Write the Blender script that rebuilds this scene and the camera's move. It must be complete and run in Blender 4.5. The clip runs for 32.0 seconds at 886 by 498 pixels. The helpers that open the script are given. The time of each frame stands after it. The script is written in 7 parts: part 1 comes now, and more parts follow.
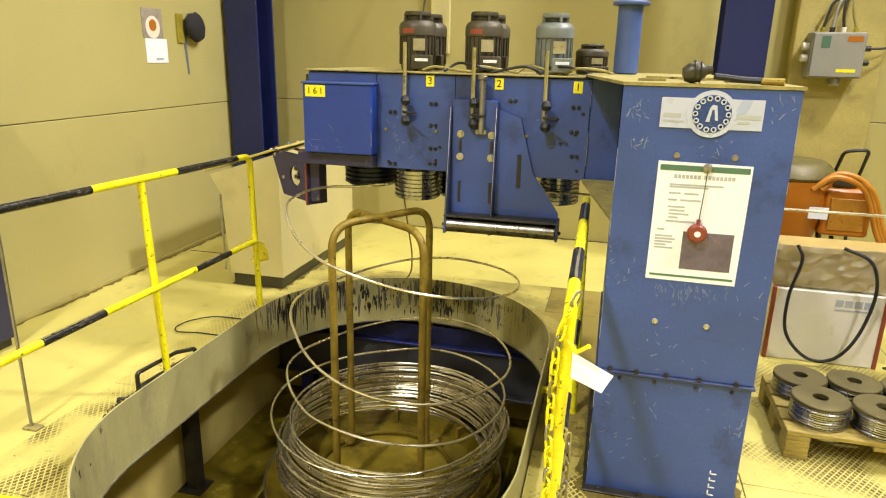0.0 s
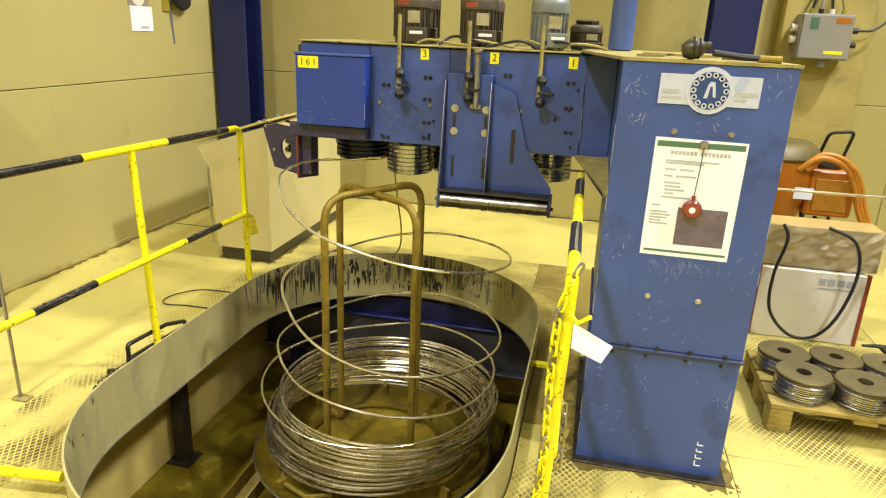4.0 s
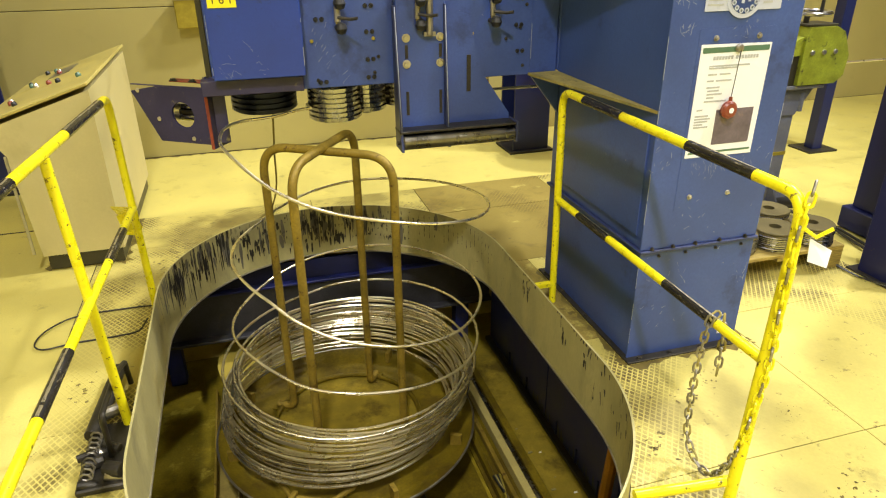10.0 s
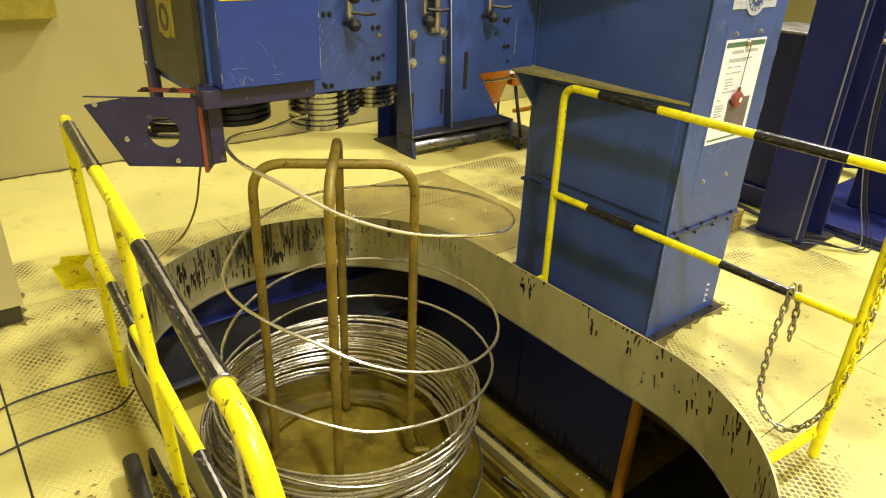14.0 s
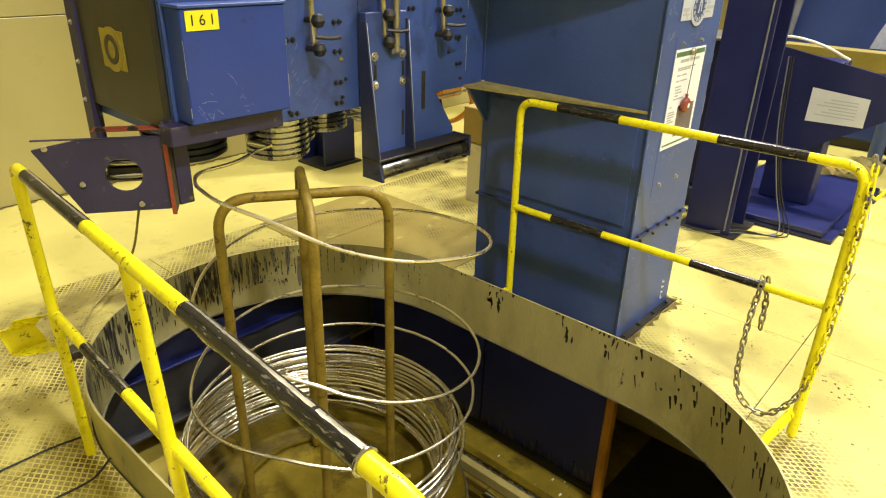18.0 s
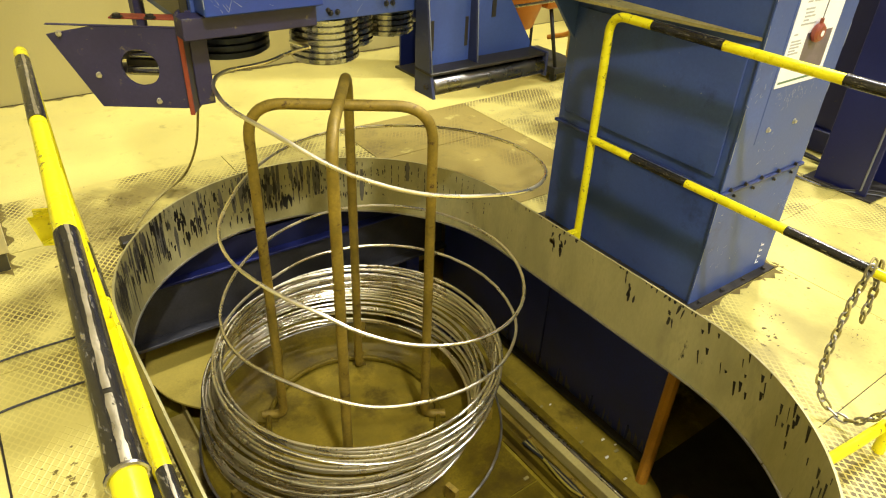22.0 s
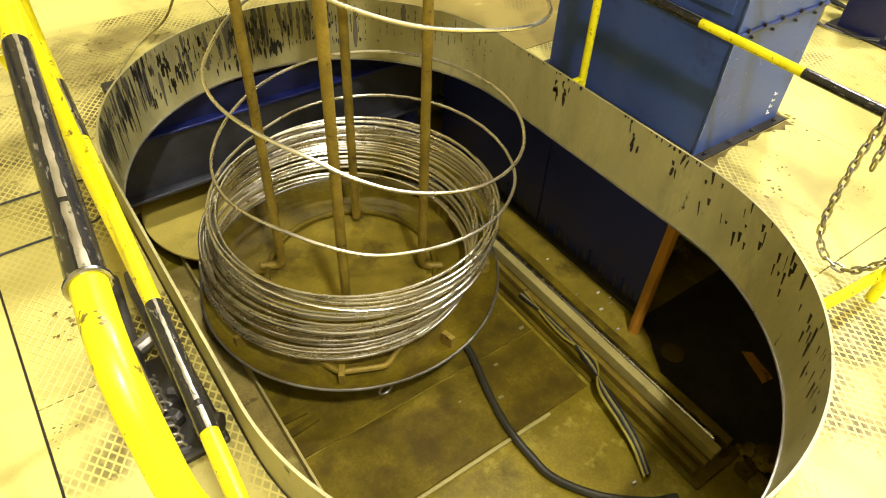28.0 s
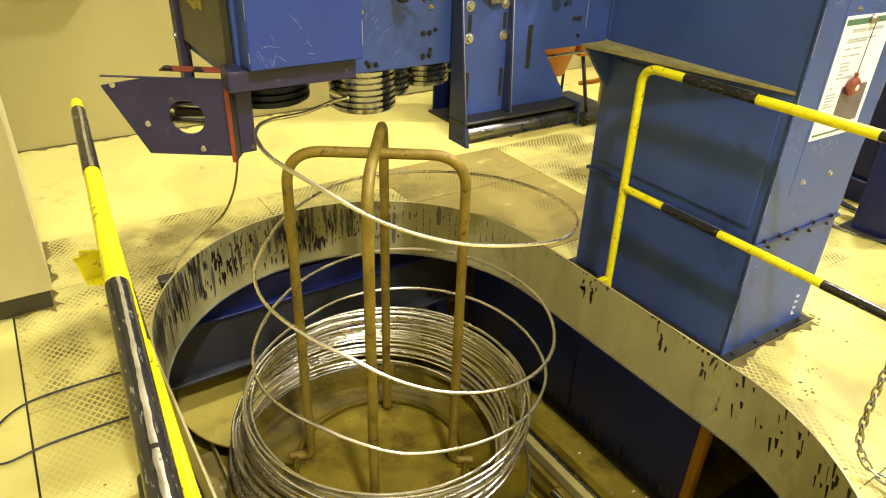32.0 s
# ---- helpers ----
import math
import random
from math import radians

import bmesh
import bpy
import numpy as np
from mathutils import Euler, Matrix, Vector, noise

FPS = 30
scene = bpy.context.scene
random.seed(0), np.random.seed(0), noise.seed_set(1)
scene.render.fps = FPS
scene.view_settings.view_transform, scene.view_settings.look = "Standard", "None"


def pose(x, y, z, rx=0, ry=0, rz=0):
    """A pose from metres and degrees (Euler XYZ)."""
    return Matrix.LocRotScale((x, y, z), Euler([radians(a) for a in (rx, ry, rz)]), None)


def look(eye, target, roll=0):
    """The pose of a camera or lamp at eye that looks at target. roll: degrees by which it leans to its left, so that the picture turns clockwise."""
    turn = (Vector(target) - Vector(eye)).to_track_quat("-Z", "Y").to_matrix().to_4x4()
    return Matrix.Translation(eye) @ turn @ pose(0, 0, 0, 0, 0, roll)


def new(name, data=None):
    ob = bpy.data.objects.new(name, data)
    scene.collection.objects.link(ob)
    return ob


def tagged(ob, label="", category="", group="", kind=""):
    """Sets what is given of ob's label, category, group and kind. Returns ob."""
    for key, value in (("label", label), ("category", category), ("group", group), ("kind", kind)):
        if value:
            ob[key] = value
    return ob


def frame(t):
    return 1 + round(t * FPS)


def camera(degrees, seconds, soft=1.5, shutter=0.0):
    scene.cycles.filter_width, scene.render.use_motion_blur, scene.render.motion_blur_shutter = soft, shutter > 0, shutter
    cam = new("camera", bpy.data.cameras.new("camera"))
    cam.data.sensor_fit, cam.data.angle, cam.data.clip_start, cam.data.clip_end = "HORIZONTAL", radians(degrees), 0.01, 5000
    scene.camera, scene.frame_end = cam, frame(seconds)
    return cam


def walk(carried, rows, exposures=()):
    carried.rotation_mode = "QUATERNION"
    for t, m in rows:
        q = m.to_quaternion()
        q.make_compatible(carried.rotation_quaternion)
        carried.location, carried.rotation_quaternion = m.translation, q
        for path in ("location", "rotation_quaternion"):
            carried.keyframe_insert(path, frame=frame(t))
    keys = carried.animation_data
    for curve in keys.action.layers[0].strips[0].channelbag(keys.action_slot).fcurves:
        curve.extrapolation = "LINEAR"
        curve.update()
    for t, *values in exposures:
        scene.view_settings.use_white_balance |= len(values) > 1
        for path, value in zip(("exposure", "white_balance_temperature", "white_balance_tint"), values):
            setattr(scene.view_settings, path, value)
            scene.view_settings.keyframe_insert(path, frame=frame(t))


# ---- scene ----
cam = camera(67.5, 32.0, soft=1.15)
PATH = [
    (0, (0.449, 0.364, 1.717), (-0.016, 2.225, 1.153), 1.3),
    (0.5, (0.439, 0.36, 1.729), (-0.025, 2.213, 1.138), 0.9),
    (1, (0.432, 0.348, 1.729), (-0.031, 2.199, 1.131), 0.8),
    (1.5, (0.428, 0.348, 1.727), (-0.033, 2.198, 1.124), 0.8),
    (2, (0.426, 0.345, 1.726), (-0.033, 2.194, 1.116), 0.8),
    (2.5, (0.42, 0.341, 1.722), (-0.035, 2.198, 1.138), 0.6),
    (4.5, (0.368, 0.338, 1.696), (-0.014, 2.196, 1.063), 3.2),
    (5, (0.288, 0.345, 1.705), (0.013, 2.234, 1.11), 1.7),
    (5.5, (0.165, 0.329, 1.702), (0.018, 2.219, 1.065), 2.2),
    (6, (0.097, 0.328, 1.699), (0.036, 2.206, 1.014), 2.5),
    (6.5, (0.008, 0.363, 1.701), (-0.04, 2.242, 1.018), 1.9),
    (7, (-0.129, 0.424, 1.704), (-0.034, 2.288, 0.986), 1.1),
    (7.5, (-0.224, 0.466, 1.709), (-0.12, 2.316, 0.955), 1.0),
    (8, (-0.339, 0.504, 1.729), (-0.131, 2.345, 0.975), 1.3),
    (8.5, (-0.54, 0.512, 1.751), (-0.223, 2.34, 1.006), 0.5),
    (9, (-0.721, 0.502, 1.743), (-0.336, 2.301, 0.959), -0.2),
    (9.5, (-0.876, 0.558, 1.766), (-0.49, 2.34, 0.946), -0.4),
    (10, (-1.02, 0.659, 1.749), (-0.511, 2.393, 0.892), -0.5),
    (10.5, (-1.14, 0.751, 1.708), (-0.611, 2.484, 0.862), -0.2),
    (11, (-1.288, 0.836, 1.713), (-0.633, 2.523, 0.861), -0.1),
    (11.5, (-1.536, 0.921, 1.728), (-0.729, 2.556, 0.908), -0.2),
    (12, (-1.677, 0.965, 1.731), (-0.77, 2.545, 0.906), 0.4),
    (12.5, (-1.75, 1.036, 1.712), (-0.824, 2.603, 0.883), 1.1),
    (13, (-1.824, 1.153, 1.721), (-0.814, 2.667, 0.891), 1.1),
    (13.5, (-1.903, 1.253, 1.734), (-0.843, 2.74, 0.918), 2.2),
    (14, (-1.973, 1.368, 1.739), (-0.837, 2.762, 0.863), 2.5),
    (14.5, (-2.081, 1.489, 1.762), (-0.8, 2.76, 0.899), 1.5),
    (16.5, (-2.243, 1.629, 1.777), (-0.843, 2.79, 0.945), 2.9),
    (17, (-2.243, 1.639, 1.774), (-0.856, 2.814, 0.941), 2.6),
    (17.5, (-2.226, 1.637, 1.772), (-0.849, 2.822, 0.937), 2.2),
    (18, (-2.177, 1.637, 1.758), (-0.81, 2.832, 0.918), 1.7),
    (18.5, (-2.091, 1.639, 1.749), (-0.777, 2.862, 0.866), 1.9),
    (19, (-2.013, 1.646, 1.738), (-0.77, 2.911, 0.813), 2.2),
    (19.5, (-1.936, 1.642, 1.731), (-0.739, 2.918, 0.761), 2.4),
    (20, (-1.87, 1.635, 1.726), (-0.708, 2.93, 0.739), 3.0),
    (20.5, (-1.801, 1.629, 1.717), (-0.701, 2.965, 0.714), 4.3),
    (21, (-1.764, 1.623, 1.71), (-0.726, 2.991, 0.686), 2.9),
    (21.5, (-1.751, 1.624, 1.7), (-0.727, 2.985, 0.653), 3.0),
    (22, (-1.744, 1.625, 1.696), (-0.731, 2.973, 0.621), 2.6),
    (22.5, (-1.742, 1.624, 1.691), (-0.739, 2.957, 0.588), 2.6),
    (23, (-1.742, 1.625, 1.683), (-0.746, 2.945, 0.558), 2.5),
    (23.5, (-1.738, 1.629, 1.674), (-0.749, 2.933, 0.524), 2.4),
    (24, (-1.731, 1.622, 1.674), (-0.758, 2.913, 0.496), 2.1),
    (24.5, (-1.73, 1.628, 1.663), (-0.76, 2.903, 0.465), 2.4),
    (25, (-1.728, 1.629, 1.656), (-0.765, 2.889, 0.437), 2.5),
    (25.5, (-1.728, 1.631, 1.644), (-0.774, 2.877, 0.405), 2.6),
    (27.5, (-1.715, 1.628, 1.608), (-0.829, 2.785, 0.238), 2.9),
    (28, (-1.718, 1.623, 1.605), (-0.843, 2.764, 0.215), 3.2),
    (28.5, (-1.717, 1.622, 1.606), (-0.846, 2.762, 0.213), 3.0),
    (29, (-1.713, 1.625, 1.61), (-0.84, 2.77, 0.222), 3.0),
    (29.5, (-1.718, 1.639, 1.613), (-0.819, 2.812, 0.266), 3.2),
    (30, (-1.726, 1.639, 1.629), (-0.81, 2.85, 0.327), 3.6),
    (30.5, (-1.734, 1.633, 1.646), (-0.797, 2.89, 0.405), 3.4),
    (31, (-1.748, 1.626, 1.67), (-0.778, 2.938, 0.514), 3.3),
    (31.5, (-1.763, 1.619, 1.7), (-0.783, 2.996, 0.631), 2.9),
    (32, (-1.757, 1.63, 1.737), (-0.784, 3.076, 0.755), 2.1),
]
walk(cam, [(t, look(eye, target, roll)) for t, eye, target, roll in PATH], ((0.0, -0.06), (6.0, -0.06), (11.0, -0.1), (19.0, -0.06), (24.0, 0.17), (29.0, 0.22), (31.0, 0.22), (32.0, 0.18)))

# ---- light ----
world = bpy.data.worlds.new("world")
scene.world = world
world.use_nodes = True
world.node_tree.nodes["Background"].inputs[0].default_value = (1.0, 0.96, 0.88, 1)
world.node_tree.nodes["Background"].inputs[1].default_value = 0.03
scene.view_settings.exposure = 0.0


def lamp(x, y, z, power, size, color=(1.0, 0.97, 0.97), aim=None):
    data = bpy.data.lights.new("bay_light", "AREA")
    data.shape, data.size, data.energy, data.color = "DISK", size, power, color
    data.spread = math.radians(135)  # deep reflectors
    ob = new("bay_light", data)
    ob.matrix_world = look((x, y, z), aim or (x, y + 0.001, 0))
    return ob


# high bay lamps under the hall roof
lamp(-1.65, -0.67, 6.6, 320, 0.5)
lamp(1.2, 5.9, 6.6, 150, 0.5)
lamp(4.2, 1.6, 6.6, 300, 0.5)
lamp(-1.65, -4.0, 6.6, 140, 0.5)
lamp(4.2, -3.0, 6.6, 200, 0.5)
lamp(4.0, 4.4, 6.9, 330, 0.5, aim=(-3.0, 4.4, 1.2))  # tilted towards the panel wall


# ---- materials ----
def mat(name, base, rough=0.5, metal=0.0, var=0.15, scale=6.0, second=None, amount=0.0, spot=18.0, bump=0.0, fine=80.0, sharp=0.08, stretch=(1, 1, 1), alpha=None):
    """Paint or metal: base colour, broad mottling, patches of a second colour (wear, dirt), fine relief."""
    m = bpy.data.materials.new(name)
    m.use_nodes = True
    nt = m.node_tree
    N, L = nt.nodes, nt.links
    b = N["Principled BSDF"]
    tc = N.new("ShaderNodeTexCoord")
    mp = N.new("ShaderNodeMapping")
    mp.inputs["Scale"].default_value = stretch
    L.new(tc.outputs["Object"], mp.inputs["Vector"])

    def noise_of(s, detail=4.0, roughness=0.6):
        n = N.new("ShaderNodeTexNoise")
        n.inputs["Scale"].default_value, n.inputs["Detail"].default_value, n.inputs["Roughness"].default_value = s, detail, roughness
        L.new(mp.outputs[0], n.inputs["Vector"])
        return n.outputs["Fac"]

    def mixed(fac, a, c, blend="MIX"):
        x = N.new("ShaderNodeMix")
        x.data_type, x.blend_type = "RGBA", blend
        for sock, v in ((x.inputs[0], fac), (x.inputs[6], a), (x.inputs[7], c)):
            if isinstance(v, (int, float)):
                sock.default_value = v
            elif isinstance(v, tuple):
                sock.default_value = (*v, 1)
            else:
                L.new(v, sock)
        return x.outputs[2]

    def ramp(fac, lo, hi, a=0.0, c=1.0):
        r = N.new("ShaderNodeMapRange")
        for k, v in zip((1, 2, 3, 4), (lo, hi, a, c)):
            r.inputs[k].default_value = v
        L.new(fac, r.inputs[0])
        return r.outputs[0]

    broad = noise_of(scale)
    grain = noise_of(fine, 3.0)
    dark = tuple(v * (1 - var) for v in base)
    light = tuple(min(1, v * (1 + var)) for v in base)
    col = mixed(ramp(broad, 0.3, 0.7), dark, light)
    col = mixed(ramp(grain, 0.35, 0.65, 0, 0.35), col, tuple(v * (1 - 1.4 * var) for v in base))
    if second:
        w = ramp(noise_of(spot, 8.0, 0.68), 0.62 - amount * 0.3, 0.62 - amount * 0.3 + sharp)
        col = mixed(w, col, second)
    L.new(col, b.inputs["Base Color"])
    L.new(ramp(broad, 0.25, 0.75, max(0.04, rough - 0.1), min(1, rough + 0.12)), b.inputs["Roughness"])
    b.inputs["Metallic"].default_value = metal
    if bump:
        bp = N.new("ShaderNodeBump")
        bp.inputs["Strength"].default_value, bp.inputs["Distance"].default_value = 0.6, bump
        L.new(grain, bp.inputs["Height"])
        L.new(bp.outputs[0], b.inputs["Normal"])
    if alpha is not None:
        b.inputs["Alpha"].default_value = alpha
    return m


BLUE = mat("blue_paint", (0.044, 0.083, 0.29), 0.42, var=0.2, scale=2.2, second=(0.2, 0.23, 0.32), amount=-0.22, spot=26, bump=0.0006, sharp=0.05)
DARKBLUE = mat("dark_blue_paint", (0.014, 0.022, 0.125), 0.45, var=0.2, scale=3, second=(0.12, 0.12, 0.12), amount=0.0, spot=25, bump=0.0005)
NAVY = mat("navy_steel_paint", (0.009, 0.013, 0.065), 0.45, var=0.3, scale=3, second=(0.05, 0.045, 0.03), amount=0.06, spot=8, bump=0.0005, sharp=0.2)
VIOLET = mat("old_blue_paint", (0.035, 0.03, 0.085), 0.5, var=0.25, scale=5, second=(0.2, 0.18, 0.1), amount=0.03, spot=20, bump=0.0006)
YELLOW = mat("yellow_paint", (0.86, 0.78, 0.01), 0.3, var=0.1, scale=9, second=(0.16, 0.12, 0.02), amount=0.06, spot=34, bump=0.0006, sharp=0.04)
BLACK = mat("black_paint", (0.02, 0.018, 0.014), 0.22, var=0.3, scale=9, bump=0.0002)
CHROME = mat("polished_steel", (0.46, 0.45, 0.43), 0.24, 1.0, 0.2, 9)
WIRE = mat("drawn_wire", (0.84, 0.78, 0.58), 0.27, 0.95, 0.05, 5)
WHEELSTEEL = mat("turned_steel", (0.4, 0.4, 0.42), 0.22, 1.0, 0.2, 12)
STEEL = mat("worn_steel", (0.36, 0.34, 0.29), 0.42, 0.9, 0.3, 8, bump=0.0008)
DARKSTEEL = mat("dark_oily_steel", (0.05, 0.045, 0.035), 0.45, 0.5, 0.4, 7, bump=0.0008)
RUST = mat("rusty_ochre_tube", (0.28, 0.195, 0.0222), 0.55, 0.25, 0.35, 8, second=(0.1, 0.055, 0.0111), amount=0.12, spot=22, bump=0.001)
OCHRE = mat("orange_rust_paint", (0.45, 0.2, 0.0148), 0.5, 0.0, 0.25, 7, second=(0.12, 0.06, 0.0111), amount=0.1, spot=14, bump=0.0006)
TRAY = mat("oily_tray_steel", (0.15, 0.108, 0.006), 0.5, 0.0, 0.45, 4, second=(0.05, 0.034, 0.004), amount=0.16, spot=9, bump=0.0008, sharp=0.25)
SMEAR = mat("grey_smear", (0.15, 0.14, 0.1), 0.4, 0.1, 0.4, 9, second=(0.05, 0.05, 0.045), amount=0.05, spot=14, stretch=(1, 1, 0.3), sharp=0.2)
GREYPAINT = mat("grey_band_paint", (0.44, 0.4, 0.17), 0.42, 0.1, 0.2, 5, second=(0.03, 0.03, 0.0213), amount=-0.1, spot=12, bump=0.0006, stretch=(1, 1, 0.35), sharp=0.04)
WALL = mat("wall_panel", (0.45, 0.395, 0.15), 0.38, var=0.05, scale=0.9, second=(0.34, 0.29, 0.115), amount=0.05, spot=2.5, bump=0.0006, sharp=0.3)
FLOOR = mat("concrete_floor", (0.62, 0.54, 0.14), 0.5, var=0.12, scale=1.6, second=(0.36, 0.29, 0.0592), amount=0.16, spot=4.5, bump=0.0015, fine=120, sharp=0.3)
CONSOLE = mat("cream_cabinet", (0.6, 0.53, 0.244), 0.45, var=0.06, scale=3, bump=0.0004)
PIT = mat("oily_concrete", (0.25, 0.19, 0.014), 0.35, var=0.4, scale=2.5, second=(0.1, 0.075, 0.0148), amount=0.12, spot=4, bump=0.002, sharp=0.3)
WOOD = mat("pallet_wood", (0.4, 0.3, 0.07), 0.7, var=0.35, scale=12, stretch=(1, 9, 9), bump=0.0012)
WHITE = mat("white_paper", (0.83, 0.86, 0.94), 0.4, var=0.02)
INK = mat("black_ink", (0.02, 0.02, 0.02), 0.5, var=0.05)
GREYINK = mat("grey_print", (0.42, 0.44, 0.46), 0.5, var=0.05)
LABEL = mat("yellow_label", (0.92, 0.82, 0.02), 0.4, var=0.03)
GREEN = mat("green_machine_paint", (0.28, 0.32, 0.025), 0.45, var=0.3, scale=9, second=(0.05, 0.05, 0.02), amount=0.08, spot=14, bump=0.0008)
ORANGE = mat("orange_paint", (0.46, 0.15, 0.008), 0.4, var=0.12, scale=5, bump=0.0004)
RED = mat("red_plastic", (0.24, 0.05, 0.028), 0.35, var=0.1)
RUBBER = mat("black_rubber", (0.015, 0.015, 0.014), 0.5, var=0.2)
GREYMOTOR = mat("grey_motor_paint", (0.19, 0.21, 0.19), 0.45, 0.1, 0.2, 8, bump=0.0006)
DARKMOTOR = mat("dark_motor_paint", (0.075, 0.062, 0.035), 0.5, 0.2, 0.3, 8, bump=0.0008)
LIGHTBLUE = mat("pale_blue_paint", (0.065, 0.11, 0.3), 0.4, var=0.15, scale=4, bump=0.0004)
FLANGE = mat("dirty_blue_flange", (0.03, 0.045, 0.14), 0.5, var=0.3, scale=14, second=(0.05, 0.042, 0.025), amount=0.16, spot=20, bump=0.0008, sharp=0.2)
CHEEK = mat("rubbed_blue_grey_plate", (0.04, 0.05, 0.12), 0.42, 0.2, 0.25, 9, second=(0.16, 0.16, 0.17), amount=0.02, spot=16, bump=0.0006, sharp=0.2)
ROLLER = mat("dull_roller_steel", (0.27, 0.26, 0.23), 0.3, 1.0, 0.25, 10)
# pale flecked metal that paints the highlight along the rails' crowns
SHINESTEEL = mat("crown_shine_steel", (0.56, 0.51, 0.36), 0.34, 0.85, 0.3, 30, second=(0.04, 0.036, 0.025), amount=0.14, spot=110, bump=0.0003, stretch=(1, 0.4, 1))
NIGHTBLUE = mat("deep_blue_paint", (0.008, 0.012, 0.085), 0.42, var=0.2, scale=3, second=(0.06, 0.055, 0.05), amount=-0.1, spot=20, bump=0.0005)
PITWALL = mat("beige_pit_concrete", (0.62, 0.5, 0.14), 0.7, var=0.15, scale=2.5, second=(0.3, 0.22, 0.04), amount=0.1, spot=4, bump=0.002, sharp=0.3)
LIDOLIVE = mat("oily_olive_lid", (0.13, 0.105, 0.03), 0.5, 0.1, 0.3, 8, second=(0.3, 0.24, 0.06), amount=0.05, spot=12, bump=0.0006, sharp=0.2)
SCUFF = mat("pale_scuff", (0.085, 0.085, 0.1), 0.6, var=0.4, scale=30)
CEIL = mat("roof_sheet", (0.5, 0.47, 0.38), 0.7, var=0.08)

CONCRETE = mat("dirty_concrete", (0.44, 0.365, 0.11), 0.7, var=0.2, scale=2.5, second=(0.13, 0.1, 0.0296), amount=0.12, spot=4, bump=0.002, sharp=0.3)
HALLBLUE = mat("hall_column_paint", (0.009, 0.016, 0.095), 0.4, var=0.12, scale=2, bump=0.0004)
DUSKBLUE = mat("dusky_cabinet_paint", (0.028, 0.028, 0.06), 0.5, var=0.12, scale=3, bump=0.0004)
BRIGHTBLUE = mat("bright_blue_paint", (0.018, 0.05, 0.3), 0.35, var=0.12, scale=4, second=(0.02, 0.03, 0.1), amount=0.0, spot=10, bump=0.0004)
BLACKOLIVE = mat("dark_olive_sheet", (0.05, 0.045, 0.025), 0.4, 0.2, 0.2, 4, bump=0.0004)
BRASS = mat("yellowed_brass", (0.42, 0.34, 0.0444), 0.4, 0.4, 0.2, 14, bump=0.0004)
BOLT = mat("galvanised_bolt", (0.55, 0.53, 0.46), 0.35, 0.9, 0.15, 30)
DUSTY = mat("dusty_steel", (0.32, 0.27, 0.0814), 0.75, 0.1, 0.35, 9, second=(0.08, 0.07, 0.037), amount=0.12, spot=14, bump=0.001)
REDPAINT = mat("faded_red_paint", (0.3, 0.06, 0.03), 0.5, var=0.2, scale=14)
RUBBERSTEEL = mat("blackened_steel", (0.02, 0.025, 0.055), 0.32, 0.6, 0.2, 14)
SIGNWHITE = mat("sign_white", (0.5, 0.54, 0.68), 0.3, var=0.03)
SIGNBLUE = mat("sign_blue", (0.03, 0.06, 0.2), 0.35, var=0.05)
PALEBLUE = mat("pale_blue_print", (0.4, 0.46, 0.66), 0.35, var=0.05)
SCRATCH = mat("bare_scratch", (0.3, 0.33, 0.42), 0.5, var=0.1)
PRINTGREEN = mat("green_print", (0.08, 0.17, 0.11), 0.4, var=0.05)
PHOTO = mat("photo_print", (0.14, 0.11, 0.15), 0.35, var=0.3, scale=14, second=(0.3, 0.2, 0.16), amount=0.12, spot=16, sharp=0.15)

PITDUST = mat("oily_dust", (0.27, 0.2, 0.018), 0.7, 0.0, 0.3, 5, second=(0.08, 0.055, 0.0148), amount=0.14, spot=8, bump=0.0015, sharp=0.3)
CONSOLE2 = mat("worn_desk_top", (0.5, 0.42, 0.118), 0.4, var=0.15, scale=5, second=(0.25, 0.2, 0.0518), amount=0.08, spot=10, bump=0.0004, sharp=0.2)
DUSTYROLL = mat("dusty_roll_face", (0.17, 0.14, 0.055), 0.6, 0.3, 0.2, 12, bump=0.0006)
CASEWHITE = mat("scuffed_white_plastic", (0.78, 0.74, 0.62), 0.4, var=0.05, second=(0.5, 0.45, 0.3), amount=0.05, spot=7, sharp=0.2)
CARTON = mat("brown_carton", (0.42, 0.3, 0.0888), 0.7, var=0.15)
ORANGEHOSE = mat("orange_rubber", (0.5, 0.2, 0.016), 0.45, var=0.15, scale=10)
STEELBLUE = mat("dull_blue_grey_paint", (0.15, 0.16, 0.2), 0.45, var=0.2, scale=6, second=(0.25, 0.22, 0.1), amount=0.05, spot=14, bump=0.0006)
FILM = mat("clear_film", (0.62, 0.58, 0.42), 0.08, var=0.1, alpha=0.32)

COVERPAINT = mat("dull_beige_cover", (0.5, 0.39, 0.06), 0.6, var=0.15, scale=4, second=(0.2, 0.15, 0.02), amount=0.04, spot=5, bump=0.0006, sharp=0.25)
PICTURE = mat("printed_picture", (0.35, 0.3, 0.25), 0.4, var=0.3, scale=12)
KNIT = mat("dark_knit", (0.02, 0.018, 0.02), 0.9, var=0.3, bump=0.003, fine=150)
BOXGREY = mat("grey_enamel", (0.3, 0.29, 0.25), 0.4, var=0.05)
NOTICE = mat("grey_notice", (0.6, 0.62, 0.68), 0.4, var=0.08)
HOUSEBLUE = mat("deep_housing_paint", (0.02, 0.045, 0.2), 0.45, var=0.15, scale=2, second=(0.1, 0.11, 0.16), amount=-0.1, spot=8, bump=0.0005)
SHEETING = mat("milky_plastic_sheet", (0.24, 0.25, 0.28), 0.35, var=0.4, scale=5, alpha=0.7)
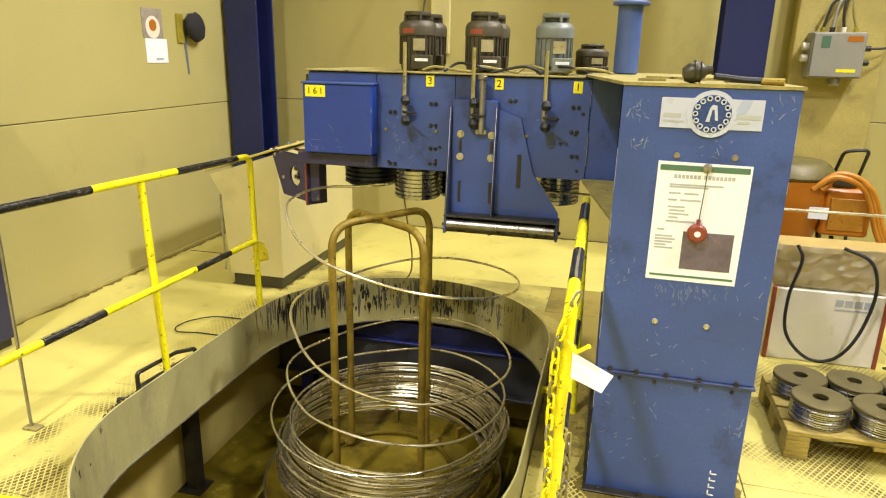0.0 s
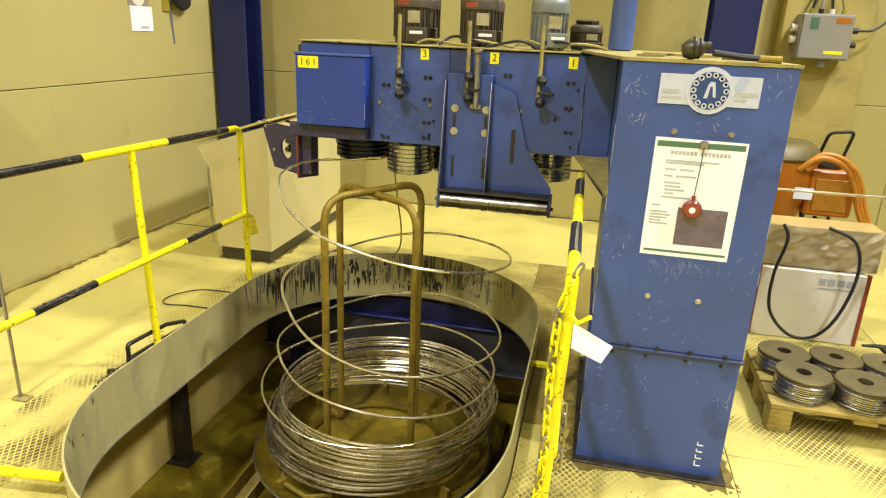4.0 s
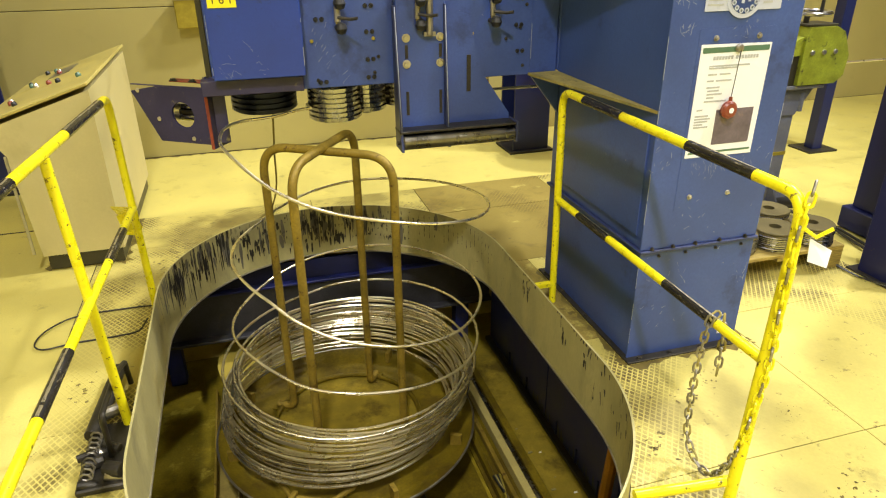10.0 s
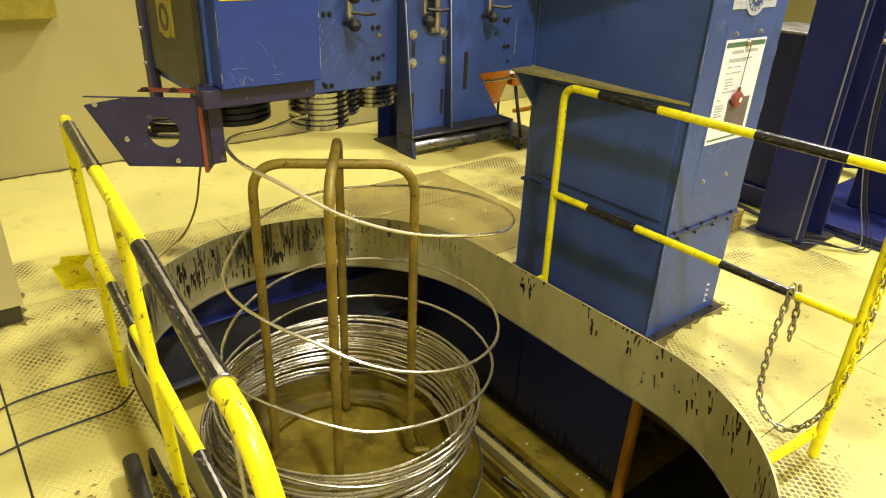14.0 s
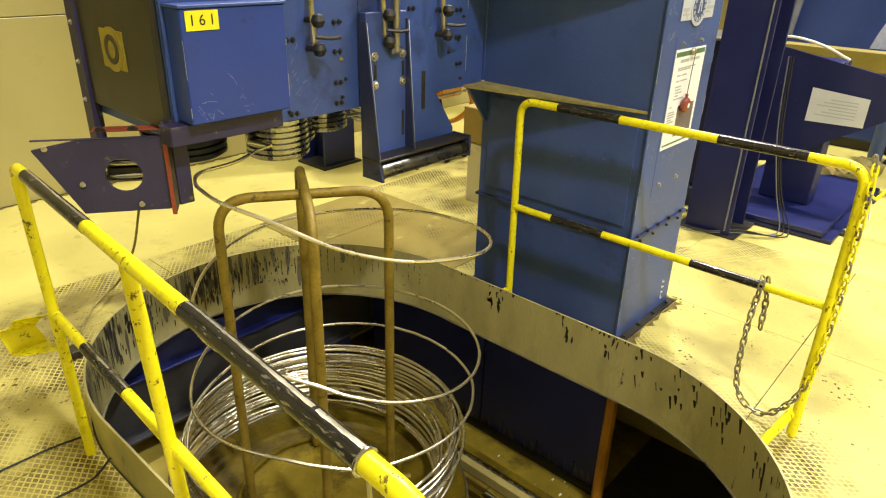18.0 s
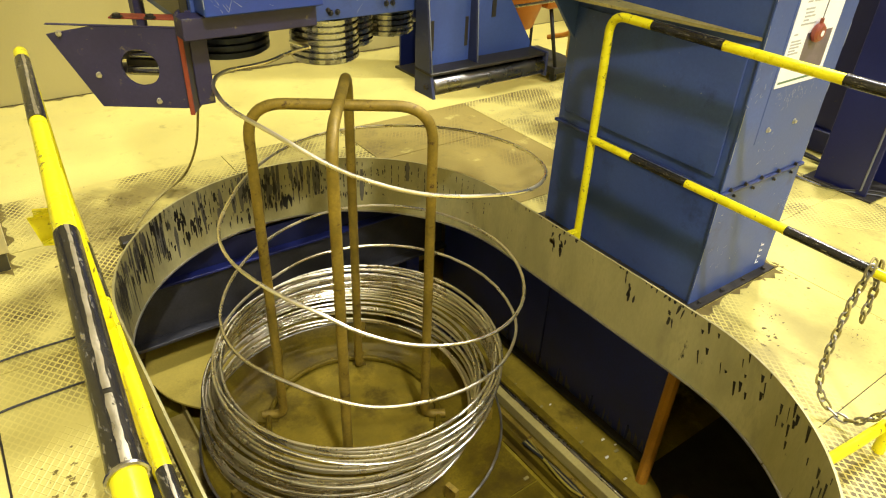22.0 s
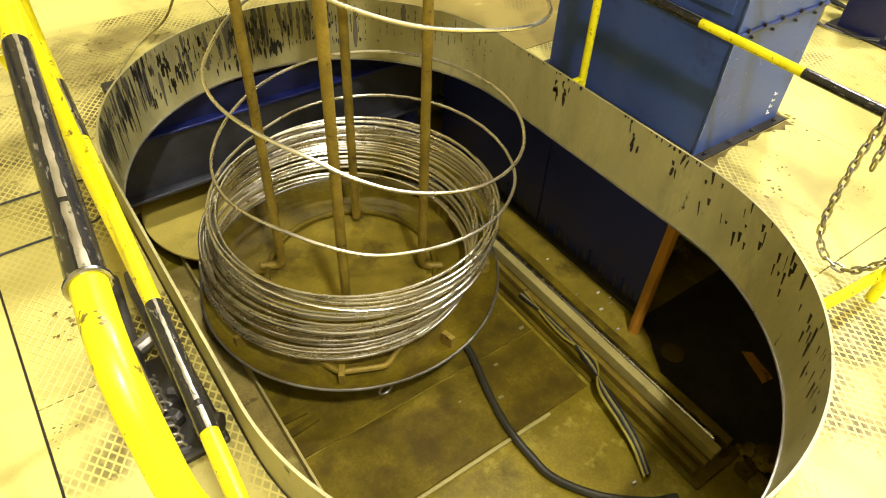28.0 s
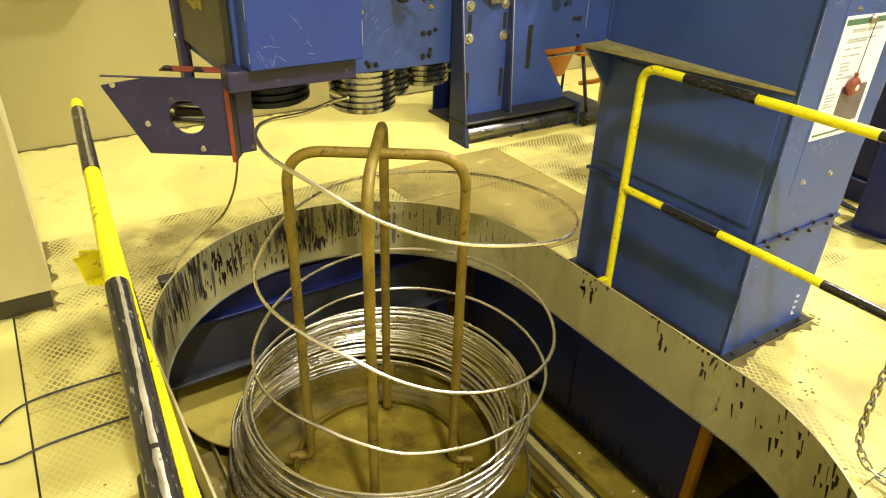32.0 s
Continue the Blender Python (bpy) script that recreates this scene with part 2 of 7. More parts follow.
TIMBER = mat("tan_beam_paint", (0.3, 0.24, 0.0444), 0.5, var=0.15)
LININGBLUE = mat("pit_panel_paint", (0.016, 0.024, 0.16), 0.4, var=0.3, scale=3, second=(0.07, 0.07, 0.08), amount=-0.05, spot=9, bump=0.0005, sharp=0.2)
STEELNIGHT = mat("grimy_grey_steel", (0.05, 0.05, 0.055), 0.5, 0.1, 0.4, 4, second=(0.12, 0.09, 0.02), amount=0.08, spot=6, bump=0.0008, sharp=0.25)
DRIP = mat("black_drip", (0.02, 0.018, 0.014), 0.35, var=0.4, scale=30)
STAIN = mat("oil_stain", (0.16, 0.12, 0.0259), 0.35, var=0.4, scale=20)

OILY = mat("oily_dirt", (0.32, 0.245, 0.055), 0.55, var=0.35, scale=7, second=(0.09, 0.06, 0.015), amount=0.14, spot=9, bump=0.003, sharp=0.25)


def tread(name, base, dirt, cover):
    """Tread plate: crossed ridges with dirt between them, dust over all in patches."""
    m = mat(name, base, 0.5, 0.1, 0.12, 2.2, second=dirt, amount=0.1, spot=3.5, sharp=0.3)
    N, L = m.node_tree.nodes, m.node_tree.links
    b = N["Principled BSDF"]
    tc = N.new("ShaderNodeTexCoord")
    sep = N.new("ShaderNodeSeparateXYZ")
    L.new(tc.outputs["Object"], sep.inputs[0])

    def calc(op, a, c=0.0):
        n = N.new("ShaderNodeMath")
        n.operation = op
        for k, v in ((0, a), (1, c)):
            if isinstance(v, (int, float)):
                n.inputs[k].default_value = v
            else:
                L.new(v, n.inputs[k])
        return n.outputs[0]

    x, y = calc("MULTIPLY", sep.outputs[0], 36.0), calc("MULTIPLY", sep.outputs[1], 26.0)
    u, v = calc("ADD", x, y), calc("SUBTRACT", x, y)
    ridge = calc("MAXIMUM", calc("PINGPONG", u, 0.5), calc("PINGPONG", v, 0.5))
    cell = calc("LESS_THAN", ridge, 0.37)
    n = N.new("ShaderNodeTexNoise")
    n.inputs["Scale"].default_value, n.inputs["Detail"].default_value = 2.4, 7.0
    L.new(tc.outputs["Object"], n.inputs["Vector"])
    n2 = N.new("ShaderNodeTexNoise")
    n2.inputs["Scale"].default_value, n2.inputs["Detail"].default_value = 45.0, 2.0
    L.new(tc.outputs["Object"], n2.inputs["Vector"])
    r = N.new("ShaderNodeMapRange")
    for k, q in zip((1, 2, 3, 4), (cover, cover + 0.12, 0.0, 1.0)):
        r.inputs[k].default_value = q
    L.new(n.outputs["Fac"], r.inputs[0])
    speck = calc("MULTIPLY", r.outputs[0], calc("MINIMUM", calc("ADD", calc("MULTIPLY", n2.outputs["Fac"], 1.5), 0.2), 1.0))
    x_ = N.new("ShaderNodeMix")
    x_.data_type = "RGBA"
    far = N.new("ShaderNodeVectorMath")  # worn smooth where people stand
    far.operation = "DISTANCE"
    L.new(tc.outputs["Object"], far.inputs[0])
    far.inputs[1].default_value = (1.95, -0.9, 0.0)
    smooth = N.new("ShaderNodeMapRange")
    for k, q in zip((1, 2), (0.95, 1.25)):
        smooth.inputs[k].default_value = q
    L.new(calc("ADD", far.outputs["Value"], calc("MULTIPLY", n.outputs["Fac"], 0.3)), smooth.inputs[0])
    L.new(calc("MULTIPLY", calc("MULTIPLY", cell, speck), smooth.outputs[0]), x_.inputs[0])
    old = b.inputs["Base Color"].links[0].from_socket
    L.new(old, x_.inputs[6])
    x_.inputs[7].default_value = (*dirt, 1)
    L.new(x_.outputs[2], b.inputs["Base Color"])
    bp = N.new("ShaderNodeBump")
    bp.inputs["Strength"].default_value, bp.inputs["Distance"].default_value = 0.35, 0.0012
    L.new(ridge, bp.inputs["Height"])
    L.new(bp.outputs[0], b.inputs["Normal"])
    return m


TREAD = tread("tread_plate", (0.6, 0.52, 0.138), (0.1, 0.072, 0.017), 0.45)
TREADDARK = tread("dark_tread_plate", (0.31, 0.24, 0.05), (0.17, 0.125, 0.026), 0.54)


def grime(m, color, lo, hi, spot, most=1.0, stretch=(1, 1, 1), seed=0.0):
    """Patches of dirt with ragged edges over a material's colour."""
    N, L = m.node_tree.nodes, m.node_tree.links
    b = N["Principled BSDF"]
    tc, mp = N.new("ShaderNodeTexCoord"), N.new("ShaderNodeMapping")
    mp.inputs["Scale"].default_value, mp.inputs["Location"].default_value = stretch, (seed, seed * 0.7, seed * 1.3)
    L.new(tc.outputs["Object"], mp.inputs["Vector"])
    n = N.new("ShaderNodeTexNoise")
    n.inputs["Scale"].default_value, n.inputs["Detail"].default_value, n.inputs["Roughness"].default_value = spot, 9.0, 0.66
    L.new(mp.outputs[0], n.inputs["Vector"])
    r = N.new("ShaderNodeMapRange")
    for k, v in zip((1, 2, 3, 4), (lo, hi, 0.0, most)):
        r.inputs[k].default_value = v
    L.new(n.outputs["Fac"], r.inputs[0])
    x = N.new("ShaderNodeMix")
    x.data_type = "RGBA"
    L.new(r.outputs[0], x.inputs[0])
    L.new(b.inputs["Base Color"].links[0].from_socket, x.inputs[6])
    x.inputs[7].default_value = (*color, 1)
    L.new(x.outputs[2], b.inputs["Base Color"])


grime(BLUE, (0.012, 0.016, 0.045), 0.56, 0.7, 3.2, 0.7, seed=3.1)
grime(BLUE, (0.25, 0.27, 0.34), 0.7, 0.73, 60, 0.6, seed=8.0)
grime(BLUE, (0.11, 0.12, 0.2), 0.58, 0.8, 2.4, 0.3, seed=21.0)
grime(BRIGHTBLUE, (0.01, 0.02, 0.08), 0.58, 0.75, 3.0, 0.6, seed=1.0)
grime(DARKBLUE, (0.1, 0.085, 0.04), 0.58, 0.7, 6.0, 0.7, (1, 1, 0.5), seed=2.0)
grime(YELLOW, (0.05, 0.045, 0.03), 0.655, 0.68, 48, 0.9, seed=5.0)
grime(WALL, (0.2, 0.16, 0.0518), 0.6, 0.8, 1.6, 0.55, (1, 1, 0.6), seed=4.0)
grime(FLOOR, (0.16, 0.12, 0.0296), 0.63, 0.72, 7.0, 0.5, seed=9.0)
grime(FLOOR, (0.75, 0.69, 0.259), 0.6, 0.75, 1.3, 0.5, seed=12.0)
grime(TREAD, (0.16, 0.12, 0.0296), 0.66, 0.74, 5.0, 0.6, seed=7.0)
grime(TREAD, (0.11, 0.08, 0.02), 0.61, 0.69, 24.0, 0.75, seed=17.0)
grime(FLOOR, (0.2, 0.15, 0.04), 0.64, 0.7, 30.0, 0.5, seed=19.0)
grime(TREADDARK, (0.13, 0.095, 0.022), 0.54, 0.7, 4.0, 0.65, seed=2.5)
grime(TREADDARK, (0.56, 0.48, 0.13), 0.6, 0.68, 5.5, 0.7, seed=31.0)
grime(OILY, (0.56, 0.48, 0.13), 0.58, 0.66, 6.5, 0.75, seed=33.0)
grime(OILY, (0.1, 0.07, 0.016), 0.6, 0.66, 11.0, 0.8, seed=35.0)
grime(CONSOLE, (0.3, 0.25, 0.0888), 0.58, 0.75, 2.5, 0.4, seed=1.5)
grime(TRAY, (0.22, 0.165, 0.012), 0.58, 0.72, 5.0, 0.55, seed=3.3)
grime(PITDUST, (0.06, 0.04, 0.005), 0.5, 0.64, 4.5, 0.75, seed=23.0)
grime(PIT, (0.05, 0.035, 0.004), 0.52, 0.68, 3.0, 0.7, seed=27.0)
grime(TRAY, (0.07, 0.045, 0.00592), 0.5, 0.62, 3.6, 0.75, seed=13.3)
grime(PIT, (0.42, 0.35, 0.0518), 0.56, 0.66, 6.0, 0.8, seed=5.5)
grime(GREYPAINT, (0.14, 0.125, 0.085), 0.55, 0.75, 5.0, 0.6, (1, 1, 0.4), seed=6.6)


def patch(m, color, at, r, most, spot=6.0):
    """One stain with a ragged edge round a spot of the floor, given from the plates' own base."""
    N, L = m.node_tree.nodes, m.node_tree.links
    b = N["Principled BSDF"]
    tc, far, n, r_, x = (N.new("ShaderNode" + k) for k in ("TexCoord", "VectorMath", "TexNoise", "MapRange", "Mix"))
    far.operation = "DISTANCE"
    L.new(tc.outputs["Object"], far.inputs[0])
    far.inputs[1].default_value = (at[0] + 0.672, at[1] - 3.0, 0.0)
    n.inputs["Scale"].default_value, n.inputs["Detail"].default_value = spot, 8.0
    L.new(tc.outputs["Object"], n.inputs["Vector"])
    wob = N.new("ShaderNodeMath")
    wob.operation, wob.inputs[1].default_value = "MULTIPLY_ADD", r * 1.6
    L.new(n.outputs["Fac"], wob.inputs[0])
    L.new(far.outputs["Value"], wob.inputs[2])
    for k, v in zip((1, 2, 3, 4), (r * 1.15, r * 1.9, most, 0.0)):
        r_.inputs[k].default_value = v
    L.new(wob.outputs[0], r_.inputs[0])
    x.data_type = "RGBA"
    L.new(r_.outputs[0], x.inputs[0])
    L.new(b.inputs["Base Color"].links[0].from_socket, x.inputs[6])
    x.inputs[7].default_value = (*color, 1)
    L.new(x.outputs[2], b.inputs["Base Color"])


for at, r, most in (((-1.42, 4.85), 0.34, 0.6), ((-1.22, 5.02), 0.2, 0.75), ((-1.02, 4.92), 0.12, 0.7), ((-0.9, 4.86), 0.2, 0.5), ((-0.3, 4.9), 0.3, 0.55), ((0.75, 2.4), 0.26, 0.35), ((0.42, 2.45), 0.16, 0.5), ((-1.75, 4.35), 0.16, 0.4), ((0.62, 1.95), 0.12, 0.3), ((1.35, 2.6), 0.2, 0.25)):
    patch(TREAD, (0.14, 0.105, 0.026), at, r, most)
for at, r, most in (((-1.95, 3.55), 0.42, 0.85), ((-1.95, 3.1), 0.25, 0.7)):  # dust trodden over the pattern
    patch(TREAD, (0.6, 0.52, 0.138), at, r, most)


def bare(m, color, spot, lo, hi, stretch, seed):
    """Paint rubbed through to bare bright steel in streaks."""
    N, L = m.node_tree.nodes, m.node_tree.links
    b = N["Principled BSDF"]
    tc, mp, n, r_, x = (N.new("ShaderNode" + k) for k in ("TexCoord", "Mapping", "TexNoise", "MapRange", "Mix"))
    mp.inputs["Scale"].default_value, mp.inputs["Location"].default_value = stretch, (seed, seed, seed)
    L.new(tc.outputs["Object"], mp.inputs["Vector"])
    n.inputs["Scale"].default_value, n.inputs["Detail"].default_value, n.inputs["Roughness"].default_value = spot, 7.0, 0.62
    L.new(mp.outputs[0], n.inputs["Vector"])
    for k, v in zip((1, 2), (lo, hi)):
        r_.inputs[k].default_value = v
    L.new(n.outputs["Fac"], r_.inputs[0])
    x.data_type = "RGBA"
    L.new(r_.outputs[0], x.inputs[0])
    L.new(b.inputs["Base Color"].links[0].from_socket, x.inputs[6])
    x.inputs[7].default_value = (*color, 1)
    L.new(x.outputs[2], b.inputs["Base Color"])
    L.new(r_.outputs[0], b.inputs["Metallic"])


bare(BLACK, (0.5, 0.46, 0.34), 150.0, 0.6, 0.68, (1, 0.2, 1), 4.4)
for m in (PIT, PITDUST, TRAY):
    m.node_tree.nodes["Principled BSDF"].inputs["Specular IOR Level"].default_value = 0.22

# ---- mesh tools ----
class Geo:
    """Vertices and faces of one mesh, gathered piece by piece."""

    def __init__(self):
        self.v, self.f, self.smooth = [], [], []

    def add(self, verts, faces, smooth=False):
        k = len(self.v)
        self.v += [tuple(p) for p in verts]
        self.f += [tuple(i + k for i in q) for q in faces]
        self.smooth += [smooth] * len(faces)
        return self

    def box(self, x0, x1, y0, y1, z0, z1, b=0.003):
        """A box with chamfered edges."""
        b = min(b, (x1 - x0) * 0.3, (y1 - y0) * 0.3, (z1 - z0) * 0.3)
        bm = bmesh.new()
        bmesh.ops.create_cube(bm, size=1.0, matrix=Matrix.Translation(((x0 + x1) / 2, (y0 + y1) / 2, (z0 + z1) / 2)) @ Matrix.Diagonal((x1 - x0, y1 - y0, z1 - z0, 1)))
        if b > 0.0004:
            bmesh.ops.bevel(bm, geom=bm.edges[:], offset=b, segments=1, profile=0.5, affect="EDGES")
        bm.verts.index_update()
        self.add([p.co for p in bm.verts], [[p.index for p in q.verts] for q in bm.faces])
        bm.free()
        return self

    def prism(self, poly, axis, a, b):
        """A polygon of two coordinates pushed from a to b along axis x, y or z."""
        n = len(poly)
        put = {"x": lambda p, h: (h, p[0], p[1]), "y": lambda p, h: (p[0], h, p[1]), "z": lambda p, h: (p[0], p[1], h)}[axis]
        verts = [put(p, a) for p in poly] + [put(p, b) for p in poly]
        faces = [tuple(range(n))[::-1], tuple(range(n, 2 * n))] + [(i, (i + 1) % n, n + (i + 1) % n, n + i) for i in range(n)]
        return self.add(verts, faces)

    def lathe(self, profile, m=None, seg=24, smooth=True):
        """(radius, height) pairs turned round z, placed by the matrix m."""
        m = m or Matrix()
        n = len(profile)
        verts = [m @ Vector((r * math.cos(2 * math.pi * k / seg), r * math.sin(2 * math.pi * k / seg), h)) for k in range(seg) for r, h in profile]
        faces = []
        for k in range(seg):
            a, b = k * n, (k + 1) % seg * n
            faces += [(a + i, b + i, b + i + 1, a + i + 1) for i in range(n - 1)]
        self.add(verts, faces, smooth)
        if profile[0][0] > 1e-4:
            self.f.append(tuple(len(self.v) - seg * n + k * n for k in range(seg))[::-1]), self.smooth.append(False)
        if profile[-1][0] > 1e-4:
            self.f.append(tuple(len(self.v) - seg * n + k * n + n - 1 for k in range(seg))), self.smooth.append(False)
        return self

    def rod(self, a, b, r, seg=14, chamfer=0.0):
        a, b = Vector(a), Vector(b)
        h = (b - a).length
        m = Matrix.Translation(a) @ (b - a).to_track_quat("Z", "Y").to_matrix().to_4x4()
        c = min(chamfer or r * 0.12, h * 0.3)
        return self.lathe([(r - c, 0), (r, c), (r, h - c), (r - c, h)], m, seg, False if seg < 9 else True)

    def tube(self, pts, r, seg=10, closed=False, caps=True):
        """A round tube along points."""
        pts = [Vector(p) for p in pts]
        n = len(pts)
        tangents = [((pts[(i + 1) % n] if closed or i < n - 1 else pts[i]) - (pts[i - 1] if closed or i else pts[i])).normalized() for i in range(n)]
        side = tangents[0].orthogonal().normalized()
        verts = []
        for p, t in zip(pts, tangents):
            side = (side - t * side.dot(t)).normalized()
            up = t.cross(side)
            verts += [p + r * (math.cos(2 * math.pi * k / seg) * side + math.sin(2 * math.pi * k / seg) * up) for k in range(seg)]
        faces = []
        for i in range(n if closed else n - 1):
            j = (i + 1) % n
            faces += [(i * seg + k, i * seg + (k + 1) % seg, j * seg + (k + 1) % seg, j * seg + k) for k in range(seg)]
        k0 = len(self.v)
        self.add(verts, faces, True)
        if caps and not closed:
            self.f += [tuple(k0 + k for k in range(seg))[::-1], tuple(k0 + (n - 1) * seg + k for k in range(seg))]
            self.smooth += [False, False]
        return self


def fillet(pts, r, n=6):
    """A polyline with rounded corners."""
    pts = [Vector(p) for p in pts]
    out = [pts[0]]
    for a, p, c in zip(pts, pts[1:], pts[2:]):
        u, v = (a - p).normalized(), (c - p).normalized()
        ang = u.angle(v)
        d = min(r / math.tan(ang / 2), (a - p).length * 0.49, (c - p).length * 0.49)
        s, e = p + u * d, p + v * d
        out += [s * (1 - k / n) ** 2 + p * 2 * (k / n) * (1 - k / n) + e * (k / n) ** 2 for k in range(n + 1)]
    return out + [pts[-1]]


def smooth_path(pts, n=8):
    """A Catmull-Rom curve through points."""
    pts = [Vector(p) for p in pts]
    q = [2 * pts[0] - pts[1], *pts, 2 * pts[-1] - pts[-2]]
    out = []
    for a, b, c, d in zip(q, q[1:], q[2:], q[3:]):
        for k in range(n):
            t = k / n
            out.append(0.5 * (2 * b + (c - a) * t + (2 * a - 5 * b + 4 * c - d) * t * t + (3 * b - a - 3 * c + d) * t ** 3))
    return out + [pts[-1]]


def base_of(ob):
    while ob.parent:
        ob = ob.parent
    return ob.location


def mesh_of(name, g, material, off=(0, 0, 0)):
    me = bpy.data.meshes.new(name)
    o = Vector(off)
    me.from_pydata([Vector(p) - o for p in g.v], [], g.f)
    me.polygons.foreach_set("use_smooth", g.smooth)
    me.materials.append(material)
    bm = bmesh.new()
    bm.from_mesh(me)
    bmesh.ops.recalc_face_normals(bm, faces=bm.faces)
    for e in bm.edges:
        if len(e.link_faces) == 2 and e.calc_face_angle(0) > 0.6:
            e.smooth = False
    bm.to_mesh(me)
    bm.free()
    return me


def thing(name, loc, label, category, group="", kind=""):
    ob = new(name)
    ob.location, ob.empty_display_size = loc, 0.1
    return tagged(ob, label, category, group, kind)


def part(name, g, material, parent, label=""):
    """One mesh under a thing or part; the coordinates are the world's."""
    ob = new(name, mesh_of(name, g, material, base_of(parent)))
    ob.parent = parent
    return tagged(ob, label)


def solid(name, g, material, label, category, group="", kind="", loc=(0, 0, 0)):
    """A thing of one mesh."""
    ob = new(name, mesh_of(name, g, material, loc))
    ob.location = loc
    return tagged(ob, label, category, group, kind)


def words(text, size, m, material, parent, name="lettering"):
    """Lettering of the built-in font, as a thin mesh."""
    cu = bpy.data.curves.new(name, "FONT")
    cu.body, cu.size, cu.extrude, cu.align_x, cu.align_y = text, size, 0.0004, "CENTER", "CENTER"
    tmp = new("tmp", cu)
    me = bpy.data.meshes.new_from_object(tmp)
    bpy.data.objects.remove(tmp)
    me.transform(Matrix.Translation(-base_of(parent)) @ m)
    me.materials.clear()
    me.materials.append(material)
    ob = new(name, me)
    ob.parent = parent
    return ob


FRONT = Matrix.Rotation(math.pi / 2, 4, "X")  # lettering that faces -y

# ---- setting ----
PX, PY0, PY1, PR = -0.672, 2.61, 3.73, 0.89   # the pit: a slot with round ends
RIMZ, PITZ = 0.2, -0.99
X0, X1, Y0, Y1, TOP = -3.14, 9.0, -5.0, 6.75, 7.2


def slot(r, n=28):
    """Outline of the pit, r from its middle line."""
    a = [(PX + r * math.cos(math.pi * k / n), PY1 + r * math.sin(math.pi * k / n)) for k in range(n + 1)]
    b = [(PX - r * math.cos(math.pi * k / n), PY0 - r * math.sin(math.pi * k / n)) for k in range(n + 1)]
    return a + b


def band(r0, r1, z0, z1, n=28):
    """A wall along the slot between two offsets."""
    a, b = slot(r0, n), slot(r1, n)
    k = len(a)
    g = Geo()
    g.v = [(*p, z0) for p in a] + [(*p, z0) for p in b] + [(*p, z1) for p in a] + [(*p, z1) for p in b]
    for i in range(k):
        j = (i + 1) % k
        g.f += [(i, j, 2 * k + j, 2 * k + i), (k + i, 3 * k + i, 3 * k + j, k + j), (2 * k + i, 2 * k + j, 3 * k + j, 3 * k + i), (i, k + i, k + j, j)]
    g.smooth = [True, True, False, False] * k
    return g


def sheet_round_pit(x0, x1, y0, y1, z, hole=0.004):
    """A flat sheet up to a rectangle, open over the pit."""
    g = Geo()
    inner = slot(PR + hole)
    k = len(inner)
    cx, cy = PX, (PY0 + PY1) / 2
    outer = []
    for x, y in inner:
        dx, dy = x - cx, y - cy
        sx = ((x1 if dx > 0 else x0) - cx) / dx if abs(dx) > 1e-6 else 1e9
        sy = ((y1 if dy > 0 else y0) - cy) / dy if abs(dy) > 1e-6 else 1e9
        s = min(sx, sy)
        outer.append((cx + dx * s, cy + dy * s))
    g.v = [(*p, z) for p in inner] + [(*p, z) for p in outer]
    for i in range(k):
        j = (i + 1) % k
        g.f.append((i, j, k + j, k + i))
        a, b = outer[i], outer[j]
        if abs(a[0] - b[0]) > 1e-6 and abs(a[1] - b[1]) > 1e-6:
            corner = (x1 if max(a[0], b[0]) > x1 - 1e-6 else x0, y1 if max(a[1], b[1]) > y1 - 1e-6 else y0)
            g.v.append((*corner, z))
            g.f.append((k + i, k + j, len(g.v) - 1))
    g.smooth = [False] * len(g.f)
    return g


solid("floor", sheet_round_pit(X0, X1, Y0, Y1, 0), FLOOR, "worn pale yellow concrete hall floor with oil stains", "floor", kind="structure")
solid("plate_bed", sheet_round_pit(-1.998, 2.2, 0.4, 5.28, 0.0015), DARKSTEEL, "dark dirty bed under the tread plates", "floor", kind="structure")
solid("pit_floor", Geo().box(-2.1, 1.3, 1.0, 5.2, PITZ - 0.1, PITZ), PIT, "oily brown concrete floor of the pit", "pit floor", kind="structure")
solid("pit_wall_west", Geo().box(-2.25, -2.03, 1.0, 5.2, PITZ, -0.125), PITWALL, "dirty beige concrete wall of the pit", "wall", kind="structure")
solid("pit_wall_north", Geo().box(-2.03, 1.3, 4.95, 5.2, PITZ, -0.125), PITWALL, "dirty beige concrete wall of the pit", "wall", kind="structure")
solid("pit_wall_south", Geo().box(-2.03, 1.3, 1.0, 1.25, PITZ, -0.125), PITWALL, "dirty beige concrete wall of the pit", "wall", kind="structure")
solid("pit_wall_east", Geo().box(1.15, 1.3, 1.25, 4.95, PITZ, -0.125), PITWALL, "dirty beige concrete wall of the pit", "wall", kind="structure")
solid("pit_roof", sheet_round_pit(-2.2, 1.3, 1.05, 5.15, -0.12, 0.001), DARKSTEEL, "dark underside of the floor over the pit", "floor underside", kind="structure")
solid("pit_rim", band(PR - 0.008, PR, -0.115, RIMZ, 96), GREYPAINT, "grey painted steel band round the pit, chipped and streaked black", "kerb", kind="structure")
solid("pit_lip", band(PR - 0.013, PR + 0.02, -0.123, -0.116, 96), BOLT, "thin bare steel lip under the band", "trim", kind="structure")

# black drips and chips on the band's inner face
rng = random.Random(12)
drips = Geo()


